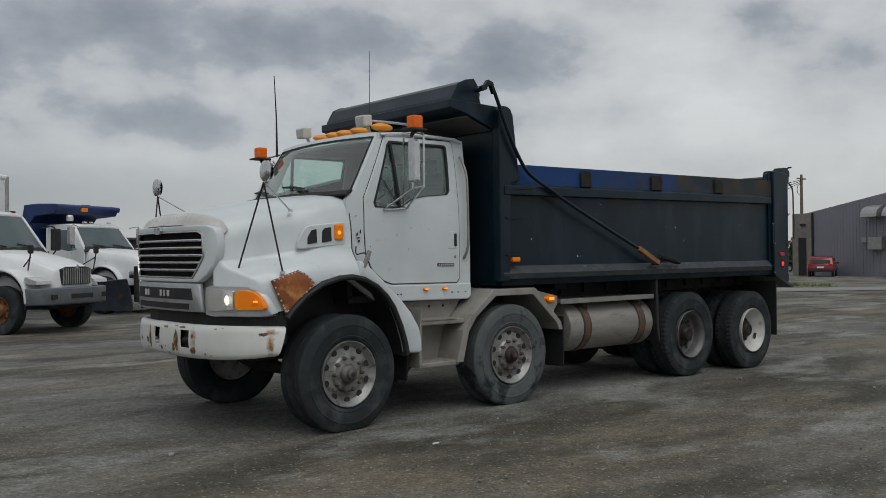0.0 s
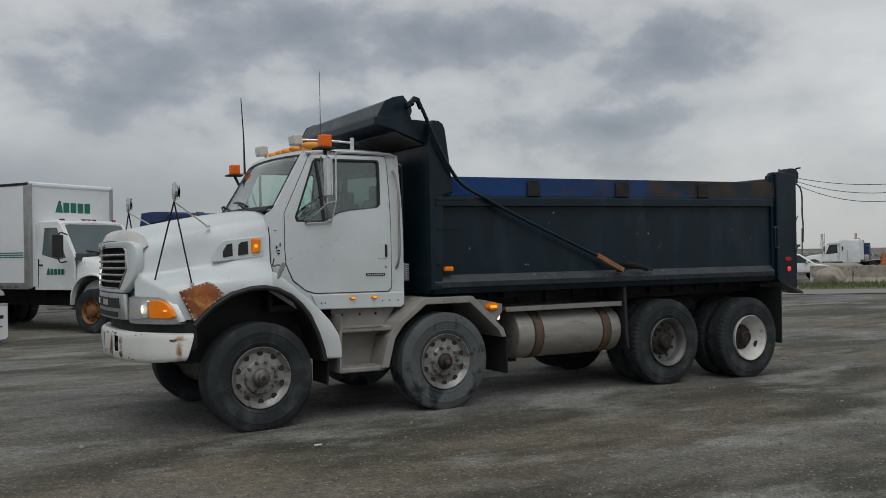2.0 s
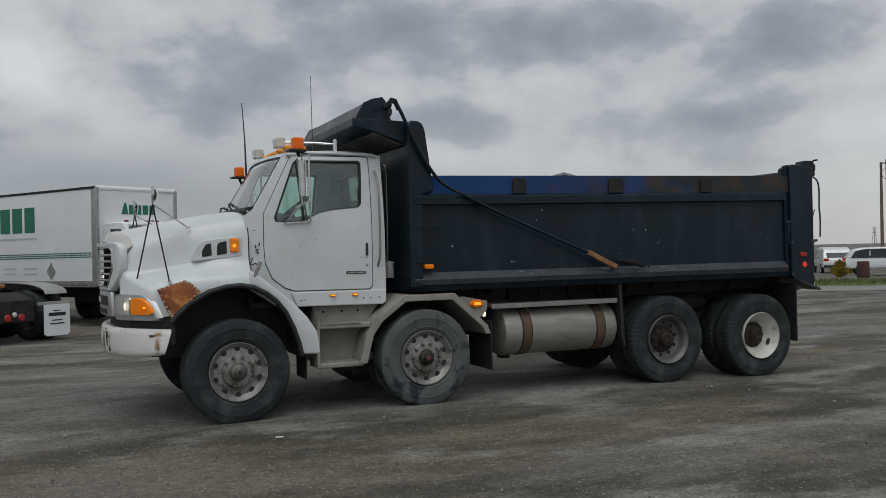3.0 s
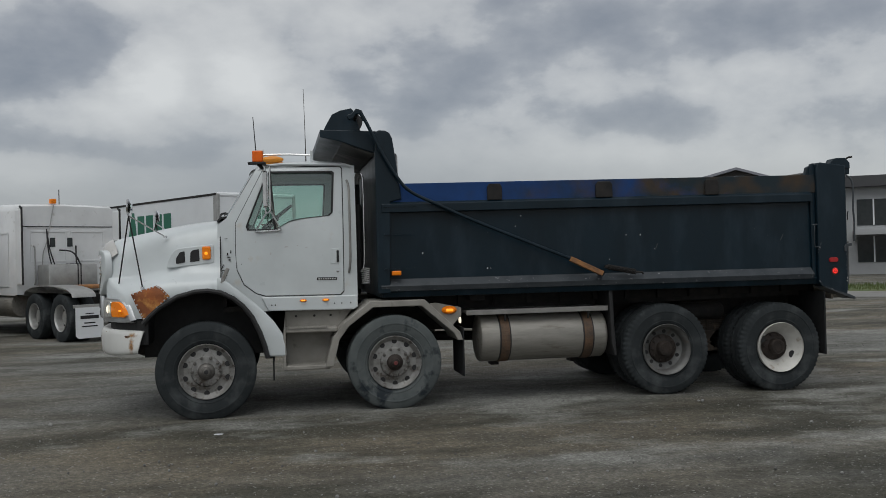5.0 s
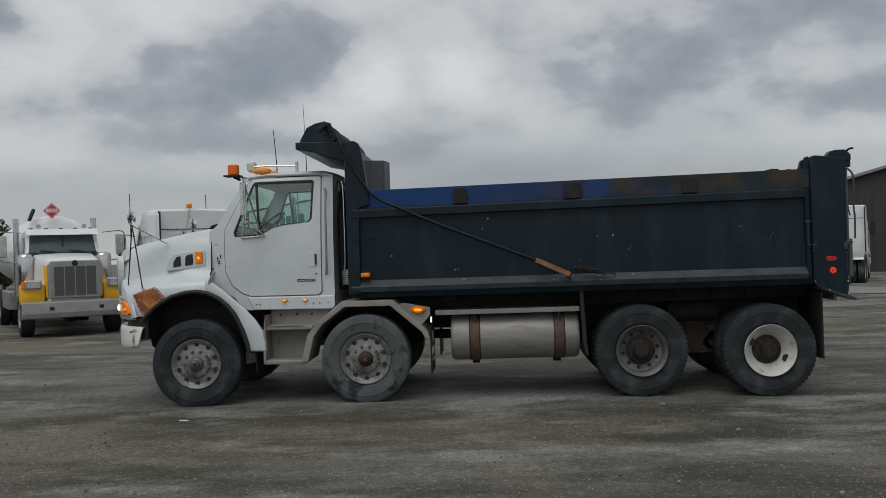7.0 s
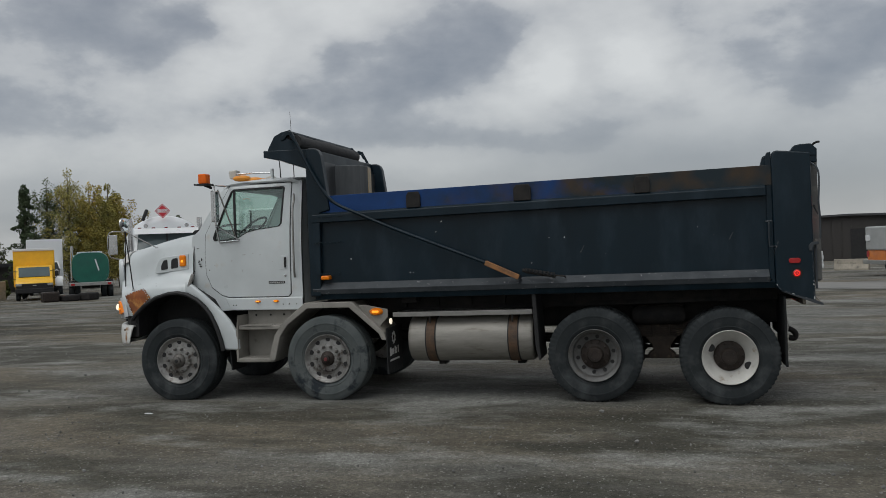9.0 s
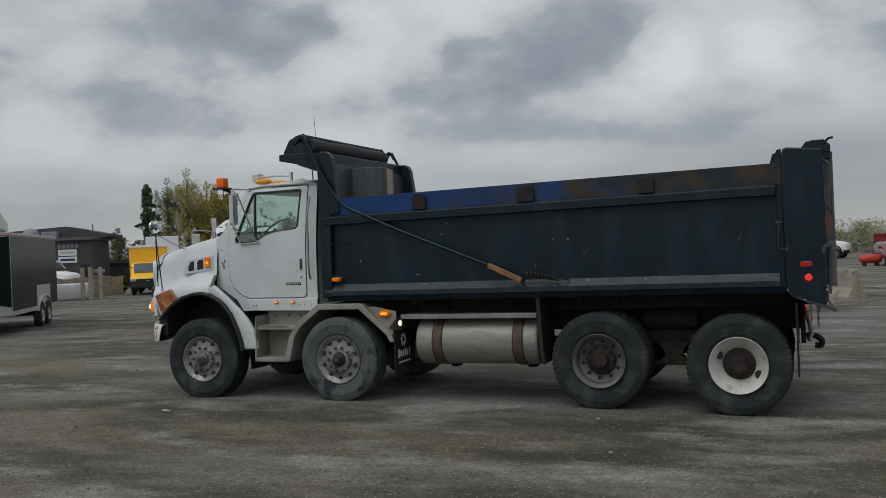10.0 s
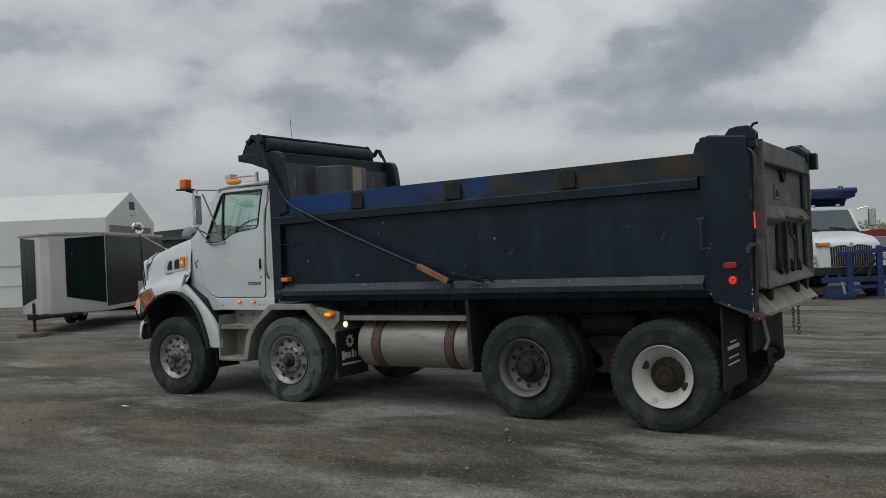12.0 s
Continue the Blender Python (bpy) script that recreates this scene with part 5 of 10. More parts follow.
for far in (False, True):
    Y = (lambda y: 2 * YC - y) if far else (lambda y: y)
    front_wheel((-.032, Y(.035), .497), 2 if not far else -2, M_RUBBER, "dusty black steer tyre", far, .522)
    front_wheel((1.975, Y(.03), .505), 0, M_RUBBER2, "scuffed grey steer tyre", far, .517)
    dual_wheel((5.165, Y(.05), .510), M_GRIM, "grey steel dual wheel", far, .13)
    dual_wheel((6.612, Y(.05), .475), M_WRIM, "white steel dual wheel with deep dish", far, .16)
for x in (-.02, 2.0):
    part("axle", tube([(x, .35, .5), (x, .7, .44), (x, 1.8, .44), (x, 2.15, .5)], .06, 8), M_FRAME, TRUCK)
for x, z in ((5.165, .51), (6.612, .475)):
    ax = part("axle", tube([(x, .45, z), (x, 2.05, z)], .085, 12), M_FRAME, TRUCK)
    bb = bmesh.new()
    bmesh.ops.create_uvsphere(bb, u_segments=16, v_segments=10, radius=.23)
    part("differential", moved(bb, Matrix.Translation((x, YC, z + .02))), M_FRAME, ax, smooth=True)

# ---- chassis ----
for y in (.83, 1.60):
    part("frame_rail", box(-.95, 7.25, y, y + .07, .78, 1.05, .01), M_FRAME, TRUCK)
for x in (.9, 2.9, 4.55, 5.9, 7.1):
    part("crossmember", box(x, x + .10, .85, 1.65, .80, 1.0, .01), M_FRAME, TRUCK)
part("engine", box(-.85, .12, .70, 1.80, .62, 1.70, .08), M_FRAME, TRUCK, "dark oily engine")
part("driveshaft", tube([(.6, YC, .72), (3.0, YC, .66), (5.0, YC, .58), (6.4, YC, .56)], .06, 10), M_FRAME, TRUCK)
M_SUSP = mat("dusty_brown_suspension_steel", (0.050, 0.040, 0.033), (0.028, 0.024, 0.021), 0.75, 0.0, 8, spots=(0.085, 0.065, 0.05), spot_at=0.62, spot_scale=9, bump=0.2, spec=0.15)
for y in (.70, 1.74):
    sus = part("rear_suspension", prism([(5.70, .66), (6.08, .66), (6.00, .56), (5.98, .50), (6.05, .45), (6.03, .40), (5.75, .40), (5.73, .45), (5.80, .50), (5.78, .56)], y - .09, y + .09, "y", bv=.012), M_SUSP, TRUCK, "dusty brown spring saddle")
    for k in range(7):
        hl, z = .70 - .075 * k, .82 - .024 * k
        rows = [(5.89 - hl + 2 * hl * q / 8, z + .045 * ((q / 4 - 1) ** 2) * (hl / .7) ** 2) for q in range(9)]
        part("spring_leaf", prism(rows + [(x, zz - .021) for x, zz in reversed(rows)], y - .045, y + .045, "y"), M_SUSP, sus)
    for x in (5.80, 5.98):
        part("spring_clamp", box(x - .02, x + .02, y - .06, y + .06, .62, .86, .006), M_SUSP, sus)
    part("torque_rod", tube([(5.58, y - .06, .425), (6.22, y - .06, .42)], .022, 8), M_SUSP, sus)
    for x in (5.66, 6.13):
        part("rod_end", lathe([(.001, -.05), (.045, -.05), (.045, .05), (.001, .05)], 14, "y", (x, y - .06, .424)), M_SUSP, sus)
    part("hanger", prism([(5.62, 1.02), (6.16, 1.02), (6.03, .86), (5.75, .86)], y - .02, y + .10, "y", bv=.01), M_SUSP, sus)
part("air_tank", moved(lathe([(.001, -.3), (.08, -.3), (.11, -.26), (.11, .26), (.08, .3), (.001, .3)], 20, "x"), Matrix.Translation((5.87, .66, .90))), M_FRAME, TRUCK, smooth=40)
part("exhaust_pipe", tube(smooth_path([(1.75, 2.1, .9), (1.75, 2.15, 1.2), (1.75, 2.15, 2.1), (1.72, 2.15, 2.7)], 3), .065, 14), M_BLACK, TRUCK, "black exhaust pipe behind the cab", smooth=True)
part("air_hose", tube(smooth_path([(1.62, .50, 2.60), (1.66, .48, 2.62), (1.70, .46, 2.56), (1.705, .46, 2.1), (1.70, .46, 1.6), (1.66, .46, 1.5)], 4), .012, 8), M_CHROME, TRUCK)
part("air_cleaner", moved(lathe([(.001, 1.3), (.10, 1.3), (.12, 1.34), (.12, 2.2), (.10, 2.26), (.06, 2.28), (.06, 2.6), (.001, 2.6)], 20, "z"), Matrix.Translation((1.655, .62, 0)) @ Matrix.Diagonal((.45, .9, 1, 1))), M_BLACK, TRUCK, "black air cleaner canister", smooth=40)

sp = [(1.715 + .045 * math.cos(a), .45 + .045 * math.sin(a), 1.36 + .022 * a / 6.2832) for a in [k * .35 for k in range(150)]]
part("air_line_coil", tube(sp, .006, 5), M_INK, TRUCK, "pale coiled air line behind the cab")
part("pipe_elbow", tube(smooth_path([(1.64, .52, 2.50), (1.645, .52, 2.58), (1.68, .52, 2.60), (1.70, .52, 2.56)], 3), .03, 10), M_ALU, TRUCK, "dull metal pipe elbow")

# fuel tank with straps, tread plate above it and plate behind it
TZ, TR = .705, .275
tank = part("fuel_tank", lathe([(.001, 2.97), (.235, 2.97), (.26, 2.98), (TR - .004, 3.0), (TR, 3.02), (TR, 4.43), (TR - .006, 4.45), (.255, 4.465), (.001, 4.47)], 48, "x", (0, .38, TZ)), M_TANK, TRUCK, "cylindrical aluminium fuel tank", smooth=35)
for x in (3.25, 4.235):
    part("tank_strap", lathe([(TR + .002, x - .052), (TR + .009, x - .048), (TR + .009, x + .048), (TR + .002, x + .052)], 40, "x", (0, .38, TZ)), M_STRAP, tank, "rusty brown tank strap")
    part("strap_rubber", lathe([(TR + .001, x - .066), (TR + .004, x - .064), (TR + .004, x + .064), (TR + .001, x + .066)], 40, "x", (0, .38, TZ)), M_BLACK, tank)
    part("strap_bolt", tube([(x, .13, TZ + .20), (x, .12, TZ + .28)], .012, 6), M_FRAME, tank)
    part("tank_bracket", prism([(x - .045, .35), (x + .045, .35), (x + .045, 1.02), (x - .045, 1.02)], .66, .82, "y"), M_FRAME, tank)
part("tank_cap", lathe([(.001, 1.03), (.05, 1.03), (.055, 1.01), (.05, .98)], 18, "z", (3.95, .36, 0)), M_ALU, tank)
part("tank_step", box(2.80, 4.47, .12, .62, 1.0, 1.035, .008), M_ALU, TRUCK, "aluminium tread plate over the fuel tank")
part("tank_step_lip", box(2.80, 4.47, .105, .12, .985, 1.04, .003), M_ALU, TRUCK)
part("tank_end_plate", prism([(4.475, 1.22), (4.52, 1.22), (4.545, .62), (4.56, .47), (4.535, .46), (4.50, .6)], .08, .62, "y", bv=.008), M_BLACK, TRUCK, "black plate between tank and drive wheels")
part("side_lamp_box", box(2.87, 3.06, .25, .40, 1.14, 1.215, .01), M_FRAME, TRUCK)

# ---- dump box ----
SL = 0.0114


def shear(b):
    for v in b.verts:
        v.co.z += SL * (v.co.x - 1.86)
    return b


X0, X1 = 1.86, 7.12
BOX = part("dump_box", shear(join(box(X0, 7.48, .16, 2.34, 1.22, 1.28), box(X0 + .05, X1, .075, .10, 1.30, 2.20))), M_BOX, TRUCK, "black steel dump box body")
part("box_side", shear(box(X0 + .05, 7.40, 2.40, 2.425, 1.30, 2.20)), M_BOX, BOX)
part("box_liner", shear(box(X0 + .08, 7.40, 2.385, 2.398, 1.30, 2.20)), M_LINER2, BOX, "rusted brown inner face of the far side wall")
for far in (False, True):
    def fm(b, sloped=True):
        b = mirror_y(b, YC) if far else b
        return shear(b) if sloped else b
    part("lower_rail", fm(prism([(.0, 1.34), (.085, 1.427), (.10, 1.427), (.10, 1.27), (.02, 1.285)], X0 - .02, 7.046, "x"), False), M_BOXWORN_SHEEN, BOX, "scraped ledge along the box floor, base colour lightened for sheen")
    part("side_sill", fm(box(X0 + .02, X1 + .2, .50, .52, 1.06, 1.26)), M_FRAME, BOX)
    part("floor_sill", fm(prism([(.03, 1.288), (.12, 1.32), (.16, 1.215), (.06, 1.215)], X0, X1, "x", bv=.006), False), M_BOX, BOX)
    part("upper_rail", fm(prism([(.0, 2.145), (.0, 2.235), (.03, 2.26), (.105, 2.26), (.105, 2.145)], X0, 7.037, "x", bv=.006)), M_BOX, BOX, "black top rail")
    # sideboard standing in pockets on the rail
    part("sideboard", fm(prism([(X0 + .05, 2.255), (7.15, 2.255), (7.15, 2.468), (X0 + .05, 2.462)], .038, .074, "y", bv=.004)), M_BLUE, BOX, "blue sideboard worn to brown towards the tail")
    for px, pw in ((3.135, .085), (4.425, .10), (5.755, .085)):
        pk = [(px - pw, 2.256), (px + pw, 2.256), (px + pw, 2.40), (px + pw * .72, 2.44), (px - pw * .72, 2.44), (px - pw, 2.40)]
        part("stake_pocket", fm(prism(pk, .004, .0375, "y", bv=.008)), M_FRAME, BOX, "black stake pocket")
    # front post
    part("front_post", fm(prism([(X0 - .055, 1.26), (X0 - .06, 3.0), (X0 - .02, 3.05), (X0 + .06, 3.045), (X0 + .105, 3.02), (X0 + .135, 2.96), (X0 + .15, 2.86), (X0 + .205, 2.46), (X0 + .225, 2.29), (X0 + .10, 2.26), (X0 + .08, 1.26)], .01, .12, "y", bv=.012)), M_BOX, BOX, "black front corner post")
    for z, x2 in ((1.52, 2.2), (1.90, 2.2), (2.205, 2.25)):
        part("side_cleat", fm(box(X0 + .02, x2, -.008, .012, z, z + .012)), M_BOX, BOX)
    # rear post with its skirt
    part("rear_post", fm(prism([(7.105, 1.17), (7.10, 2.52), (7.115, 2.60), (7.15, 2.615), (7.492, 2.575), (7.492, .985), (7.14, 1.13)], .0, .092 if far else .17, "y", bv=.014)), M_BOX, BOX, "black rear corner post")
    part("post_flange", fm(prism([(7.05, 1.26), (7.04, 2.52), (7.06, 2.60), (7.103, 2.61), (7.103, 1.20)], .045, .09, "y", bv=.006)), M_BOX, BOX)
    part("post_gusset", fm(prism([(6.93, 2.26), (7.02, 2.56), (7.06, 2.58), (7.06, 2.26)], .06, .12, "y", bv=.006)), M_BOX, BOX)
    part("post_ledge", fm(prism([(7.14, 1.125), (7.48, .985), (7.56, .96), (7.56, .985), (7.48, 1.02)], -.03, .22, "y")), M_BOXWORN_SHEEN, BOX)
    part("tail_lamp", fm(lathe([(.001, -.010), (.028, -.009), (.040, -.004), (.043, .01)], 20, "y", (7.315, .0, 1.305))), M_RED, BOX, "round lit red tail lamp")
    for k in range(9):
        a, rr2 = (k * 2 * math.pi / 8, .024) if k < 8 else (0, 0)
        part("lamp_diode", fm(lathe([(.001, -.014), (.006, -.0125), (.0075, -.009)], 8, "y", (7.315 + rr2 * math.cos(a), .0, 1.305 + rr2 * math.sin(a)))), M_REDLIT, BOX)
    part("tail_lamp_ring", fm(lathe([(.042, -.004), (.06, -.004), (.06, .01), (.042, .01)], 20, "y", (7.315, .0, 1.305), closed=True)), M_FRAME, BOX)
    caps = [(7.262 + .024 * math.cos(a), 1.440 + .027 * math.sin(a)) for a in np.linspace(math.pi / 2, math.pi * 1.5, 7)] + [(7.333 + .024 * math.cos(a), 1.440 + .027 * math.sin(a)) for a in np.linspace(-math.pi / 2, math.pi / 2, 7)]
    part("tail_marker", fm(prism(caps, -.014, .01, "y", bv=.004)), M_RED, BOX, "oval red marker lamp")
    part("box_marker", fm(box(1.955, 2.06, -.02, .075, 1.455, 1.505, .012)), M_AMBER, BOX, "orange marker lamp on the box")
    rod = part("tarp_rod", fm(tube(smooth_path([(7.055, -.012, 1.875), (7.05, -.012, 1.72), (7.05, -.012, 1.62), (7.06, -.012, 1.60), (7.13, -.010, 1.605)], 3), .006, 6)), M_BOXWORN_SHEEN, BOX, "thin bare steel rod")
    part("rod_head", fm(box(7.02, 7.09, -.018, -.004, 1.862, 1.878, .004)), M_BOXWORN_SHEEN, rod)
    # paint scraped off along the post's edges
    rs = random.Random(31 + far)
    for xa, za, xb, zb, n, w in ((7.145, 1.135, 7.48, 1.0, 9, .012), (7.485, 1.02, 7.478, 1.62, 13, .014), (7.105, 1.20, 7.145, 1.14, 3, .012), (7.10, 1.52, 7.15, 1.65, 4, .022)):
        for q in range(n):
            f0, f1 = (q + rs.uniform(0, .3)) / n, (q + rs.uniform(.5, 1.05)) / n
            ww = w * rs.uniform(.35, 1.1)
            ang = math.atan2(zb - za, xb - xa)
            nx, nz2 = -math.sin(ang) * ww, math.cos(ang) * ww
            pa, pb = (xa + (xb - xa) * f0, za + (zb - za) * f0), (xa + (xb - xa) * f1, za + (zb - za) * f1)
            mid = ((pa[0] + pb[0]) / 2 + nx, (pa[1] + pb[1]) / 2 + nz2)
            part("edge_scrape", fm(prism([pa, pb, (pb[0] + nx * rs.uniform(.2, .9), pb[1] + nz2 * rs.uniform(.2, .9)), mid, (pa[0] + nx * rs.uniform(.1, .9), pa[1] + nz2 * rs.uniform(.1, .9))], -.0025, .004, "y")), M_INK if rs.random() < .35 else M_BOXWORN_SHEEN, BOX)
    part("rear_flap", fm(box(7.18, 7.20, .03, .80, .31, 1.06)), M_FLAP, TRUCK, "black mud flap with white printing")
    if not far:
        for k, (z, w) in enumerate(((.72, .20), (.66, .40), (.58, .34), (.52, .38))):
            part("flap_print", shear(box(7.20, 7.204, .35 - w / 2, .35 + w / 2, z, z + (.035 if k == 1 else .016))), M_WHITEINK, BOX)
for k in range(13):
    x = X0 + .1 + k * .41
    part("floor_beam", shear(box(x, x + .09, .46, 2.04, 1.06, 1.22)), M_FRAME, BOX)
for y in (.56, .84, 1.58, 1.86):
    part("long_sill", shear(box(X0, 7.4, y, y + .10, 1.0, 1.16)), M_FRAME, BOX)
rk = random.Random(21)
for k in range(15):
    x, z, r = rk.uniform(2.3, 6.9), rk.uniform(1.45, 2.1), rk.choice((.004, .005, .006, .009))
    b = prism([(x + r * q * math.cos(a), z + r * q * math.sin(a)) for a, q in [(2 * math.pi * j / 7, rk.uniform(.6, 1.3)) for j in range(7)]], .0735, .076, "y")
    part("paint_chip", shear(b), M_INK if k % 3 else M_BOXWORN_SHEEN, BOX)
for k in range(2):
    x, z, h = rk.uniform(5.0, 6.9), rk.uniform(1.5, 1.8), rk.uniform(.06, .18)
    part("scrape_mark", shear(prism([(x, z), (x + .012, z), (x + .03 + h * .25, z + h), (x + .02 + h * .25, z + h)], .0738, .0755, "y")), M_BOXWORN_SHEEN, BOX)
# bulkhead, hoist housing, cab shield
part("bulkhead", shear(box(X0 - .03, X0 + .01, .10, 2.40, 1.22, 2.94)), M_BOX, BOX)
STEEL = mat("scuffed_bare_steel", (0.10, 0.105, 0.11), (0.055, 0.06, 0.065), .4, .6, 2, stretch=(3, 3, .4), spots=(0.18, 0.18, 0.18), spot_at=.66, spot_scale=5)
part("bulkhead_plate", shear(box(X0 + .015, X0 + .022, .12, .80, 1.30, 2.92)), STEEL, BOX, "scuffed steel bulkhead plate")
part("bulkhead_plate", shear(box(X0 + .015, X0 + .022, 1.72, 2.38, 1.30, 2.90)), STEEL, BOX, "scuffed steel bulkhead plate")
hoist = [(X0 + .01, .78), (X0 + .30, .95), (X0 + .34, 1.15), (X0 + .30, 1.40), (X0 + .24, 1.58), (X0 + .01, 1.74)]
part("hoist_housing", shear(prism(hoist, 1.28, 2.90, "z", bv=.01)), STEEL, BOX, "bent steel hoist housing")
# tan colour on this one face paints the reflection it catches
part("hoist_rust", shear(prism([(X0 + .338, 1.16), (X0 + .302, 1.385), (X0 + .308, 1.387), (X0 + .344, 1.162)], 2.0, 2.885, "z")), mat("tan_sheen_steel", (0.42, 0.31, 0.17), (0.30, 0.25, 0.18), .5, .3, 5, stretch=(4, 4, .5)), BOX, "steel face with its tan reflection painted on")
shield = [(1.215, 3.072), (1.215, 2.99), (1.44, 2.94), (1.815, 2.805), (1.845, 2.81), (1.845, 3.05), (1.5, 3.065)]
part("cab_shield", shear(prism(shield, .10, 2.40, "y", bv=.008)), M_BOX, BOX, "black steel cab shield")
part("shield_skin", shear(prism([(1.46, 2.929), (1.80, 2.806), (1.80, 2.801), (1.46, 2.924)], .14, 2.36, "y")), M_GATE, BOX)
hous = [(1.26, 3.068), (1.275, 3.105), (1.355, 3.235), (1.45, 3.28), (1.56, 3.302), (1.565, 3.275), (1.47, 3.25), (1.39, 3.21), (1.32, 3.068)]
part("tarp_housing", shear(prism(hous, .14, 2.36, "y", bv=.006)), M_BOX, BOX, "black steel tarp housing")
for y in (.13, 2.355):
    part("housing_end", shear(prism([(1.255, 3.06), (1.275, 3.11), (1.352, 3.243), (1.45, 3.288), (1.565, 3.310), (1.625, 3.235), (1.62, 3.18), (1.66, 3.06)], y, y + .015, "y", bv=.004)), M_BOX, BOX)
b = lathe([(.001, .18), (.09, .18), (.095, .3), (.088, .7), (.098, 1.2), (.09, 1.7), (.096, 2.2), (.09, 2.32), (.001, 2.32)], 24, "y", (1.60, 0, 3.165))
part("tarp_roll", shear(b), mat("black_mesh_tarp", (0.018, 0.018, 0.02), (0.03, 0.03, 0.032), .75, 0, 12, bump=.5, bump_scale=14), BOX, "rolled black tarp", smooth=True)
# tarp arms with spring and rusty pivot
for far in (False, True):
    Y = (lambda y: 2 * YC - y) if far else (lambda y: y)
    arm = part("tarp_arm", tube(smooth_path([(1.645, Y(-.035), 3.245), (1.725, Y(-.035), 3.095), (1.84, Y(-.035), 2.855), (1.955, Y(-.035), 2.645), (2.06, Y(-.035), 2.49), (2.14, Y(-.035), 2.40), (2.25, Y(-.035), 2.328), (2.45, Y(-.035), 2.237), (2.92, Y(-.035), 2.025), (3.98, Y(-.035), 1.595)], 4), .019, 10), M_BOX, BOX, "bent black tarp arm", smooth=True)
    head = prism([(1.50, 3.20), (1.56, 3.225), (1.60, 3.275), (1.665, 3.255), (1.70, 3.15), (1.675, 3.14), (1.64, 3.215), (1.60, 3.215), (1.57, 3.17), (1.52, 3.15)], -.05, .0, "y", bv=.006)
    part("arm_head", mirror_y(head, YC) if far else head, M_BOX, BOX, "bent black tarp arm bracket")
    part("arm_stub", tube([(1.60, Y(.12), 3.19), (1.60, Y(-.01), 3.20)], .022, 8), M_FRAME, BOX)
    part("arm_pivot", moved(box(-.21, .21, -.03, .03, -.028, .028, .006), pose(4.17, Y(-.04), 1.505, 0, 25, 0)), M_RUSTBAR, BOX, "rusty tarp arm pivot bar")
    part("arm_pin", lathe([(.001, -.03), (.03, -.03), (.03, .06), (.001, .06)], 12, "y", (4.35, Y(-.03), 1.42)), M_FRAME, BOX)
    sp = []
    for k in range(150):
        f = k / 149
        a = f * 2 * math.pi * 22
        sp.append((4.43 + .34 * f, Y(-.02) + .028 * math.cos(a), 1.49 - .065 * f + .028 * math.sin(a)))
    part("arm_spring", tube(sp, .006, 5), M_FRAME, BOX, "coiled return spring")
    part("spring_tail", tube([(4.40, Y(-.02), 1.495), (4.44, Y(-.02), 1.485)], .02, 8), M_FRAME, BOX)
    part("spring_hook", tube([(4.77, Y(-.02), 1.425), (4.86, Y(-.01), 1.415), (4.88, Y(.03), 1.40)], .01, 6), M_FRAME, BOX)
# tailgate: a pressed panel set back between deep flanges
G0, G1 = 7.42, 7.50
G2, GN, GF = 7.58, .18, 2.58


def skew(b):
    """The gate hangs a touch out of square."""
    for v in b.verts:
        v.co.x -= .018 * (v.co.y - .2)
    return b


ga = part("tailgate", skew(box(G0, G1, GN + .005, GF - .005, 1.27, 2.60)), M_GATE, BOX, "dusty grey steel tailgate")
for y0, y1 in ((GN, GN + .028), (GF - .028, GF)):
    part("gate_flange", skew(box(G0, G2, y0, y1, 1.275, 2.615, .006)), M_GATE, ga)
part("gate_beam", skew(prism([(G0 + .01, 2.43), (G1, 2.40), (G2, 2.41), (G2 - .005, 2.60), (G1 - .02, 2.625), (G0 + .01, 2.62)], GN + .028, GF - .028, "y", bv=.01)), M_GATE, ga, "deep top beam")
part("gate_liner", skew(box(G0 - .012, G0 - .004, .18, 2.22, 1.24, 2.60)), M_LINER2, ga, "rusted brown inner face of the tailgate")
part("gate_rib", skew(prism([(G1 - .01, 1.83), (G2 - .012, 1.90), (G2 - .012, 1.925), (G1 + .02, 2.02), (G1 - .01, 2.05)], GN + .028, GF - .028, "y", bv=.012)), M_GATE, ga, "sloped pressed rib", smooth=60)
part("gate_bottom", skew(prism([(G1 - .02, 1.27), (G2, 1.27), (G2, 1.295), (G1 + .03, 1.38), (G1 - .01, 1.44)], GN + .028, GF - .028, "y", bv=.012)), M_GATE, ga, "sloped bottom flange", smooth=60)
for y0, y1, z0, z1 in ((GN + .028, GN + .17, 1.40, 1.88), (GF - .15, GF - .028, 1.40, 1.88), (GN + .028, GN + .12, 2.02, 2.42), (GF - .13, GF - .028, 2.02, 2.42)):
    slope = [(G1 - .005, y0), (G1 + (.05 if y0 < 1 else .0), y0), (G1 + (.0 if y0 < 1 else .05), y1), (G1 - .005, y1)]
    part("panel_fold", skew(prism(slope, z0, z1, "z")), M_GATE, ga)
ch_f = part("chute_frame", skew(prism([(1.01, 1.40), (.95, 1.55), (.95, 1.80), (1.03, 1.90), (1.19, 1.90), (1.19, 1.40)], G1 - .01, G1 + .028, "x", bv=.01)), M_FRAME, ga, "dark coal chute frame")
part("chute_rail", skew(box(G1, G1 + .06, 1.19, 1.25, 1.36, 1.93, .008)), M_FRAME, ch_f)
part("chute_rail", skew(box(G1, G1 + .05, 1.82, 1.88, 1.38, 1.90, .008)), M_FRAME, ch_f)
part("chute_door", skew(box(G1, G1 + .035, 1.25, 1.82, 1.40, 1.74, .008)), M_GATE, ch_f, "grey sliding chute door")
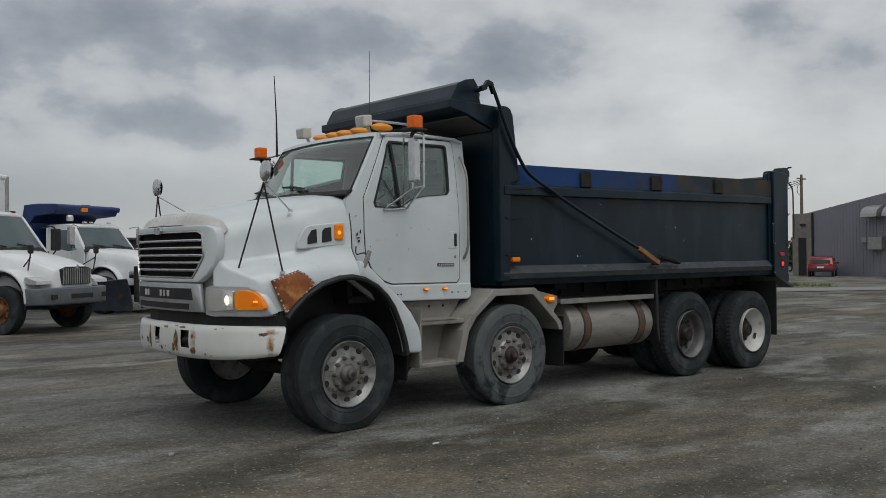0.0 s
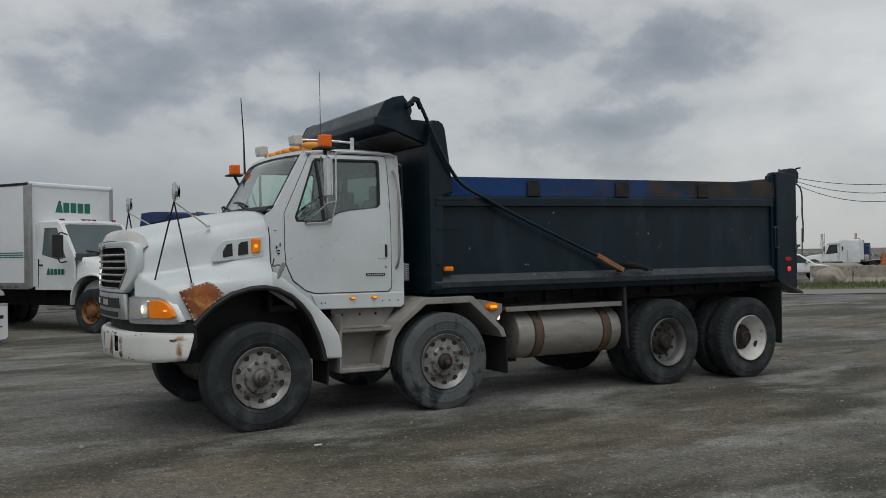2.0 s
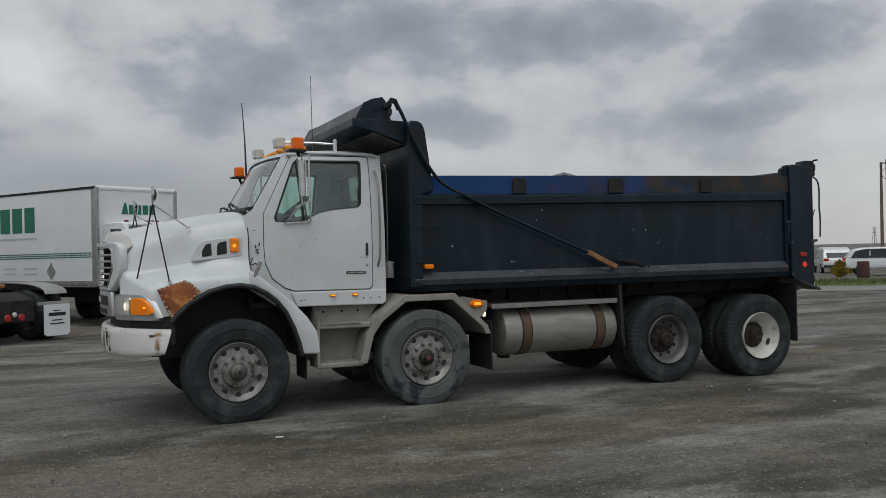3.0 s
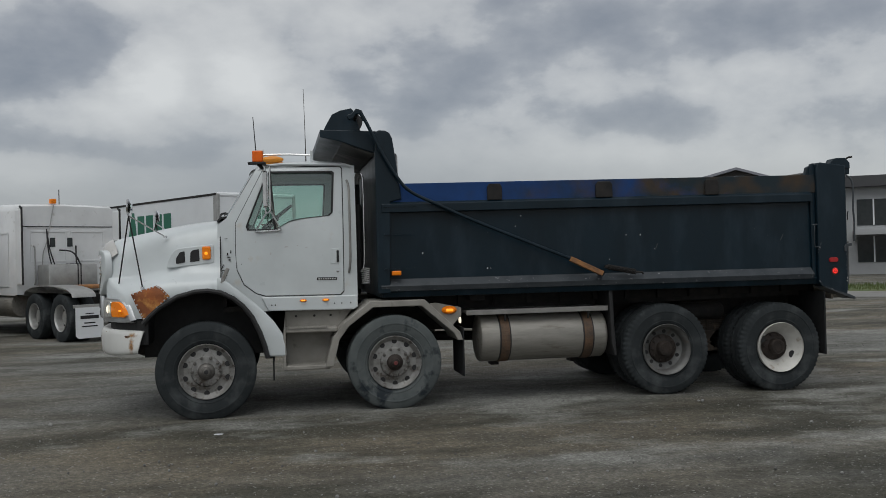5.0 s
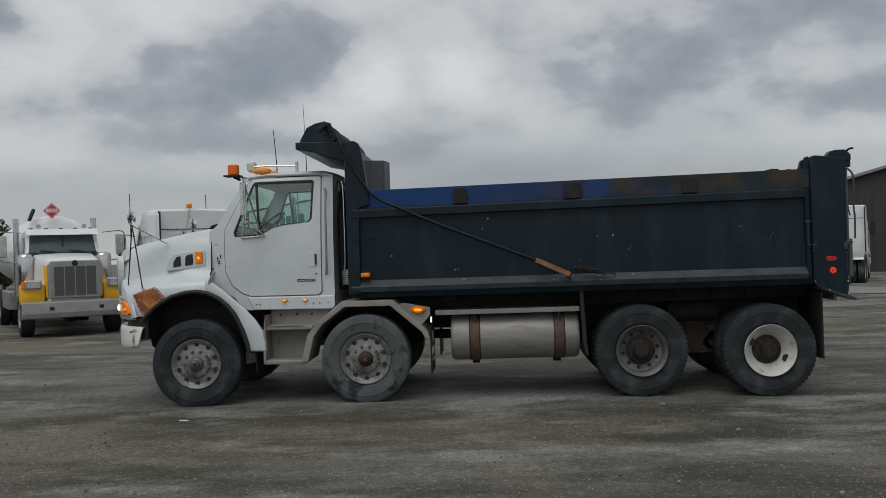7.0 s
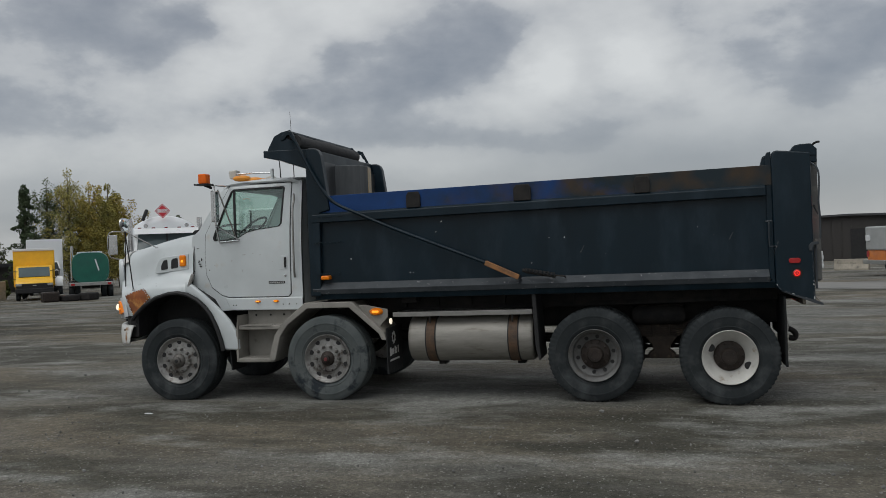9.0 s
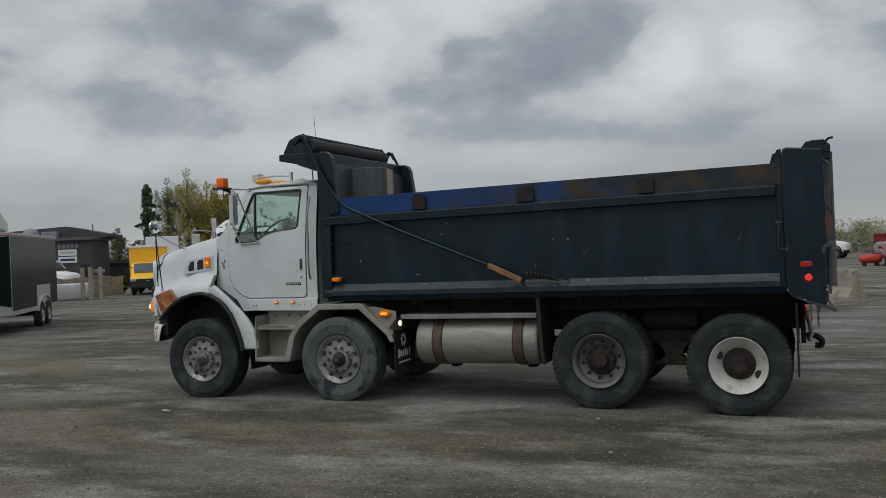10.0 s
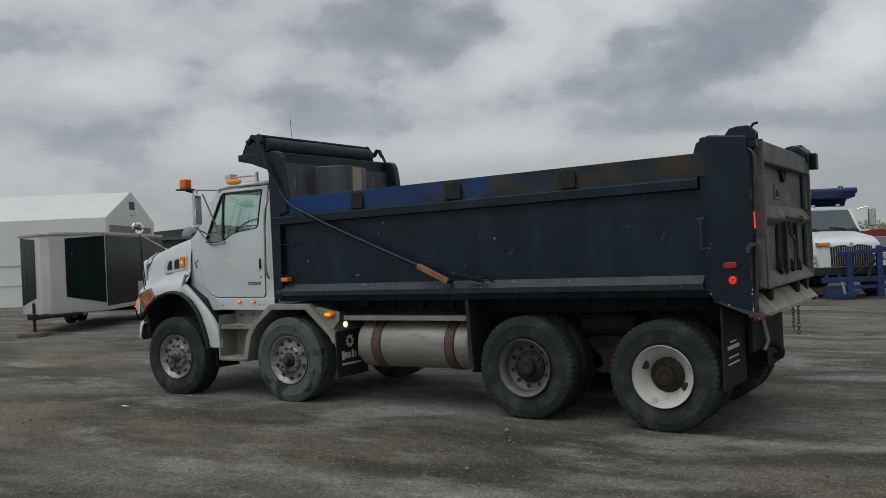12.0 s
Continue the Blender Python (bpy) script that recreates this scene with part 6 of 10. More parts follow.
part("chute_slot", skew(prism([(1.27, 1.74), (1.82, 1.70), (1.82, 1.88), (1.27, 1.88)], G1, G1 + .015, "x")), M_BLACK, ch_f)
part("chute_hook", skew(tube(smooth_path([(G1 + .05, 1.40, 1.90), (G1 + .06, 1.42, 1.76), (G1 + .06, 1.58, 1.70), (G1 + .06, 1.65, 1.56), (G1 + .05, 1.60, 1.40)], 4), .014, 8)), M_BOXWORN_SHEEN, ch_f)
part("chute_lever", skew(tube([(G1 + .07, 1.17, 1.925), (G1 + .07, 1.93, 1.915)], .016, 8)), M_BOXWORN_SHEEN, ch_f)
part("lever_knob", skew(lathe([(.001, 1.93), (.03, 1.935), (.034, 1.96), (.02, 1.99), (.001, 1.995)], 12, "y", (G1 + .07, 0, 1.915))), M_BOXWORN_SHEEN, ch_f)
for y in (.96, 1.55, 1.93):
    part("gate_hook", skew(prism([(y - .08, 1.50), (y - .03, 1.47), (y + .02, 1.43), (y + .06, 1.45), (y + .07, 1.39), (y + .02, 1.37), (y - .07, 1.42)], G1 + .01, G1 + .06, "x", bv=.006)), M_FRAME, ga, "dark bent hook")
part("gate_plate", skew(box(G1 - .002, G1 + .010, .98, 1.22, 2.10, 2.24, .006)), M_GATE, ga)
part("plate_slot", skew(prism([(1.02, 2.13), (1.19, 2.13), (1.12, 2.19), (1.04, 2.20)], G1 + .010, G1 + .013, "x")), M_FRAME, ga)
part("gate_bracket", skew(prism([(1.22, 2.41), (1.52, 2.41), (1.42, 2.30), (1.36, 2.275), (1.30, 2.31)], G1 - .01, G1 + .035, "x", holes=[[(1.33, 2.35), (1.41, 2.35), (1.41, 2.385), (1.33, 2.385)]], bv=.004)), M_FRAME, ga, "triangular lifting eye")
for y in (.07, 2.43):
    part("gate_hinge", box(7.45, 7.56, y - .05, y + .045, 2.53, 2.66, .012), M_BOX, BOX, "worn upper gate hinge")
    part("hinge_cap", prism([(7.12, 2.60), (7.26, 2.615), (7.335, 2.715), (7.40, 2.728), (7.50, 2.728), (7.56, 2.67), (7.56, 2.60)], y - .06, y + .06, "y", bv=.015), M_BOX, BOX)
    part("hinge_pin", tube([(7.50, y, 2.50), (7.50, y, 2.70)], .028, 10), M_FRAME, BOX)
part("hinge_drum", lathe([(.001, 1.95), (.045, 1.96), (.055, 2.0), (.055, 2.50), (.05, 2.53), (.001, 2.54)], 16, "y", (7.52, 0, 2.635)), M_BOX, BOX, "rounded black hinge drum", smooth=40)
part("hinge_block", box(7.50, 7.615, 2.56, 2.70, 2.465, 2.645, .012), M_BOX, BOX, "black hinge block")
part("hinge_lever", tube([(7.50, .06, 2.69), (7.535, .03, 2.725), (7.55, .02, 2.735), (7.585, .0, 2.738)], .012, 6), M_FRAME, BOX)
part("gate_rod", tube(smooth_path([(7.49, .02, 2.53), (7.55, -.02, 2.46), (7.562, -.035, 2.33), (7.548, -.045, 2.11), (7.556, -.05, 1.95), (7.553, -.045, 1.72)], 4), .011, 6), M_BOXWORN_SHEEN, BOX, "bent steel gate rod")
part("cable_hook", tube([(7.505, -.01, 2.08), (7.515, .02, 2.05), (7.555, .075, 1.985)], .007, 6), M_BOXWORN_SHEEN, BOX)
part("gate_side", skew(prism([(7.50, 1.30), (7.578, 1.285), (7.578, 1.72), (7.52, 1.72), (7.50, 1.66)], .10, .12, "y", bv=.004)), M_GATE, ga, "grey plate on the gate's side")
part("gate_latch", prism([(7.44, 1.655), (7.47, 1.69), (7.54, 1.695), (7.545, 1.665), (7.49, 1.655), (7.47, 1.60), (7.445, 1.60)], -.015, .03, "y", bv=.005), M_BOXWORN_SHEEN, BOX, "worn latch hook")
part("latch_rod", tube([(7.515, .04, 1.66), (7.51, .04, 1.2)], .012, 6), M_BOXWORN_SHEEN, BOX)
part("rear_marker", box(7.486, 7.4945, .024, .054, 2.07, 2.17), M_RED, BOX, "dark red strip marker")
part("rear_marker", box(7.486, 7.4955, .115, .150, 1.82, 1.97), M_REDLIT, BOX, "lit red strip lamp")
for y in (.62, 1.85):
    part("apron_bracket", box(7.42, 7.50, y, y + .12, 1.14, 1.262, .008), M_FRAME, BOX, "grimy apron bracket")
part("apron", prism([(7.39, 1.20), (7.43, 1.20), (7.56, 1.06), (7.56, 1.03), (7.41, 1.07)], .15, 2.60, "y"), M_DUSTSTEEL, BOX, "dusty spreader apron")
part("gate_post_bottom", box(7.39, 7.42, .20, 2.30, 1.02, 1.22), M_DUSTSTEEL, BOX)
# rear hitch, lamps, chains
part("hitch_plate", box(7.22, 7.27, .80, 1.70, .62, 1.05, .01), M_FRAME, TRUCK, "rusty hitch plate")
part("pintle_hook", tube(smooth_path([(7.27, YC, .66), (7.36, YC, .66), (7.43, YC, .61), (7.42, YC, .55), (7.36, YC, .555)], 4), .034, 10), M_FRAME, TRUCK, "dark pintle hook", smooth=True)
for y in (.88, 1.08, 1.42, 1.62):
    part("rear_lamp", lathe([(.001, .02), (.04, .016), (.05, 0)], 14, "x", (7.272, y, .97)), M_REDLIT if y in (1.08, 1.62) else M_RED, TRUCK, "round red lamp on the hitch")
part("hitch_tube", tube([(7.28, 1.15, .95), (7.33, 1.15, .7), (7.30, 1.10, .62)], .025, 8), M_ALU, TRUCK)
for cx, y, n in ((7.42, 2.22, 11), (7.34, 2.36, 10)):
    for k in range(n):
        lk = lathe([(.019 + .005 * math.cos(a), .005 * math.sin(a)) for a in np.linspace(0, 2 * math.pi, 7)[:-1]], 10, "x" if k % 2 else "y", closed=True)
        part("chain_link", moved(lk, Matrix.Translation((cx, y, 1.05 - k * .036)) @ Matrix.Diagonal((.8, .8, 1.25, 1))), M_CHAIN, TRUCK)

# ---- the yard round the truck ----
def heading(x, y, fx, fy, z=None):
    """A pose whose local -x looks along (fx, fy)."""
    return pose(x, y, gz(x, y) if z is None else z, 0, 0, math.degrees(math.atan2(-fy, -fx)))


M_GREYBUMP = mat("grey_plastic_bumper", (0.11, 0.12, 0.135), (0.08, 0.085, 0.095), .55, 0, 6)
M_GOLD = mat("rusty_gold_rim", (0.26, 0.115, 0.035), (0.13, 0.055, 0.022), .6, .1, 6, spots=(0.10, 0.04, 0.02), spot_at=.6, spot_scale=9)
M_YELLOW = mat("yellow_paint", (0.90, 0.51, 0.02), (0.80, 0.43, 0.02), .35, 0, 3, coat=.2)
M_GREEN = mat("green_lettering", (0.006, 0.125, 0.075), None, .5, 0, 10)
M_TEAL = mat("dark_green_tank_paint", (0.010, 0.12, 0.085), (0.008, 0.09, 0.07), .35, 0, 2, spots=(0.25, 0.3, 0.28), spot_at=.72, spot_scale=4)
M_PLOWBLUE = mat("plow_blue_paint", (0.008, 0.035, 0.15), (0.007, 0.022, 0.09), .45, 0, 4, spots=(0.06, 0.045, 0.04), spot_at=.66, spot_scale=6)
M_BOXVAN = mat("white_van_body_panels", (0.70, 0.72, 0.74), (0.64, 0.66, 0.68), .4, 0, 1.2)
M_GALV = mat("galvanised_trim", (0.42, 0.42, 0.41), (0.32, 0.32, 0.31), .4, .7, 5)
M_CONC = mat("weathered_concrete", (0.34, 0.305, 0.25), (0.22, 0.20, 0.165), .9, 0, 3, spots=(0.15, 0.14, 0.12), spot_at=.62, spot_scale=5, bump=.2)
M_DARKB = mat("charcoal_cladding", (0.055, 0.056, 0.060), (0.045, 0.046, 0.05), .7, 0, .4)
M_BROWNB = mat("brown_metal_cladding", (0.034, 0.030, 0.028), (0.027, 0.024, 0.023), .6, 0, .3)
M_GREYB = mat("grey_metal_cladding", (0.215, 0.22, 0.255), (0.19, 0.195, 0.225), .6, 0, .3)
M_FABRIC = mat("white_tent_fabric", (0.90, 0.91, 0.92), (0.83, 0.84, 0.85), .6, 0, .5, bump=.15, bump_scale=1.5)
# daylight glows through the thin fabric
fab = M_FABRIC.node_tree
fab_tr, fab_mix = fab.nodes.new("ShaderNodeBsdfTranslucent"), fab.nodes.new("ShaderNodeMixShader")
fab_tr.inputs[0].default_value = (0.80, 0.79, 0.75, 1)
fab_out = next(n for n in fab.nodes if n.type == "OUTPUT_MATERIAL")
fab_mix.inputs[0].default_value = .3
fab.links.new(fab.nodes["Principled BSDF"].outputs[0], fab_mix.inputs[1])
fab.links.new(fab_tr.outputs[0], fab_mix.inputs[2])
fab.links.new(fab_mix.outputs[0], fab_out.inputs[0])
M_WOOD = mat("weathered_pole_wood", (0.17, 0.13, 0.10), (0.11, 0.085, 0.07), .9, 0, 4, stretch=(4, 4, .3), bump=.2)
M_REDP = mat("red_car_paint", (0.20, 0.010, 0.017), (0.15, 0.008, 0.013), .25, .2, 3, coat=.5)
M_ORANGEP = mat("orange_machine_paint", (0.62, 0.19, 0.03), (0.48, 0.14, 0.03), .5, 0, 2)
M_SILVER = mat("white_suv_paint", (0.62, 0.64, 0.65), (0.56, 0.58, 0.59), .25, .1, 2, coat=.4)
M_SIGN = mat("hazard_sign_red", (0.50, 0.02, 0.035), None, .5, 0, 10)
M_DGLASS = mat("dark_window_glass", (0.02, 0.026, 0.028), (0.03, 0.036, 0.038), .08, 0, 3, rough_var=.02, spec=.3)
M_BLUEGLASS = mat("pale_windshield_glass", (0.085, 0.112, 0.118), (0.06, 0.082, 0.088), .10, 0, .8, rough_var=.02, spec=.5)
M_STEELR = mat("steel_rim", (0.45, 0.45, 0.44), (0.33, 0.33, 0.32), .4, .5, 6)


def plain_tyre(w, r, rim, n=28):
    return lathe([(rim, -w * .40), (rim + .06, -w * .49), (r - .07, -w * .5), (r - .012, -w * .44), (r, -w * .36), (r, w * .36), (r - .012, w * .44), (r - .07, w * .5), (rim + .06, w * .49), (rim, w * .40)], n, "y", closed=True)


def road_wheel(th, x, y, r, w, rim_mat, out, dual=False):
    """out: -1 or 1, the side that looks outwards along y."""
    rim = r * .55
    dish = .03 if not dual else .13
    b = lathe([(rim + .008, -.03), (rim - .02, 0), (rim - .03, dish), (rim * .55, dish + .015), (rim * .5, dish - .05), (rim * .25, dish - .07), (.001, dish - .07), (.001, .2), (rim, .2)], 24, "y", closed=True)
    if out > 0:
        mirror_y(b, 0)
    wh = part("wheel", b, rim_mat, th, m=pose(x, y, r - .015), smooth=35)
    for k in range(2 if dual else 1):
        part("tyre", moved(plain_tyre(w, r, rim), Matrix.Translation((0, -out * (w * .5 - .035 + k * (w + .05)), 0))), M_RUBBER, wh, smooth=35)
    for k in range(8):
        a = 2 * math.pi * k / 8
        part("hand_hole", lathe([(.001, 0), (rim * .10, 0), (rim * .11, .006)], 8, "y", (rim * .75 * math.cos(a), (dish - .002) * -out - (.006 if out < 0 else 0), rim * .75 * math.sin(a))), M_BLACK, wh)
    return wh


def strip_mirror(th, x, y, z, s, h=.42, w=.2, shell=M_BLACK):
    m = part("door_mirror", box(x - .05, x + .05, y - w / 2, y + w / 2, z - h / 2, z + h / 2, .02), shell, th)
    part("mirror_arm", tube(smooth_path([(x, y, z + h / 2 - .02), (x + .02, y - s * .1, z + h / 2 + .05), (x + .1, y - s * .35, z + h / 2)], 3), .016, 6), shell, m)
    part("mirror_arm", tube(smooth_path([(x, y, z - h / 2), (x + .05, y - s * .1, z - h / 2 - .12), (x + .15, y - s * .35, z - h / 2 - .1)], 3), .016, 6), shell, m)


def loft(secs, thick=0.0):
    """secs: (x, half width at base, half width at top, z base, z top, corner) -> a rounded hood or cab skin, closed at both ends."""
    rows = []
    for x, wb, wt, zb, zt, c in secs:
        pts = [(wb, zb), (wb, zb + (zt - zb) * .35), (wb + (wt - wb) * .6, zt - c * 1.6), (wt, zt - c * .55), (wt - c * .5, zt - c * .12), (wt * .5, zt)]
        rows.append([(x, -y, z) for y, z in pts] + [(x, 0, zt + .012)] + [(x, y, z) for y, z in reversed(pts)])
    b = grid(rows)
    b.verts.ensure_lookup_table()
    n = len(rows[0])
    b.faces.new([b.verts[i] for i in range(n)])
    b.faces.new([b.verts[len(rows) * n - n + i] for i in range(n)])
    return b


def arch_fender(x0, x1, ztop, zlow, y0, y1, t=.04, n=12):
    cx, rx = (x0 + x1) / 2, (x1 - x0) / 2
    out = [(cx - rx * math.cos(math.pi * k / n), zlow + (ztop - zlow) * math.sin(math.pi * k / n) ** .8) for k in range(n + 1)]
    inn = [(cx - (rx - t) * math.cos(math.pi * k / n), zlow + (ztop - t - zlow) * math.sin(math.pi * k / n) ** .8) for k in range(n + 1)]
    return prism(out + list(reversed(inn)), y0, y1, "y", bv=.012)


def truck_cab(th, paint, nose=-.95, cowl=.75, back=2.15, hood_front=1.35, hood_rear=1.85, belt=1.80, roof=2.65, half=1.05, nose_half=.62, fender_paint=None, glass=None, ws_lean=.42, top_half=.92, hood_low=.78):
    """Cab, hood, screens and fenders of a conventional truck; the front axle is at x = 0."""
    glass = glass or M_DGLASS
    fender_paint = fender_paint or paint
    hb = part("hood", loft([(nose, nose_half - .06, nose_half - .1, hood_low, hood_front - .06, .10), (nose + .06, nose_half, nose_half - .02, hood_low, hood_front, .13),
                            (nose + .5, nose_half + .1, nose_half + .04, hood_low, hood_front + (hood_rear - hood_front) * .45, .15), (cowl, half - .07, half - .14, hood_low, hood_rear, .16)]), paint, th, smooth=50)
    for s in (-1, 1):
        y0, y1 = sorted((s * (nose_half - .02), s * (half + .10)))
        part("fender", arch_fender(-.68, .68, 1.32, .62, y0, y1), fender_paint, th, smooth=40)
        part("arch_liner", arch_fender(-.62, .62, 1.25, .5, *sorted((s * .5, s * (half + .02))), t=.05), M_BLACK, th)
        side = [(cowl - .05, .95), (cowl - .05, hood_rear), (cowl, belt + .12), (cowl + ws_lean, roof - .06), (cowl + ws_lean + .1, roof), (back, roof), (back, .95)]
        win = [(cowl + .22, belt + .02), (cowl + ws_lean + .10, roof - .14), (back - .22, roof - .14), (back - .20, belt + .10), (cowl + .5, belt - .02)]
        lo, hi = sorted((s * half, s * (half - .05)))
        b = prism(side, lo, hi, "y", holes=[win])
        for v in b.verts:
            if v.co.z > belt - .05:
                v.co.y -= s * (half - top_half) * min(1, (v.co.z - belt + .05) / (roof - belt))
        sd = part("cab_side", b, paint, th)
        b = prism(win, *sorted((s * (half - .02), s * (half - .03))), "y")
        for v in b.verts:
            v.co.y -= s * (half - top_half) * min(1, max(0, (v.co.z - belt + .05) / (roof - belt)))
        part("side_window", b, glass, sd)
        part("door_line", box(back - .12, back - .105, *sorted((s * (half + .003), s * (half - .02))), 1.0, belt), M_BLACK, sd)
        part("door_handle", box(back - .26, back - .16, *sorted((s * (half + .015), s * (half - .01))), 1.50, 1.54, .006), M_BLACK, sd)
        part("door_step", box(.70, 1.55, *sorted((s * (half + .02), s * (half - .25))), .50, .56, .01), M_GALV, th)
    part("roof", loft([(cowl + ws_lean - .02, top_half - .02, top_half - .06, roof - .09, roof - .02, .05), (cowl + ws_lean + .15, top_half, top_half - .04, roof - .09, roof + .05, .07), (back, top_half, top_half - .04, roof - .09, roof + .04, .07)]), paint, th, smooth=50)
    part("cab_back", box(back - .05, back, -half + .04, half - .04, .95, roof - .05), paint, th)

    def wsp(f, s):
        return (cowl - .06 * (1 - f * f) + ws_lean * s, f * (half - .05 - (half - top_half) * s), belt + .10 + (roof - .06 - belt - .10) * s)
    part("windshield", grid([[wsp(-1 + 2 * k / 8, j / 3) for j in range(4)] for k in range(9)], thick=.012), glass, th, smooth=50)
    for f0, f1 in ((-1.0, -.95), (.95, 1.0)):
        part("windshield_post", grid([[wsp(f, j / 3) for j in range(4)] for f in (f0, f1)], thick=-.02), paint, th)
    part("cowl", grid([[wsp(-1 + 2 * k / 8, s) for s in (-.22, -.06, .03)] for k in range(9)], thick=.03), M_BLACK, th)
    for f in (-.6, .2):
        part("wiper", tube([Vector(wsp(f, .03)) + Vector((-.03, 0, 0)), Vector(wsp(f + .45, .12)) + Vector((-.03, 0, 0))], .014, 5), M_BLACK, th)
    part("chassis", box(nose + .25, 4.0, -.45, .45, .55, .85, .02), M_FRAME, th)
    part("engine_bay", box(nose + .1, cowl, -.6, .6, .5, hood_low + .1), M_FRAME, th)
    return hb


def roof_lamps(th, x, z, ys, material=None):
    for y in ys:
        part("roof_lamp", box(x - .05, x + .04, y - .05, y + .05, z, z + .045, .015), material or M_AMBER, th, "small amber roof lamp")


def logo_bars(th, m, w, h):
    """A green company mark as plain shapes: a wedge and four blocks."""
    t = w / 5.2
    part("logo_shape", prism([(0, 0), (t * .5, h * 1.18), (t * .75, h * 1.18), (t * 1.05, 0)], 0, .006, "z"), M_GREEN, th, "green company mark", m=m)
    for k in range(4):
        x0 = t * (1.15 + k * 1.02)
        part("logo_shape", prism([(x0, 0), (x0 + t * .82, 0), (x0 + t * .82, h), (x0, h)], 0, .006, "z", bv=.003), M_GREEN, th, m=m)


def wall_m(x, y, z, facing):
    """A pose for flat marks: local x runs along the wall, local y up, local z out of it. facing: '-y', '+y', '-x'."""
    rot = {"-y": (90, 0, 0), "+y": (90, 0, 180), "-x": (90, 0, -90)}[facing]
    return pose(x, y, z, *rot)


# delivery truck with a white van body
def delivery_truck():
    th = thing("delivery_truck", "white delivery box truck with green lettering and rusty gold wheels", "truck", m=heading(1.25, 13.50, .537, -.844))
    truck_cab(th, M_WHITE2, nose=-.93, cowl=.70, back=1.95, hood_front=1.34, hood_rear=1.72, belt=1.66, roof=2.52, half=1.02, nose_half=.60, glass=M_BLUEGLASS, ws_lean=.5)
    for s in (-1, 1):
        hl = part("headlamp", prism([(-.92, 1.0), (-.90, 1.08), (-.62, 1.16), (-.58, 1.10), (-.70, 1.0)], *sorted((s * .64, s * 1.06)), "y", bv=.01), M_LAMPCLEAR, th, "clear swept headlamp")
        road_wheel(th, 0, s * 1.10, .50, .28, M_GOLD, s)
        road_wheel(th, 5.2, s * 1.20, .50, .26, M_GOLD, s, True)
        strip_mirror(th, .72, s * 1.38, 1.95, s, .5, .24)
        m2 = part("hood_mirror", box(-.72, -.66, s * .98 - .07, s * .98 + .07, 1.62, 1.80, .03), M_BLACK, th)
        part("mirror_leg", tube([(-.69, s * .98, 1.63), (-.62, s * .98, 1.28)], .014, 6), M_BLACK, m2)
        part("mirror_leg", tube([(-.69, s * .98, 1.55), (-.40, s * .85, 1.36)], .014, 6), M_BLACK, m2)
    plan = [(-.62, -1.10), (-.80, -1.09), (-.95, -.98), (-1.06, -.75), (-1.12, -.40), (-1.13, 0), (-1.12, .40), (-1.06, .75), (-.95, .98), (-.80, 1.09), (-.62, 1.10)]
    bp = part("bumper", prism(plan, .58, .93, "z", bv=.04, seg=3), M_GREYBUMP, th, "grey plastic bumper", smooth=40)
    for y in (-.66, 0, .66):
        x = -1.135 if y == 0 else -1.075
        part("bumper_opening", box(x, x + .04, y - (.16 if y else .33), y + (.16 if y else .33), .70, .80, .012), M_BLACK, bp)
    gr = part("grille", prism([(-.40, .98), (.40, .98), (.46, 1.30), (.30, 1.35), (-.30, 1.35), (-.46, 1.30)], -.985, -.925, "x", bv=.015), M_BLACK, th, "grille with upright chrome bars")
    for k in range(13):
        y = -.40 + k * .0667
        part("grille_bar", box(-1.0, -.983, y - .011, y + .011, .99, 1.32), M_GALV, gr)
    part("emblem", lathe([(.001, -.01), (.05, -.008), (.055, .0)], 14, "x", (-.995, 0, 1.34)), M_CHROME, gr)
    roof_lamps(th, 1.35, 2.55, (-.75, -.15, 0, .15, .75), M_REDP)
    lettering("unit_number", "7511", .13, M_INK, th, wall_m(.42, 1.0, 1.56, "+y"))
    logo_bars(th, wall_m(1.55, 1.026, 1.30, "+y"), .62, .13)
    vb = part("van_body", box(1.95, 11.0, -1.265, 1.18, 1.02, 3.43, .03), M_BOXVAN, th, "white smooth-sided van body")
    for y in (-1.225, 1.14):
        part("corner_post", box(1.91, 2.13, y - .05, y + .05, .98, 3.43, .03), M_GALV, vb, "dull metal corner post")
    part("roof_cap", tube([(1.99, -1.24, 3.40), (1.99, 1.16, 3.40)], .07, 10), M_BOXVAN, vb)
    for y in (-1.270, 1.185):
        part("top_trim", box(1.95, 11.0, y - .008, y + .008, 3.38, 3.44), M_FRAME, vb)
        part("bottom_trim", box(1.95, 11.0, y - .008, y + .008, .97, 1.12), M_GALV, vb)
    for k in range(32):
        part("trim_slot", box(2.3 + k * .26, 2.48 + k * .26, 1.192, 1.197, 1.01, 1.03), M_BLACK, vb)
    for k, z in enumerate((1.70, 1.75, 1.80)):
        part("stripe", box(2.14, 11.0, 1.1815, 1.186, z, z + .024), M_GREEN, vb, "green stripe")
    logo_bars(th, wall_m(7.40, 1.182, 2.38, "+y"), 2.95, .66)
    for k in range(2):
        for j in range(3):
            part("small_print", box(4.5 + j * 1.0, 5.1 + j * 1.0, 1.1815, 1.186, 1.28 + k * .14, 1.32 + k * .14), M_INK, vb)
    part("small_print", box(4.45, 6.3, 1.1815, 1.186, 2.20, 2.25), M_INK, vb)
    part("hazard_diamond", prism([(3.85, 1.14), (4.05, 1.36), (3.85, 1.60), (3.65, 1.36)], 1.1825, 1.188, "y"), M_GALV, vb, "bare metal placard holder")
    logo_bars(th, wall_m(1.945, .45, 2.77, "-x"), 1.05, .24)
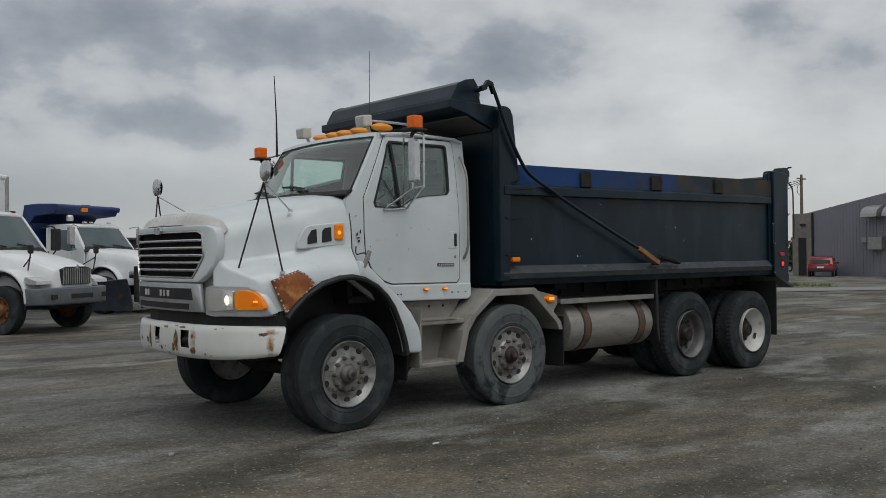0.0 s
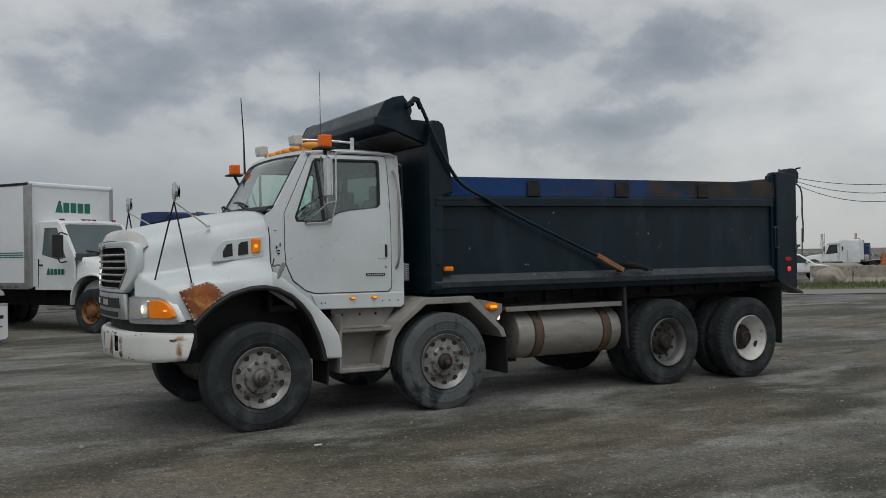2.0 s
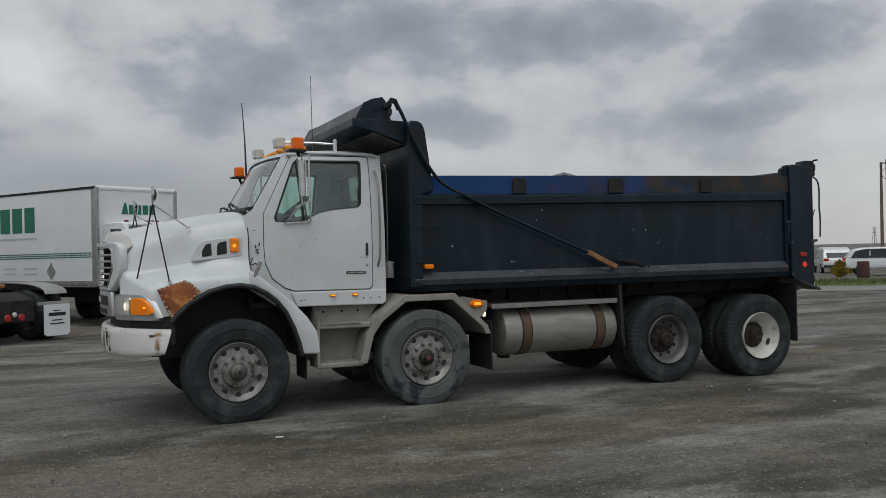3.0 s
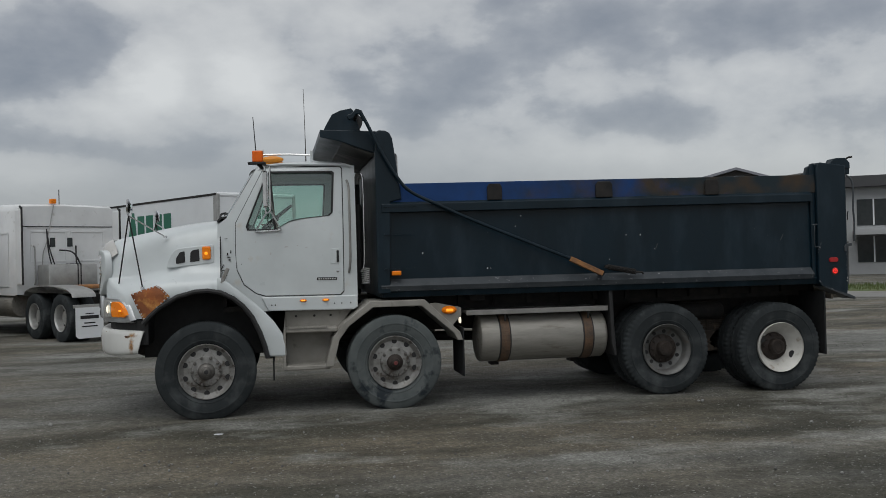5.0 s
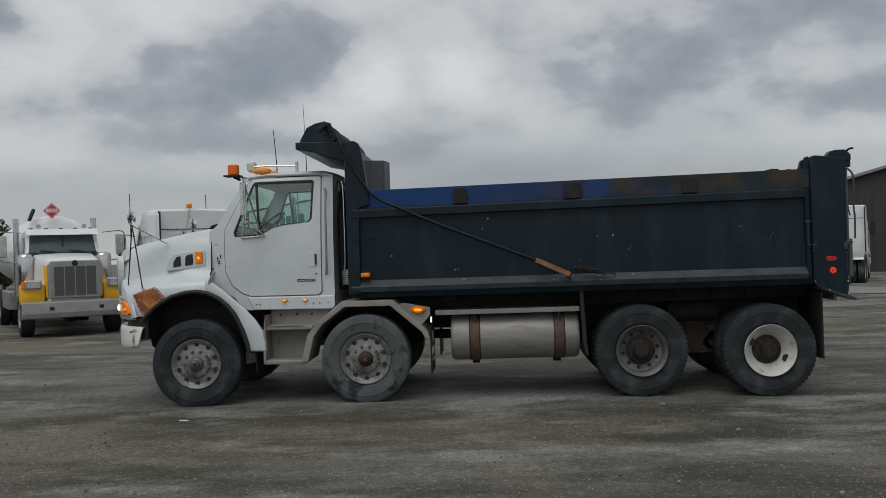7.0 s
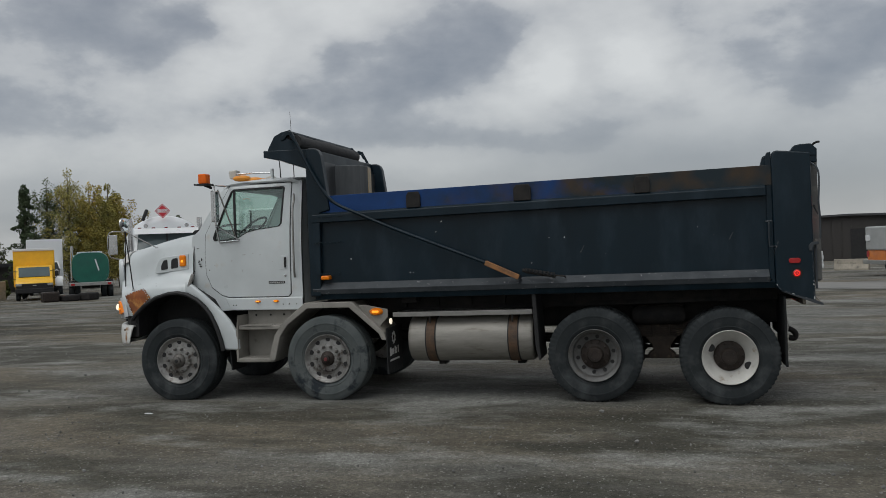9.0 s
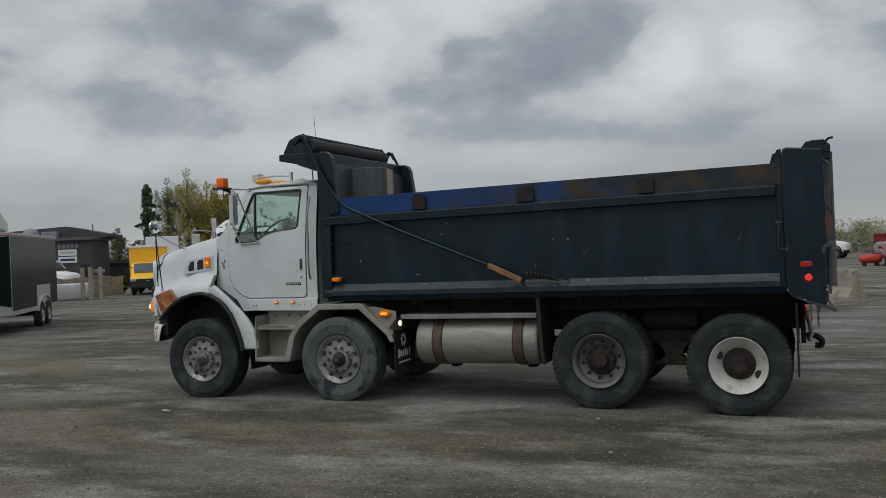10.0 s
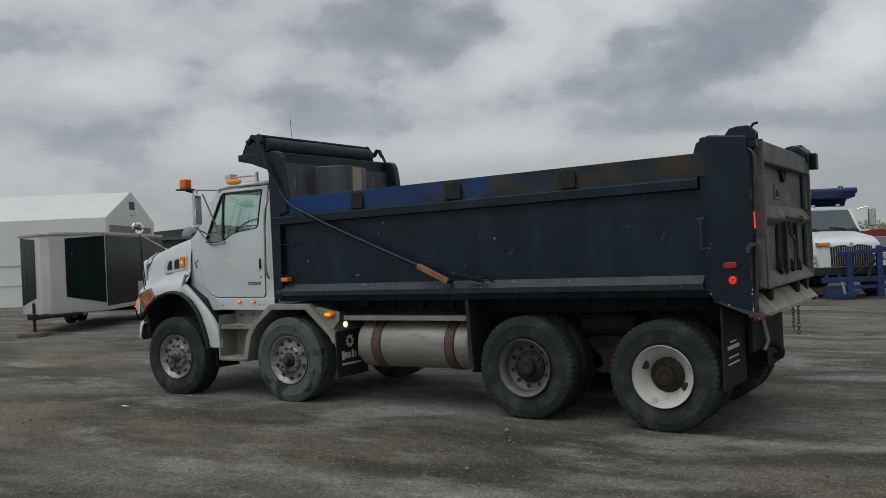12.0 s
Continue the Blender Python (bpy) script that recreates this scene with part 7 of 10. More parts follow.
    part("rear_frame", box(2.2, 10.6, -.5, .5, .66, 1.0), M_FRAME, th)
    part("side_tank", box(2.4, 3.3, -1.1, -.6, .5, .95, .04), M_FRAME, th)
    return th


delivery_truck()


# snow truck with a blue spreader body and plow gear
def snow_truck():
    th = thing("snow_plow_truck", "white snow plow truck with blue body and blue plow frame", "truck", m=heading(5.22, 18.72, .46, -.89))
    truck_cab(th, M_WHITE2, nose=-1.22, cowl=.75, back=2.1, hood_front=1.50, hood_rear=1.80, belt=1.74, roof=2.46, half=1.02, nose_half=.82, glass=M_BLUEGLASS, ws_lean=.40)
    for s in (-1, 1):
        road_wheel(th, 0, s * 1.12, .52, .34, M_WRIM, s)
        road_wheel(th, 4.6, s * 1.2, .52, .27, M_WRIM, s, True)
        road_wheel(th, 5.95, s * 1.2, .52, .27, M_WRIM, s, True)
        strip_mirror(th, .8, s * 1.36, 2.15, s, .5, .2, M_CHROME)
        hl = part("headlamp", box(-1.16, -.98, s * .99 - .16, s * .99 + .15, .97, 1.18, .04), M_CHROME, th, "bright square headlamp housing", smooth=40)
        part("headlamp_glass", box(-1.168, -1.15, s * .99 - .12, s * .99 + .11, 1.0, 1.15, .02), M_LAMPCLEAR, hl)
    tl = part("turn_lamp", box(-1.27, -1.12, .50, .84, 1.40, 1.50, .012), M_CHROME, th, "bright turn signal housing")
    part("lens", box(-1.278, -1.265, .62, .82, 1.415, 1.485, .006), M_AMBER, tl, "orange lens")
    for z in (1.0, 1.14):
        part("work_lamp", lathe([(.001, -.06), (.07, -.055), (.085, -.03), (.05, .06), (.001, .07)], 14, "x", (-1.22, .95, z - .14)), M_CHROME, th, "round chrome lamp")
    part("lamp_post", tube([(-1.20, .95, .62), (-1.20, .95, 1.20)], .025, 8), M_FRAME, th)
    g = part("grille", prism([(-.55, .86), (.49, .86), (.50, 1.36), (.34, 1.40), (.14, 1.42), (-.03, 1.35), (-.20, 1.42), (-.40, 1.40), (-.56, 1.36)], -1.27, -1.18, "x", bv=.012), M_BLACK, th, "dark grille with upright bars")
    for q in range(17):
        y = -.51 + q * .06
        part("grille_bar", box(-1.282, -1.268, y - .008, y + .008, .88, 1.34 if abs(y + .03) < .08 else 1.38), M_GALV, g)
    part("emblem", prism([(-.03, 1.35), (.03, 1.42), (-.03, 1.49), (-.09, 1.42)], -1.285, -1.255, "x"), M_CHROME, g)
    # blue plow frame
    pf = part("plow_frame", box(-1.58, -1.46, -1.0, .85, .44, .58, .012), M_PLOWBLUE, th, "blue steel plow push frame")
    for y, top in ((.14, 1.22), (-.62, 1.34)):
        part("frame_upright", prism([(y - .08, .06), (y + .08, .06), (y + .07, top), (y + .02, top + .05), (y - .07, top)], -1.60, -1.48, "x", bv=.012), M_PLOWBLUE, pf)
    part("frame_beam", box(-1.62, -1.50, .0, .80, .06, .20, .012), M_PLOWBLUE, pf)
    part("frame_beam", prism([(.45, 1.14), (.45, 1.24), (-.50, 1.30), (-.85, 1.34), (-1.0, 1.34), (-1.0, 1.24), (-.50, 1.18)], -1.58, -1.50, "x", bv=.008), M_PLOWBLUE, pf)
    part("frame_beam", box(-1.56, -1.44, -.98, .80, .26, .36, .012), M_PLOWBLUE, pf)
    for y in (.70, .35, -.95):
        part("frame_brace", tube([(-1.5, y, .5), (-1.0, y * .8, .75)], .05, 8), M_PLOWBLUE, pf)
    part("lift_ram", tube([(-1.60, -.30, .50), (-1.56, -.48, 1.15)], .045, 10), M_BLACK, pf)
    part("ram_collar", tube([(-1.585, -.42, .92), (-1.575, -.45, 1.02)], .075, 10), M_BLACK, pf)
    part("lift_ram", tube([(-1.62, .30, .14), (-1.58, .36, .46)], .035, 10), M_GALV, pf)
    part("hydraulic_hose", tube(smooth_path([(-1.6, -.5, 1.15), (-1.68, -.35, .95), (-1.62, -.1, .75), (-1.55, .1, .62)], 4), .018, 6), M_BLACK, pf)
    part("front_bumper", box(-1.32, -1.16, -1.0, 1.0, .62, .84, .02), M_BLACK, th, "dark front bumper")
    # side wing plow
    rows = []
    for k in range(9):
        f = k / 8
        rows.append([(-1.3 + 3.2 * f, 1.35 + .45 * f + .22 * (1 - math.cos(a)), .12 + .85 * a / 1.6 * (1 - .35 * f)) for a in np.linspace(0, 1.6, 6)])
    part("wing_plow", grid(rows, thick=.03), mat("scraped_plow_steel", (0.05, 0.06, 0.09), (0.03, 0.035, 0.045), .5, .3, 3, spots=(0.10, 0.07, 0.05), spot_at=.6, spot_scale=5), th, "curved dark wing plow blade", smooth=40)
    part("plow_mast", box(-1.36, -1.26, 1.16, 1.26, .35, 1.30, .015), M_FRAME, th, "dark plow mast")
    # body with canopy
    part("spreader_body", prism([(-.75, 1.15), (.75, 1.15), (1.15, 1.7), (1.15, 2.55), (-1.15, 2.55), (-1.15, 1.7)], 2.45, 6.9, "x", bv=.02), M_PLOWBLUE, th, "blue steel spreader body")
    cn = part("body_canopy", prism([(1.55, 2.78), (1.45, 2.98), (1.55, 3.06), (2.2, 3.08), (2.7, 3.05), (2.8, 2.55), (2.5, 2.5), (2.3, 2.72)], -1.2, 1.2, "y", bv=.02), M_PLOWBLUE, th, "blue cab shield over the cab")
    part("canopy_marker", box(1.40, 1.46, .10, .34, 2.86, 2.97, .01), M_AMBER, cn, "orange marker")
    part("canopy_tube", tube([(1.5, -1.22, 2.97), (1.5, 1.22, 2.97)], .08, 12), M_PLOWBLUE, cn)
    roof_lamps(th, 1.30, 2.53, (-.6, .1, .35), M_LAMPCLEAR)
    part("beacon", lathe([(.001, 2.75), (.08, 2.75), (.1, 2.70), (.1, 2.58), (.001, 2.58)], 16, "z", (1.45, .75, 0)), M_LAMPCLEAR, th)
    part("ladder_rail", tube([(2.6, -1.2, 1.3), (2.6, -1.2, 3.15), (2.9, -1.2, 3.15)], .03, 6), M_BLACK, th)
    part("frame", box(1.0, 6.8, -.5, .5, .7, 1.1), M_FRAME, th)
    part("exhaust_stack", tube([(2.28, -.95, .9), (2.28, -.95, 2.3)], .08, 12), M_RUSTBAR, th)
    return th


snow_truck()


# white sleeper tractor, tail towards the yard
def sleeper_tractor(m, label, flaps=True):
    th = thing("sleeper_tractor", label, "truck", m=m)
    truck_cab(th, M_WHITE2, nose=-.9, cowl=.85, back=2.3, hood_front=1.45, hood_rear=1.78, belt=1.75, roof=2.75, half=1.08, nose_half=.66, ws_lean=.45, top_half=.98)
    part("sleeper_cab", loft([(2.28, 1.12, 1.08, .95, 3.02, .10), (2.6, 1.22, 1.18, .95, 3.14, .12), (3.9, 1.22, 1.18, .95, 3.10, .12), (4.0, 1.20, 1.15, .97, 3.05, .12)]), M_WHITE2, th, "white high-roof sleeper", smooth=45)
    part("roof_fairing", loft([(1.15, .95, .85, 2.70, 2.74, .03), (1.6, 1.05, 1.0, 2.70, 2.95, .10), (2.35, 1.12, 1.06, 2.70, 3.08, .12)]), M_WHITE2, th, smooth=45)
    for s in (-1, 1):
        Y = s * 1.222
        road_wheel(th, 0, s * 1.1, .52, .28, M_STEELR, s)
        for x in (5.05, 6.40):
            road_wheel(th, x, s * 1.22, .52, .27, M_STEELR, s, True)
        part("sleeper_window", box(2.45, 2.62, *sorted((Y - s * .06, Y - s * .02)), 2.05, 2.45, .02), M_DGLASS, th, "small dark sleeper window")
        part("side_fairing", box(2.30, 2.34, *sorted((s * 1.08, s * 1.17)), 1.0, 2.9, .01), M_WHITE2, th)
        part("side_extender", box(3.98, 4.30, *sorted((s * 1.16, s * 1.21)), 1.2, 2.95, .02), M_WHITE2, th)
        part("extender_edge", tube(smooth_path([(4.22, s * 1.19, 3.02), (4.31, s * 1.19, 2.96), (4.32, s * 1.19, 2.85), (4.32, s * 1.19, 1.2)], 3), .025, 6), M_BLACK, th)
        part("grab_rail", tube(smooth_path([(2.95, Y + s * .01, 1.1), (2.95, Y + s * .06, 1.3), (2.95, Y + s * .06, 1.9), (2.95, Y + s * .01, 2.1)], 3), .018, 6), M_GALV, th)
        part("fuel_tank", lathe([(.001, 2.0), (.28, 2.0), (.31, 2.04), (.31, 3.6), (.28, 3.64), (.001, 3.64)], 26, "x", (0, s * .92, .72)), M_TANK, th, "aluminium fuel tank", smooth=40)
        part("quarter_fender", arch_fender(4.45, 7.0, 1.20, .95, *sorted((s * .72, s * 1.24)), t=.03), M_GALV, th, "dull metal half fender", smooth=40)
        if flaps:
            part("flap_hanger", box(7.02, 7.07, *sorted((s * .5, s * 1.25)), .73, .80, .01), M_GALV, th, "bright flap hanger")
        fl = flaps and part("mud_flap", prism([(s * .62, .74), (s * 1.22, .74), (s * 1.22, .14), (s * 1.16, .09), (s * .68, .09), (s * .62, .14)], 7.075, 7.09, "x"), M_BOXVAN, th, "white mud flap with dark printing")
        for k, (z, w, h) in enumerate(((.50, .40, .07), (.60, .18, .02), (.40, .24, .025), (.33, .34, .025)) if flaps else ()):
            part("flap_print", box(7.09, 7.094, s * .92 - w / 2, s * .92 + w / 2, z, z + h), M_BLACK, fl)
        part("tail_lamp", lathe([(.001, .02), (.06, .015), (.075, 0)], 14, "x", (7.04, s * .15, .52)), M_RED, th, "round red tail lamp")
        strip_mirror(th, .95, s * 1.36, 2.2, s, .55, .22, M_BLACK)
    part("reverse_lamp", lathe([(.001, .02), (.045, .015), (.055, 0)], 14, "x", (7.04, 0, .58)), M_LAMPCLEAR, th)
    part("chassis_tail", prism([(4.0, .70), (4.0, 1.02), (6.6, 1.0), (7.03, .86), (7.03, .42), (6.7, .42), (6.5, .68)], -.45, .45, "y", bv=.02), M_FRAME, th)
    part("fifth_wheel", prism([(5.2, -.45), (5.6, -.5), (6.3, -.3), (6.3, -.1), (5.95, 0), (6.3, .1), (6.3, .3), (5.6, .5), (5.2, .45)], 1.10, 1.18, "z", bv=.02), M_RUSTBAR, th, "rusty fifth wheel plate")
    part("deck_plate", box(4.1, 4.9, -.6, .6, 1.02, 1.05), M_GALV, th)
    part("beacon", box(3.84, 3.96, -.36, -.22, 3.12, 3.24, .02), M_AMBER, th, "orange roof beacon")
    for y in (-1.12, 1.12):
        part("aerial", tube([(1.0, y, 2.4), (1.0, y, 3.7)], .012, 5), M_BLACK, th)
    part("air_lines", tube(smooth_path([(4.02, .2, 2.1), (4.3, .1, 1.6), (4.5, .2, 1.3), (4.4, 0, 1.9), (4.02, -.2, 2.0)], 4), .02, 6), M_BLACK, th)
    for y in (-.36, .06):
        part("rear_window", box(4.0, 4.02, y - .065, y + .065, 2.08, 2.30, .02), M_DGLASS, th, "small dark rear window")
    for y0, y1, z0, z1 in ((-.88, -.02, 1.72, 2.46), (.08, .92, 1.72, 2.46), (-.70, .10, 1.12, 1.60), (.22, .92, 1.12, 1.60)):
        ring = prism([(y0, z0), (y1, z0), (y1, z1), (y0, z1)], 4.0, 4.014, "x", holes=[[(y0 + .035, z0 + .035), (y1 - .035, z0 + .035), (y1 - .035, z1 - .035), (y0 + .035, z1 - .035)]], bv=.004)
        part("pressed_panel", ring, M_WHITE2, th)
    part("roof_seam", box(3.995, 4.012, -1.14, 1.14, 2.555, 2.575), M_BLACK, th)
    part("marker_strip", box(4.0, 4.016, -.92, -.45, 2.53, 2.55), M_INK, th)
    part("air_line", tube(smooth_path([(4.02, -.32, 3.1), (4.03, -.40, 2.7), (4.06, -.52, 2.2), (4.03, -.60, 1.9), (4.02, -.62, 1.4)], 4), .012, 5), M_GALV, th)
    part("air_line", tube(smooth_path([(4.02, -.50, 2.5), (4.10, -.46, 2.0), (4.12, -.30, 1.5), (4.05, -.10, 1.3), (4.0, -.05, 1.62)], 4), .016, 6), M_BLACK, th)
    part("air_line", tube(smooth_path([(4.02, -.50, 2.5), (4.10, -.50, 2.0), (4.12, -.42, 1.6), (4.10, -.26, 1.34)], 4), .016, 6), M_BLACK, th)
    part("grab_rail", tube(smooth_path([(4.01, -.80, 1.2), (4.07, -.80, 1.3), (4.07, -.80, 2.0), (4.01, -.80, 2.1)], 3), .018, 6), M_GALV, th)
    bx = part("deck_box", box(4.12, 4.75, -.78, .40, 1.02, 1.66, .05), M_GALV, th, "silver equipment box behind the sleeper", smooth=40)
    for y in (.10, .17):
        part("box_strap", box(4.11, 4.76, y - .2, y - .175, 1.015, 1.672, .004), M_BLACK, bx)
    for s in (-1, 1):
        part("side_skirt", box(.75, 3.9, *sorted((s * 1.10, s * 1.20)), .95, 1.06, .02), M_BLACK, th)
        part("door_panel", prism([(2.75, 1.15), (3.6, 1.15), (3.6, 2.45), (2.75, 2.45)], *sorted((s * 1.222, s * 1.236)), "y", holes=[[(2.79, 1.19), (3.56, 1.19), (3.56, 2.41), (2.79, 2.41)]]), M_WHITE2, th)
    return th


sleeper_tractor(heading(-6.60, 16.52, -.588, .809), "white sleeper tractor with white mud flaps, parked tail first")


# tanker with yellow fenders
def tanker():
    th = thing("tanker_truck", "white and yellow tank truck with red hazard placard", "truck", m=heading(-7.10, 11.55, .545, -.838))
    truck_cab(th, M_WHITE2, nose=-1.05, cowl=.95, back=2.25, hood_front=1.84, hood_rear=2.02, belt=1.95, roof=2.60, half=.90, nose_half=.58, fender_paint=M_YELLOW, glass=M_BLUEGLASS, ws_lean=.22, top_half=.85)
    for s in (-1, 1):
        part("hood_side", prism([(-.98, .95), (-.98, 1.72), (.90, 1.80), (.90, .95)], *sorted((s * .53, s * .64)), "y", bv=.02), M_YELLOW, th, "yellow hood side panel")
        part("front_fender_face", box(-.98, -.55, *sorted((s * .64, s * 1.20)), .78, 1.30, .09), M_YELLOW, th, "yellow fender front", smooth=40)
        hl = part("headlamp", box(-1.06, -.86, s * .92 - .19, s * .92 + .19, 1.16, 1.38, .03), M_CHROME, th, "chrome headlamp pod")
        part("headlamp_glass", box(-1.07, -1.055, s * .92 - .15, s * .92 + .12, 1.19, 1.35, .01), M_LAMPCLEAR, hl)
        part("turn_lamp", box(-1.04, -.90, s * 1.13 - .04, s * 1.13 + .04, 1.19, 1.35, .01), M_AMBER, hl)
        road_wheel(th, 0, s * 1.12, .53, .32, M_STEELR, s)
        for x in (5.6, 6.95):
            road_wheel(th, x, s * 1.2, .52, .27, M_STEELR, s, True)
        part("air_cleaner", lathe([(.001, 1.15), (.16, 1.15), (.19, 1.2), (.19, 1.95), (.16, 2.0), (.08, 2.03), (.001, 2.03)], 20, "z", (.55, s * .92, 0)), M_CHROME, th, "chrome air cleaner", smooth=40)
        part("exhaust_stack", tube([(2.38, s * .98, .9), (2.38, s * .98, 3.0)], .075, 12), M_CHROME, th, "chrome exhaust stack")
        mr = part("door_mirror", box(.95, 1.0, s * 1.42 - .11, s * 1.42 + .11, 1.95, 2.5, .02), M_CHROME, th, "chrome door mirror")
        part("mirror_arm", tube(smooth_path([(1.0, s * .98, 2.56), (.98, s * 1.2, 2.58), (.97, s * 1.5, 2.57), (.97, s * 1.56, 2.3), (.97, s * 1.5, 1.9), (1.0, s * 1.05, 1.8)], 3), .016, 6), M_CHROME, mr)
        part("tank_box", box(2.6, 4.8, *sorted((s * .8, s * 1.2)), .55, 1.05, .03), M_GALV, th)
    gr = part("grille", prism([(-.60, .93), (.60, .93), (.60, 1.74), (.54, 1.82), (-.54, 1.82), (-.60, 1.74)], -1.14, -1.04, "x", bv=.02), M_GALV, th, "square chrome grille shell")
    for k in range(4):
        y = -.36 + k * .24
        part("grille_mesh", box(-1.15, -1.142, y - .108, y + .108, .99, 1.68, .004), mat("grey_mesh", (0.10, 0.10, 0.10), (0.075, 0.075, 0.075), .5, .3, 60) if k == 0 else bpy.data.materials["grey_mesh"], gr)
    part("emblem", lathe([(.001, -.01), (.07, -.008), (.075, 0)], 16, "x", (-1.145, 0, 1.752)), M_BLACK, gr)
    bp = part("bumper", prism([(-1.30, .48), (-1.32, .60), (-1.30, .86), (-1.18, .88), (-1.15, .46)], -1.20, 1.20, "y", bv=.02), M_GALV, th, "wide dull chrome bumper")
    for y in (-.55, .55):
        part("bumper_slot", box(-1.325, -1.315, y - .05, y + .05, .66, .74), M_BLACK, bp)
    part("windshield_bar", box(.955, .985, -.02, .02, 2.05, 2.55), M_BLACK, th)
    part("sun_visor", prism([(.95, 2.52), (.86, 2.50), (1.10, 2.66), (1.15, 2.62)], -.86, .86, "y"), M_WHITE2, th)
    roof_lamps(th, 1.25, 2.65, (-.72, -.35, 0, .35, .72), M_REDP)
    for y in (-.55, .55):
        part("air_horn", tube([(1.1, y, 2.73), (1.5, y, 2.73)], [.06, .02], 10), M_CHROME, th)
    ell = []
    for x, k in ((2.75, .001), (2.75, .80), (2.85, .95), (3.0, 1.0), (8.8, 1.0), (8.95, .9), (9.0, .001)):
        ell.append([(x, 1.18 * k * math.cos(a), 2.12 + .98 * k * math.sin(a)) for a in np.linspace(0, 2 * math.pi, 33)])
    part("tank", grid(ell), M_BOXVAN, th, "white oval tank shell", smooth=40)
    for x in (4.2, 5.8, 7.4):
        part("tank_band", grid([[(x + d, 1.187 * math.cos(a), 2.12 + .987 * math.sin(a)) for a in np.linspace(0, 2 * math.pi, 33)] for d in (-.04, .04)]), M_GALV, th, smooth=40)
    pl = part("hazard_placard", prism([(0, 0), (.30, .30), (0, .60), (-.30, .30)], 2.62, 2.64, "x"), M_SIGN, th, "red diamond hazard placard", m=pose(.8, .05, 3.0) @ Matrix.Diagonal((.7, .74, .74, 1)))
    part("placard_border", prism([(0, .03), (.27, .30), (0, .57), (-.27, .30)], 2.612, 2.6195, "x", holes=[[(0, .055), (.245, .30), (0, .545), (-.245, .30)]]), M_WHITEINK, pl)
    part("placard_panel", prism([(-.19, .24), (.19, .24), (.19, .38), (-.19, .38)], 2.612, 2.6195, "x"), M_BOXVAN, pl)
    lettering("placard_number", "1202", .17, M_SIGN, pl, pose(2.608, 0, .31, 90, 0, -90))
    part("tank_hose", tube(smooth_path([(2.9, .55, 3.1), (2.75, .5, 3.25), (2.72, .62, 2.95)], 3), .05, 8), M_BLACK, th)
    part("chassis_tail", box(2.2, 8.8, -.5, .5, .75, 1.15), M_FRAME, th)
    return th


tanker()


# enclosed cargo trailer with a V nose
def cargo_trailer():
    m = heading(-12.2, 6.22, .56, -.83)      # nose tip at x = 0, body behind it
    th = thing("cargo_trailer", "black and silver enclosed cargo trailer with a V nose", "trailer", m=m)
    nx, L, W, z0, z1 = 1.30, 6.9, 1.17, .50, 2.66
    DK = mat("glossy_black_panel", (0.006, 0.011, 0.012), (0.009, 0.020, 0.020), .16, 0, 1.2, rough_var=.06, bump=.45, bump_scale=1.3, stretch=(2.6, 2.6, .3), spec=.045)
    SV = mat("polished_aluminium_sheet", (0.60, 0.60, 0.595), (0.48, 0.48, 0.475), .38, .5, .8, rough_var=.08)
    plan = [(.08, 0.12), (nx, W), (L, W), (L, -W), (nx, -W), (.08, -.12)]
    part("body", prism(plan, z0, z1, "z", bv=.015), SV, th, "bare aluminium body")
    part("roof_trim", prism([(.03, .14), (nx, W + .02), (L + .02, W + .02), (L + .02, -W - .02), (nx, -W - .02), (.03, -.14)], z1 - .06, z1 + .03, "z", bv=.02), M_GALV, th, "white roof trim")
    for s in (-1, 1):
        b = prism([(nx + .02, z0 + .12), (L - .06, z0 + .12), (L - .06, z1 - .07), (nx + .02, z1 - .07)], *sorted((s * (W + .003), s * (W + .010))), "y", holes=[[(4.05, z0 + .13), (5.9, z0 + .13), (5.9, z0 + .72), (4.05, z0 + .72)]])
        part("side_panel", b, DK, th, "glossy black side panel")
        d = Vector((nx - .08, s * (W - .12))).normalized()
        pr = []
        ln = math.hypot(nx - .08, W - .12)
        for t0, za, zb in ((.27, z0 + .45, z1 - .14), (.985, z0 + .22, z1 - .07)):
            pr.append((t0 * ln, za, zb))
        nrm = Vector((-d.y, d.x)) * (1 if s > 0 else -1)
        vs = []
        b = bmesh.new()
        for off in (.004, .012):
            for (t0, za, zb) in pr:
                for z in (za, zb):
                    p = Vector((.08, s * .12)) + d * t0 + nrm * off
                    vs.append(b.verts.new((p.x, p.y, z)))
        b.faces.new((vs[4], vs[5], vs[7], vs[6])), b.faces.new((vs[0], vs[1], vs[5], vs[4])), b.faces.new((vs[2], vs[3], vs[7], vs[6])), b.faces.new((vs[1], vs[3], vs[7], vs[5])), b.faces.new((vs[0], vs[2], vs[6], vs[4])), b.faces.new((vs[0], vs[2], vs[3], vs[1]))
        part("nose_panel", b, DK, th, "black slanted nose panel")
        for x in (4.55, 5.40):
            road_wheel(th, x, s * (W + .02), .37, .22, M_STEELR, s)
        part("wheel_fender", arch_fender(4.12, 5.84, .92, .45, *sorted((s * (W - .1), s * (W + .05))), t=.05), SV, th, "aluminium twin wheel fender", smooth=40)
        part("lower_trim", box(nx, L, *sorted((s * (W + .004), s * (W + .014))), z0, z0 + .11), SV, th)
        for k in range(3):
            part("top_marker", box(1.2 + k * 2.4, 1.28 + k * 2.4, *sorted((s * (W + .02), s * (W + .035))), z1 - .03, z1 + .005), M_AMBER, th)
    part("nose_mark", box(.33, .335, -.62, -.60, 2.1, 2.12), M_WHITEINK, th)
    part("tongue", box(-.75, 1.0, -.06, .06, .42, .54, .01), M_FRAME, th)
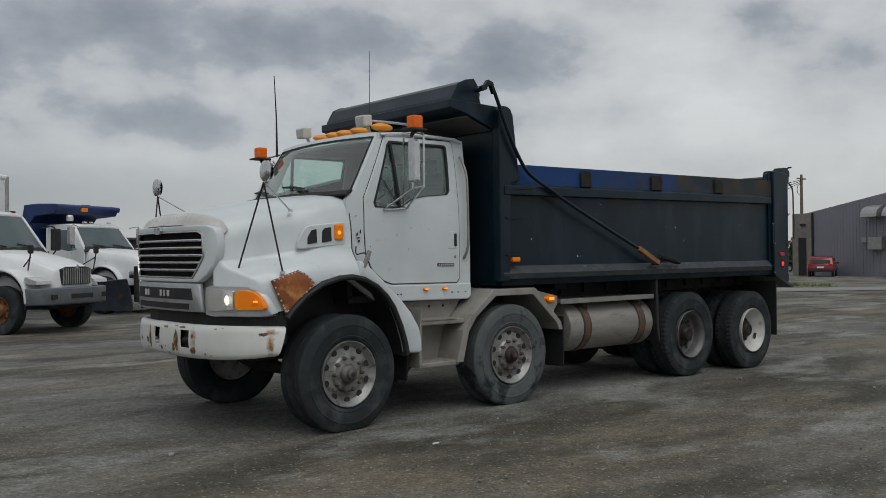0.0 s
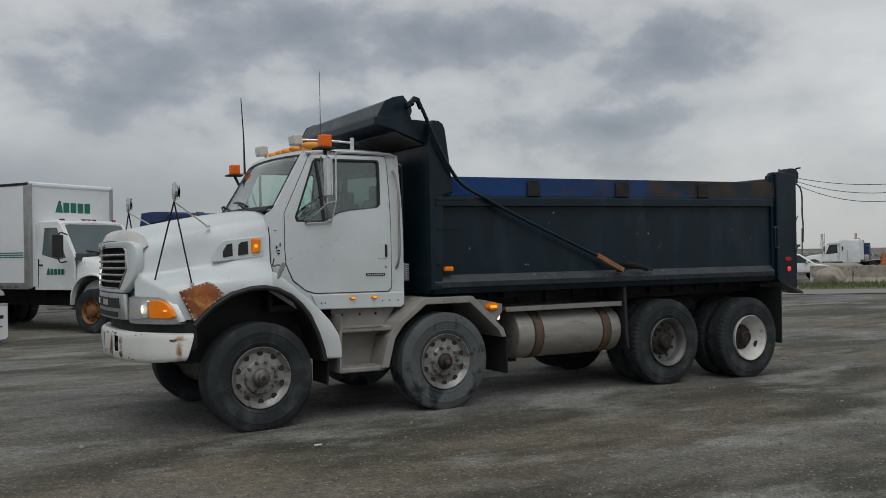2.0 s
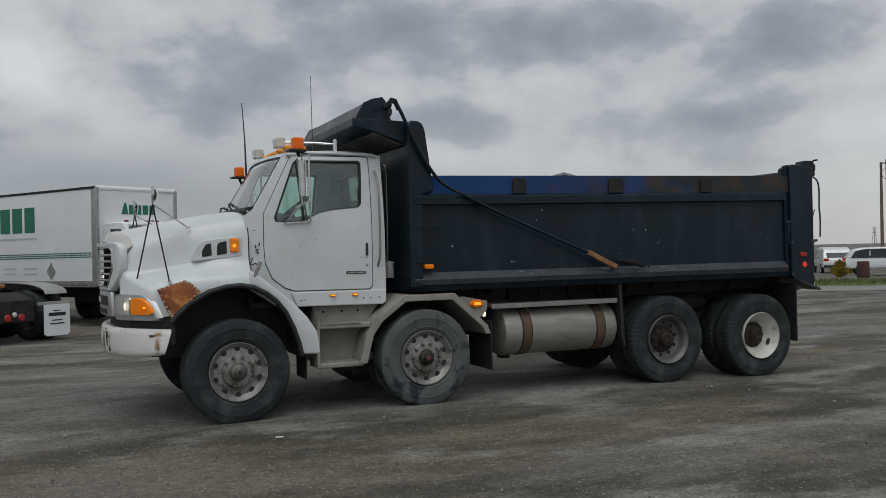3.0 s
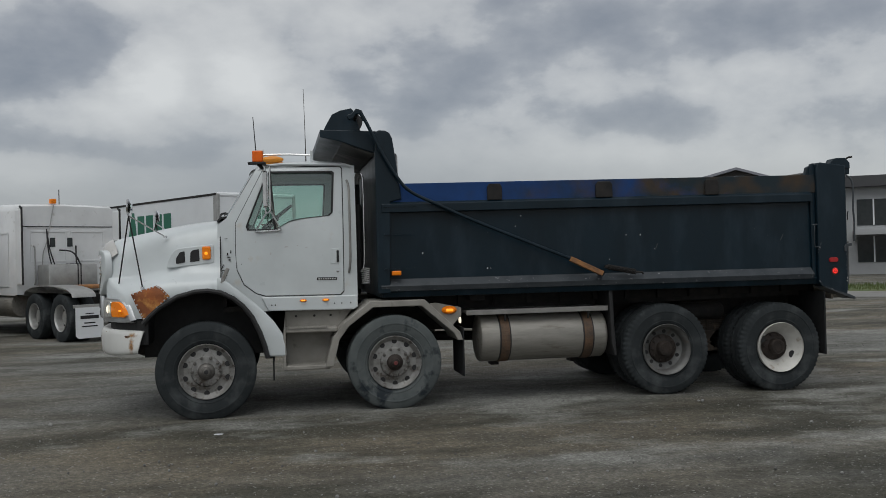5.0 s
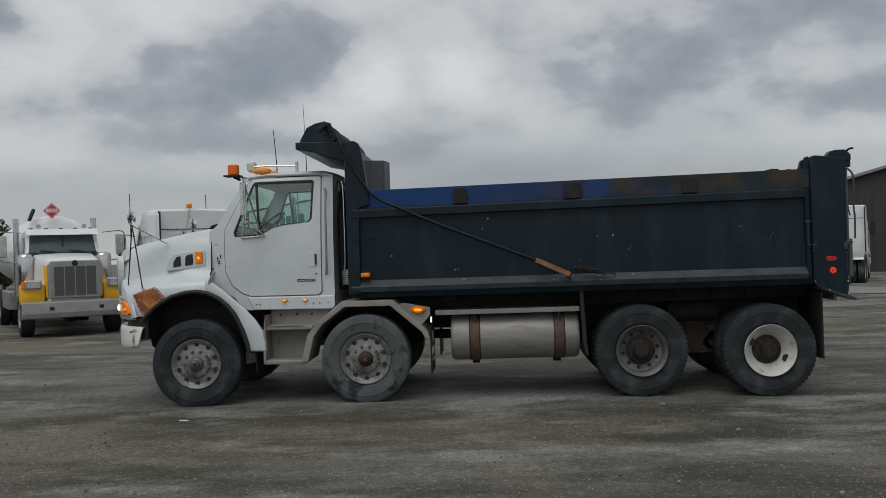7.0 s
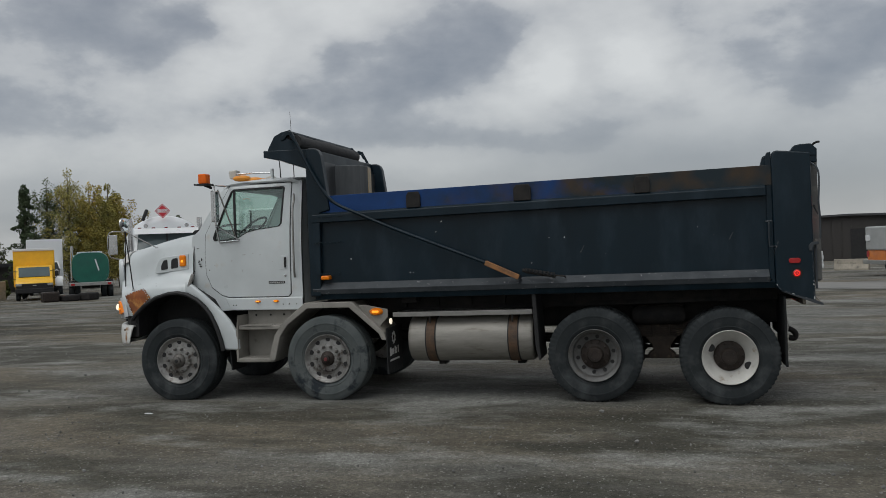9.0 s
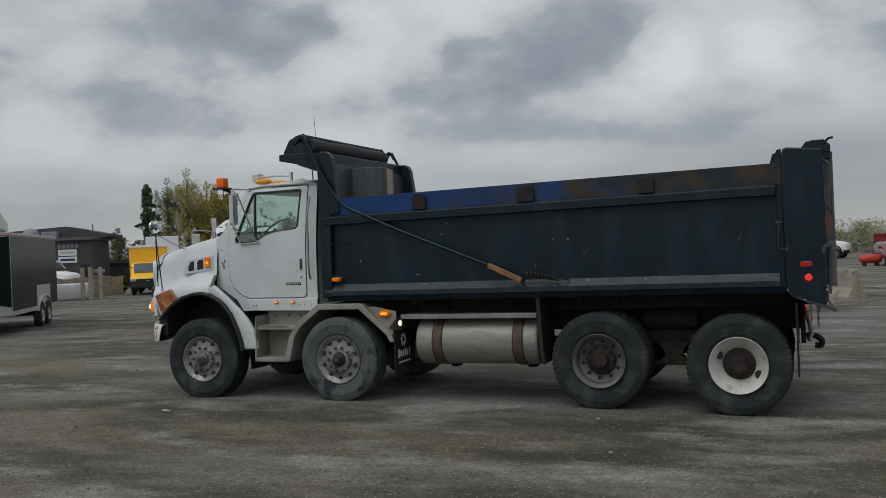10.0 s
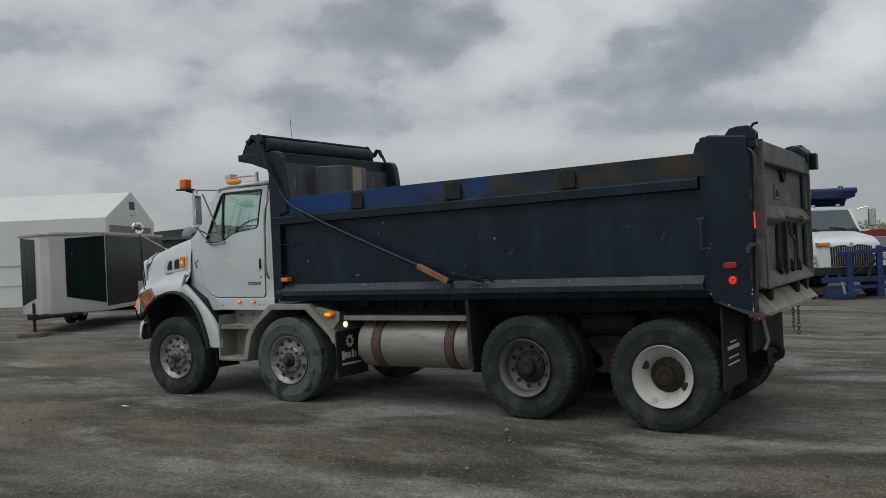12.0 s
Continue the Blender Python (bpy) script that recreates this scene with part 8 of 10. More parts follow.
    for s in (-1, 1):
        part("tongue_arm", tube([(-.6, 0, .48), (.6, s * .7, .48)], .05, 6), M_FRAME, th)
    part("jack", tube([(-.45, .12, .10), (-.45, .12, .85)], .04, 10), M_FRAME, th, "trailer jack")
    part("coupler", box(-.95, -.70, -.09, .09, .44, .58, .02), M_FRAME, th)
    part("jack_block", box(-.75, -.15, -.2, .45, .0, .09, .01), M_WOOD, th)
    part("axle_beam", box(4.4, 5.6, -W, W, .32, .45), M_FRAME, th)
    return th


cargo_trailer()


# fabric building
def tent():
    EL, ER = Vector((-29.2, 20.6)), Vector((-33.6, 27.9))
    ax = Vector((-.82, -.57)).normalized()
    w = (ER - EL).length
    mid = (EL + ER) / 2
    th = thing("fabric_shelter", "white fabric storage building with an open gable", "building", m=pose(mid.x, mid.y, gz(mid.x, mid.y) - .1, 0, 0, math.degrees(math.atan2(ax.y, ax.x))))
    h = w / 2
    zc, ze, zp = 0, 4.45, 6.0
    rows = []
    for k in range(11):
        x = 24 * k / 10
        sag = -.06 * (k % 2)
        rows.append([(x, h + .02, 0), (x, h, ze * .5 + sag * .3), (x, h, ze), (x, h * .5, (ze + zp) / 2 + sag), (x, 0, zp + sag * .5), (x, -h * .5, (ze + zp) / 2 + sag), (x, -h, ze), (x, -h, ze * .5), (x, -h - .02, 0)])
    part("fabric_roof", grid(rows, thick=.03), M_FABRIC, th, "white fabric roof and side walls", smooth=30)
    gable = [(-h, ze - .35), (h, ze - .35), (h, ze), (0, zp), (-h, ze)]
    part("gable_fabric", prism(gable, -.06, -.02, "x", holes=[[(-.62, 5.02), (.42, 5.02), (.42, 5.46), (-.62, 5.46)]]), M_FABRIC, th, "white fabric gable")
    part("gable_vent", prism([(-.62, 5.02), (.42, 5.02), (.42, 5.46), (-.62, 5.46)], -.05, -.03, "x"), M_DARKB, th, "dark gable vent")
    part("gable_mark", box(-.07, -.062, -.4, .3, 4.68, 4.76), M_INK, th)
    for s in (-1, 1):
        part("gable_curtain", box(-.05, .05, *sorted((s * h, s * (h - .5))), 0, ze - .3, .02), M_FABRIC, th)
    for y in (-2.0, .2, 2.2):
        part("frame_hoop", tube(smooth_path([(2.0, y, 0), (2.0, y, 3.0), (2.0, y * .95, 3.9)], 3), .05, 6), M_FRAME, th)
    part("back_wall", box(9.9, 10, -h, h, 0, ze), mat("tan_inner_fabric", (0.66, 0.65, 0.62), (0.58, 0.57, 0.54), .8, 0, .4), th)
    for z in (1.2, 2.2):
        part("wall_seam", box(0, 24, h + .02, h + .05, z, z + .03), M_INK, th)
    return th


tent()

# ---- far side of the yard ----
M_GRASS = mat("short_green_grass", (0.055, 0.095, 0.022), (0.10, 0.11, 0.04), .9, 0, 2)
M_ROAD = mat("pale_worn_asphalt", (0.215, 0.21, 0.20), (0.165, 0.162, 0.155), .9, 0, .5, spots=(0.12, 0.115, 0.11), spot_at=.62, spot_scale=1.2, bump=.15)
M_LEAFG = mat("green_leaves", (0.085, 0.105, 0.032), (0.045, 0.07, 0.022), .8, 0, .6)
M_LEAFY = mat("yellowing_leaves", (0.46, 0.33, 0.05), (0.27, 0.22, 0.045), .8, 0, .5)
M_LEAFO = mat("olive_leaves", (0.33, 0.265, 0.055), (0.14, 0.145, 0.04), .8, 0, .5)
M_LEAFD = mat("dark_conifer_needles", (0.035, 0.058, 0.026), (0.055, 0.075, 0.032), .9, 0, .7)
M_LEAFB = mat("hazy_bush_leaves", (0.13, 0.13, 0.06), (0.09, 0.10, 0.05), .9, 0, .3)
M_BARK = mat("grey_bark", (0.12, 0.10, 0.085), (0.08, 0.065, 0.055), .95, 0, 5)
M_PALEWALL = mat("pale_block_wall", (0.34, 0.31, 0.25), (0.27, 0.25, 0.20), .9, 0, 1.5)
M_OFFICE = mat("light_grey_wall_panel", (0.36, 0.37, 0.38), (0.31, 0.32, 0.33), .7, 0, .4)
M_WRAP = mat("white_wrapped_bales", (0.62, 0.63, 0.64), (0.50, 0.51, 0.52), .5, 0, 1.5, bump=.3, bump_scale=5)


def far_m(x, y, fx=0.0, fy=-1.0, up_z=0.0):
    m = heading(x, y, fx, fy)
    m.translation.z += up_z
    return m


def facing(x, y, turn=0.0, cx=3.0, cy=-9.0):
    """The direction from (x, y) towards the middle of the walk, turned by some degrees."""
    v = Vector((cx - x, cy - y)).normalized()
    a = math.radians(turn)
    return v.x * math.cos(a) - v.y * math.sin(a), v.x * math.sin(a) + v.y * math.cos(a)


# pale road strip and grass verge
rows = []
for k in range(25):
    t = k / 24
    x = 9.0 + 70 * t
    y = 22.3 - .64 * (x - 9.0) + .006 * max(0, x - 20) ** 2
    rows.append([(x + w * .54, y + w * .84, gz(x + w * .54, y + w * .84) + .014) for w in (0, 1.2, 2.4, 3.6, 4.4)])
road = tagged(part("road", grid(rows), M_ROAD, smooth=True), "pale worn asphalt road along the yard", "road", kind="structure")
rows = []
for k in range(15):
    x = 17.0 + 15 * k / 14
    y = 22.3 - .64 * (x - 9.0) + .006 * max(0, x - 20) ** 2
    rows.append([(x + w * .54, y + w * .84, gz(x + w * .54, y + w * .84) + (.05 if 4.6 < w < 12 else -.01)) for w in (4.5, 4.8, 6.5, 9, 11.5, 12.5)])
tagged(part("grass_verge", grid(rows), M_GRASS, smooth=True), "rough green grass verge", "grass", kind="structure")
rg = random.Random(11)
vs, fs = [], []
for k in range(5200):
    x = 17.0 + 15 * rg.random()
    w = 4.6 + 7.6 * rg.random()
    y = 22.3 - .64 * (x - 9.0) + .006 * max(0, x - 20) ** 2
    px, py = x + w * .54, y + w * .84
    z0 = gz(px, py) + .03
    a, h, wd = rg.random() * math.pi, .07 + .16 * rg.random(), .012 + .012 * rg.random()
    i = len(vs)
    lx, ly = (rg.random() - .5) * .1, (rg.random() - .5) * .1
    vs += [(px - wd * math.cos(a), py - wd * math.sin(a), z0), (px + wd * math.cos(a), py + wd * math.sin(a), z0), (px + lx, py + ly, z0 + h)]
    fs.append((i, i + 1, i + 2))
me = bpy.data.meshes.new("grass_blades")
me.from_pydata(vs, [], fs)
me.materials.append(M_GRASS)
tagged(new("grass_blades", me), "tufts of rough grass on the verge", "grass", kind="stuff")

# loose stones on the near yard
ico = bmesh.new()
bmesh.ops.create_icosphere(ico, subdivisions=1, radius=1)
iv, ifc = [v.co.copy() for v in ico.verts], [[v.index for v in f.verts] for f in ico.faces]
ico.free()
vs, fs = [], []
for k in range(3800):
    x, y = rg.uniform(-9, 13), rg.uniform(-7.5, 5.5) if k % 3 else rg.uniform(-6, -1)
    s = .004 + .010 * rg.random() ** 3 + (.010 if rg.random() > .985 else 0)
    i = len(vs)
    q = Euler((rg.random() * 6, rg.random() * 6, rg.random() * 6)).to_matrix()
    for v in iv:
        p = q @ Vector((v.x * s * rg.uniform(.7, 1.3), v.y * s * rg.uniform(.7, 1.2), v.z * s * .8))
        vs.append((x + p.x, y + p.y, p.z + s * .25 - .002))
    fs += [[i + j for j in f] for f in ifc]
me = bpy.data.meshes.new("loose_stones")
me.from_pydata(vs, [], fs)


def stone_mat():
    m = mat("loose_gravel_stones", (0.13, 0.128, 0.125), (0.09, 0.088, 0.085), .95, 0, 30)
    nt = m.node_tree
    geo = nt.nodes.new("ShaderNodeNewGeometry")
    rp = nt.nodes.new("ShaderNodeValToRGB")
    e2 = rp.color_ramp.elements
    e2[0].color, e2[1].color = (0.10, 0.097, 0.092, 1), (0.27, 0.265, 0.255, 1)
    nt.links.new(geo.outputs["Random Per Island"], rp.inputs[0])
    nt.links.new(rp.outputs[0], nt.nodes["Principled BSDF"].inputs["Base Color"])
    return m


me.materials.append(stone_mat())
tagged(new("loose_stones", me), "scattered loose gravel stones on the yard", "gravel", kind="stuff")
tagged(part("paper_scrap", moved(prism([(-.045, -.008), (.03, -.014), (.05, .004), (.0, .014), (-.04, .008)], 0, .006, "z"), pose(.14, -.93, .012, 8, 4, 20)), M_BOXVAN), "white paper scrap on the gravel", "litter")


# ---- vehicles far off ----
def car(name, label, m, L=4.6, W=1.85, H=1.65, paint=None, category="car", wagon=True):
    th = thing(name, label, category, m=m)
    f = L / 4.6
    prof = [(-2.3, .45), (-2.32, .70), (-2.15, .88), (-1.35, 1.0), (-.55, H - .10), (.1, H), (1.3, H - .02), (1.85, H - .14), (2.22, 1.02), (2.30, .75), (2.27, .42)]
    if not wagon:
        prof[6:9] = [(.9, H - .05), (1.55, 1.05), (2.2, .98)]
    prof = [(x * f, z) for x, z in prof]
    b = prism(prof, -W / 2, W / 2, "y", bv=.07, seg=3)
    for v in b.verts:
        if v.co.z > 1.0:
            v.co.y *= 1 - .16 * (v.co.z - 1.0) / (H - 1.0)
    bd = part("body", b, paint, th, smooth=40)
    win = [(-1.12, 1.04), (-.48, H - .17), (.1, H - .09), (1.25, H - .11), (1.72, H - .22), (1.95, 1.06)] if wagon else [(-1.05, 1.04), (-.45, H - .17), (.1, H - .09), (.85, H - .13), (1.35, 1.06)]
    for s in (-1, 1):
        b = prism([(x * f, z) for x, z in win], *sorted((s * (W / 2 - .01), s * (W / 2 + .008))), "y")
        for v in b.verts:
            if v.co.z > 1.0:
                v.co.y *= 1 - .16 * (v.co.z - 1.0) / (H - 1.0)
        part("side_glass", b, M_DGLASS, bd)
        for px in (.0, .95):
            part("pillar", box(px * f - .03, px * f + .03, *sorted((s * (W / 2 - .12), s * (W / 2 - .03))), 1.0, H - .2), paint, bd)
        for x in (-1.42 * f, 1.42 * f):
            road_wheel(th, x, s * (W / 2 - .01), .34, .22, M_STEELR, s)
        part("tail_lamp", box(2.13 * f, 2.31 * f, *sorted((s * W * .30, s * W * .47)), .88, 1.05, .02), M_RED, bd)
        part("headlamp", box(-2.30 * f, -2.05 * f, *sorted((s * W * .27, s * W * .46)), .72, .86, .02), M_LAMPCLEAR, bd)
        part("side_mirror", box(-.95 * f, -.80 * f, *sorted((s * W * .5, s * (W * .5 + .2))), 1.02, 1.18, .03), paint, bd)
    rg_ = [(1.80, H - .20), (1.84, H - .20), (2.17, 1.08), (2.13, 1.08)] if wagon else [(1.0, H - .12), (1.04, H - .10), (1.50, 1.08), (1.46, 1.06)]
    part("rear_glass", prism([(x * f + .03, z + .01) for x, z in rg_], -W * .36, W * .36, "y"), M_DGLASS, bd)
    part("windshield", prism([(-1.28 * f, 1.03), (-1.24 * f, 1.02), (-.53 * f, H - .13), (-.57 * f, H - .12)], -W * .38, W * .38, "y"), M_DGLASS, bd)
    part("plate_panel", box(2.30 * f, 2.325 * f, -.26, .26, .72, .84), M_BOXVAN, bd)
    part("bumper", box(2.22 * f, 2.36 * f, -W * .46, W * .46, .42, .60, .04), M_BLACK, bd)
    return th


car("red_crossover", "dark red crossover car parked by the grey building", far_m(66.5, 29.0, .86, .35), 4.7, 1.9, 1.68, M_REDP)
car("suv", "white crossover SUV parked behind the verge", far_m(42.9, 28.95, .72, -.69), 4.65, 1.85, 1.66, M_SILVER, "suv")
car("suv", "white SUV with roof rails, tail towards the road", far_m(48.3, 38.1, .60, .8), 4.9, 1.95, 1.80, M_SILVER, "suv")
car("red_car", "red car wreck beside white wrapped bales", far_m(12.25, 49.6, .12, -1), 4.2, 1.4, 1.42, M_REDP)


def pickup():
    th = thing("pickup_truck", "orange pickup truck with a tall grey utility cap", "pickup", m=far_m(17.45, 32.4, 1.0, .25))
    body = [(-2.6, .5), (-2.62, .95), (-1.5, 1.05), (-.8, 1.72), (.35, 1.74), (.5, 1.1), (2.9, 1.1), (2.9, .5)]
    part("body", prism(body, -.95, .95, "y", bv=.06), M_ORANGEP, th, "orange body", smooth=40)
    part("utility_cap", box(.45, 2.95, -.97, .97, 1.10, 2.12, .06), mat("pale_grey_cap", (0.38, 0.39, 0.39), (0.32, 0.33, 0.33), .5, 0, 2), th, "pale grey utility cap")
    part("cap_cord", tube(smooth_path([(2.7, -.985, 2.0), (2.6, -.985, 1.75), (1.6, -.985, 1.55), (.6, -.985, 1.5)], 4), .018, 5), M_BLACK, th)
    part("cap_box", box(2.92, 3.02, -.8, -.5, 1.5, 1.75, .01), M_BOXVAN, th)
    part("rear_bumper", box(2.9, 3.1, -.95, .95, .5, .68, .02), M_GALV, th)
    for s in (-1, 1):
        part("tail_lamp", box(2.86, 2.92, *sorted((s * .75, s * .95)), .80, 1.06, .01), M_RED, th)
        part("side_glass", prism([(-1.25, 1.12), (-.75, 1.62), (.28, 1.64), (.35, 1.12)], *sorted((s * .94, s * .955)), "y"), M_DGLASS, th)
        for x in (-1.7, 1.75):
            road_wheel(th, x, s * .96, .39, .26, M_BLACK, s)
            part("arch", arch_fender(x - .5, x + .5, .98, .55, *sorted((s * .9, s * .975)), t=.06), M_BLACK, th)
    return th


pickup()


def cube_van():
    th = thing("cube_van", "yellow cube van with a yellow box body", "van", m=far_m(-29.6, 34.2, .62, -.78))
    body = [(-1.0, .45), (-1.02, 1.0), (-.85, 1.15), (-.2, 1.28), (.5, 1.95), (1.3, 1.98), (1.3, .45)]
    part("cab", prism(body, -.98, .98, "y", bv=.07), M_YELLOW, th, "yellow van cab", smooth=40)
    part("windshield", prism([(-.14, 1.32), (-.18, 1.36), (.42, 1.90), (.46, 1.86)], -.82, .82, "y"), M_BLUEGLASS, th)
    part("grille", box(-1.06, -1.0, -.97, .97, .66, .98, .02), M_BLACK, th)
    part("emblem", box(-1.07, -1.055, -.10, .10, .84, .88, .004), M_GALV, th)
    part("bumper", box(-1.14, -.95, -1.0, 1.0, .42, .70, .04), M_BLACK, th)
    for s in (-1, 1):
        part("headlamp", box(-1.075, -.95, *sorted((s * .66, s * .96)), .84, .97, .02), M_GALV, th)
        part("side_glass", prism([(.0, 1.35), (.52, 1.86), (1.15, 1.86), (1.15, 1.35)], *sorted((s * .97, s * .985)), "y"), M_DGLASS, th)
        strip_mirror(th, .1, s * 1.2, 1.5, s, .3, .2)
        road_wheel(th, 0, s * .96, .38, .24, M_STEELR, s)
        road_wheel(th, 3.6, s * 1.0, .38, .24, M_STEELR, s, True)
    part("van_box", box(1.35, 5.6, -1.12, 1.12, .75, 2.9, .05), M_YELLOW, th, "yellow box body")
    part("van_box_roof", box(1.3, 5.65, -1.14, 1.14, 2.85, 3.0, .03), M_BOXVAN, th)
    return th


cube_van()


def box_lorry(x, y, fx, fy, label, w=1.25, h=3.4):
    th = thing("box_truck", label, "truck", m=far_m(x, y, fx, fy))
    truck_cab(th, M_WHITE2, roof=2.4)
    part("van_body", box(2.2, 8.2, -w, w, 1.0, h, .03), M_BOXVAN, th, "white box body")
    for s in (-1, 1):
        road_wheel(th, 0, s * 1.08, .5, .28, M_STEELR, s)
        road_wheel(th, 6.0, s * 1.15, .5, .27, M_STEELR, s, True)
    return th


box_lorry(-38.3, 46.2, .62, -.78, "white box truck parked behind the cube van", h=4.1)


def green_tanker():
    th = thing("vacuum_truck", "dark green vacuum tank truck seen from the tail", "truck", m=far_m(-30.3, 40.2, -.60, .80))
    # tail points to the yard: the tank's end cap is at large x
    ell = []
    for x, k in ((-1.0, .001), (-1.0, .9), (4.9, 1.0), (5.1, .97), (5.12, .001)):
        ell.append([(x, 1.05 * k * math.copysign(abs(math.cos(a)) ** .55, math.cos(a)), 1.80 + .92 * k * math.copysign(abs(math.sin(a)) ** .6, math.sin(a))) for a in np.linspace(0, 2 * math.pi, 25)])
    part("tank", grid(ell), M_TEAL, th, "dark green tank with a domed end", smooth=40)
    part("white_streak", moved(box(5.14, 5.15, -.04, .04, -.4, .3), pose(0, .35, 2.0, 15, 0, 0)), M_BOXVAN, th)
    part("rear_deck", box(4.6, 5.5, -1.2, 1.2, .75, .95, .02), M_GALV, th, "bright rear step")
    part("top_rack", box(0, 4.5, -.7, .7, 2.6, 2.75, .02), M_BOXVAN, th)
    part("stack", tube([(-1.2, -1.0, 1.0), (-1.2, -1.0, 3.2)], .09, 10), M_CHROME, th)
    for s in (-1, 1):
        road_wheel(th, 3.2, s * 1.2, .52, .3, M_STEELR, s, True)
        road_wheel(th, 4.5, s * 1.2, .52, .3, M_STEELR, s, True)
        road_wheel(th, -3.0, s * 1.1, .52, .3, M_STEELR, s)
        part("tail_lamp", box(5.48, 5.52, *sorted((s * .9, s * 1.1)), .78, .9), M_RED, th)
    part("cab", box(-3.6, -1.4, -1.1, 1.1, .9, 2.6, .1), M_WHITE2, th)
    part("chassis", box(-3.5, 5.0, -.5, .5, .6, .95), M_FRAME, th)
    return th


green_tanker()
sleeper_tractor(heading(20.35, 33.65, .42, .91) @ Matrix.Diagonal((1, 1, 1.09, 1)), "white sleeper tractor without mud flaps by the brown building", False)

# white wrapped block, concrete posts and rails by the dark building
for x, y, w in ((-30.6, 28.9, 2.4),):
    if w:
        tagged(part("wrapped_block", moved(box(-.6, .6, -w / 2, w / 2, 0, .9, .12), far_m(x, y, .7, -.7)), M_WRAP, smooth=40), "white wrapped block lying on the gravel", "wrapped block")


def rack(x, y, fx, fy):
    th = thing("pallet_rack", "grey weathered concrete posts with stacked rails", "rack", m=far_m(x, y, fx, fy))
    for yy in (-.5, 0, .4):
        part("post", box(-.12, .12, yy - .11, yy + .11, 0, 1.75, .02), M_CONC, th)
    for k in range(5):
        part("rail", box(.12, 1.4, -.75, -.2, .15 + k * .32, .33 + k * .32, .02), M_CONC, th)
    return th


rack(-28.3, 28.05, .7, -.7)
rg2 = random.Random(3)
for k in range(3):
    w = rg2.uniform(.5, 1.3)
    tagged(part("scrap_part", moved(box(-w / 2, w / 2, -.4, .4, 0, rg2.uniform(.3, .7), .08), far_m(-25.0 + k * .75, 29.6 + k * .55, rg2.uniform(-1, 1), rg2.uniform(-1, 1))), M_FRAME if k % 3 else M_HUB), "dark scrap machine part on the ground", "scrap", "scrap by the posts")


# ---- buildings ----
def ribs(th, m_, x0, x1, y, z0, z1, step, s=-1, material=None, top=None):
    n = int((x1 - x0) / step)
    for k in range(n):
        x = x0 + (k + .5) * step
        zt = z1 if top is None else top(x)
        part("cladding_rib", box(x - .03, x + .03, *sorted((y, y + s * .03)), z0, zt), material, th)


def dark_workshop():
    # charcoal front with two white signs, its shorter flank turned a little to the yard
    th = thing("dark_workshop", "charcoal clad workshop with two white signs and a rooftop dome", "building", m=far_m(-52.5, 50.8, .514, -.862))
    # local: front at x = 0, y runs along the front
    part("wall", box(0, 7, -2.26, 12, 0, 4.45), M_DARKB, th, "charcoal cladding wall")
    part("roof_edge", box(-.35, 7.5, -2.6, 12, 4.45, 4.7), mat("dark_grey_fascia", (0.10, 0.10, 0.105), (0.085, 0.085, 0.09), .6, 0, .5), th, "grey roof fascia")
    part("upper_roof", prism([(-3.3, 4.7), (12, 4.7), (12, 5.0), (.3, 5.75), (-3.3, 4.95)], 2, 8, "x"), M_DARKB, th, "upper roof")
    part("roof_pipe", tube([(4, -1.5, 5.0), (4, -1.5, 6.0)], .07, 8), M_GALV, th)
    part("roof_dome", lathe([(.75, 0), (.74, .3), (.62, .62), (.4, .85), (.001, .95)], 20, "z", (.8, 3.0, 4.7)), M_GREYB, th, "grey rooftop dome", smooth=40)
    part("roof_unit", box(1.0, 2.0, .9, 2.2, 4.7, 5.3, .05), M_GREYB, th, "grey rooftop unit")
    for z, ink in ((3.10, M_INK), (2.47, M_PLOWBLUE)):
        sg = part("sign", box(-.08, -.02, -.98, .57, z, z + .55, .01), M_BOXVAN, th, "white sign board")
        part("sign_print", box(-.09, -.082, -.8, .4, z + .18, z + .38), ink, sg)
    for k in range(5):
        part("sign_block", box(-.06, -.01, -1.1 + k * .36, -.85 + k * .36, 3.75, 4.1), M_GREYB, th, "raised grey letter block")
    for y0, y1, z in ((2.1, 3.1, 3.4), (-2.0, -1.2, 2.3), (5.0, 8.0, 3.6)):
        part("door", box(-.05, 0, y0, y1, 0, z), M_BLACK, th)
    for k in range(28):
        part("cladding_rib", box(-.02, 0, -2.2 + k * .5, -2.16 + k * .5, 0, 4.45), M_DARKB, th)
    return th


dark_workshop()


def brown_shed():
    th = thing("brown_shed", "low brown shed behind the yard", "building", m=far_m(-55.9, 62.7, .68, -.73))
    part("wall", box(0, 6, -5, 7, 0, 2.4), M_BROWNB, th, "brown wall")
    part("roof_edge", box(-.2, 6.2, -5.2, 7.2, 2.4, 2.75), M_DARKB, th, "dark roof edge")
    return th


brown_shed()
low_wall = thing("loading_wall", "low grey concrete loading wall with grass behind it", "wall")
wa, wb = Vector((-34.7, 30.4)), Vector((-32.6, 35.3))
for k in range(7):
    p, q = wa.lerp(wb, k / 7), wa.lerp(wb, (k + .985) / 7)
    b = box(0, (q - p).length, -.2, .2, 0, 1.25 + .05 * (k % 2), .03)
    part("wall_panel", moved(b, pose(p.x, p.y, gz(p.x, p.y) - .1, 0, 0, math.degrees(math.atan2(q.y - p.y, q.x - p.x)))), M_CONC, low_wall)


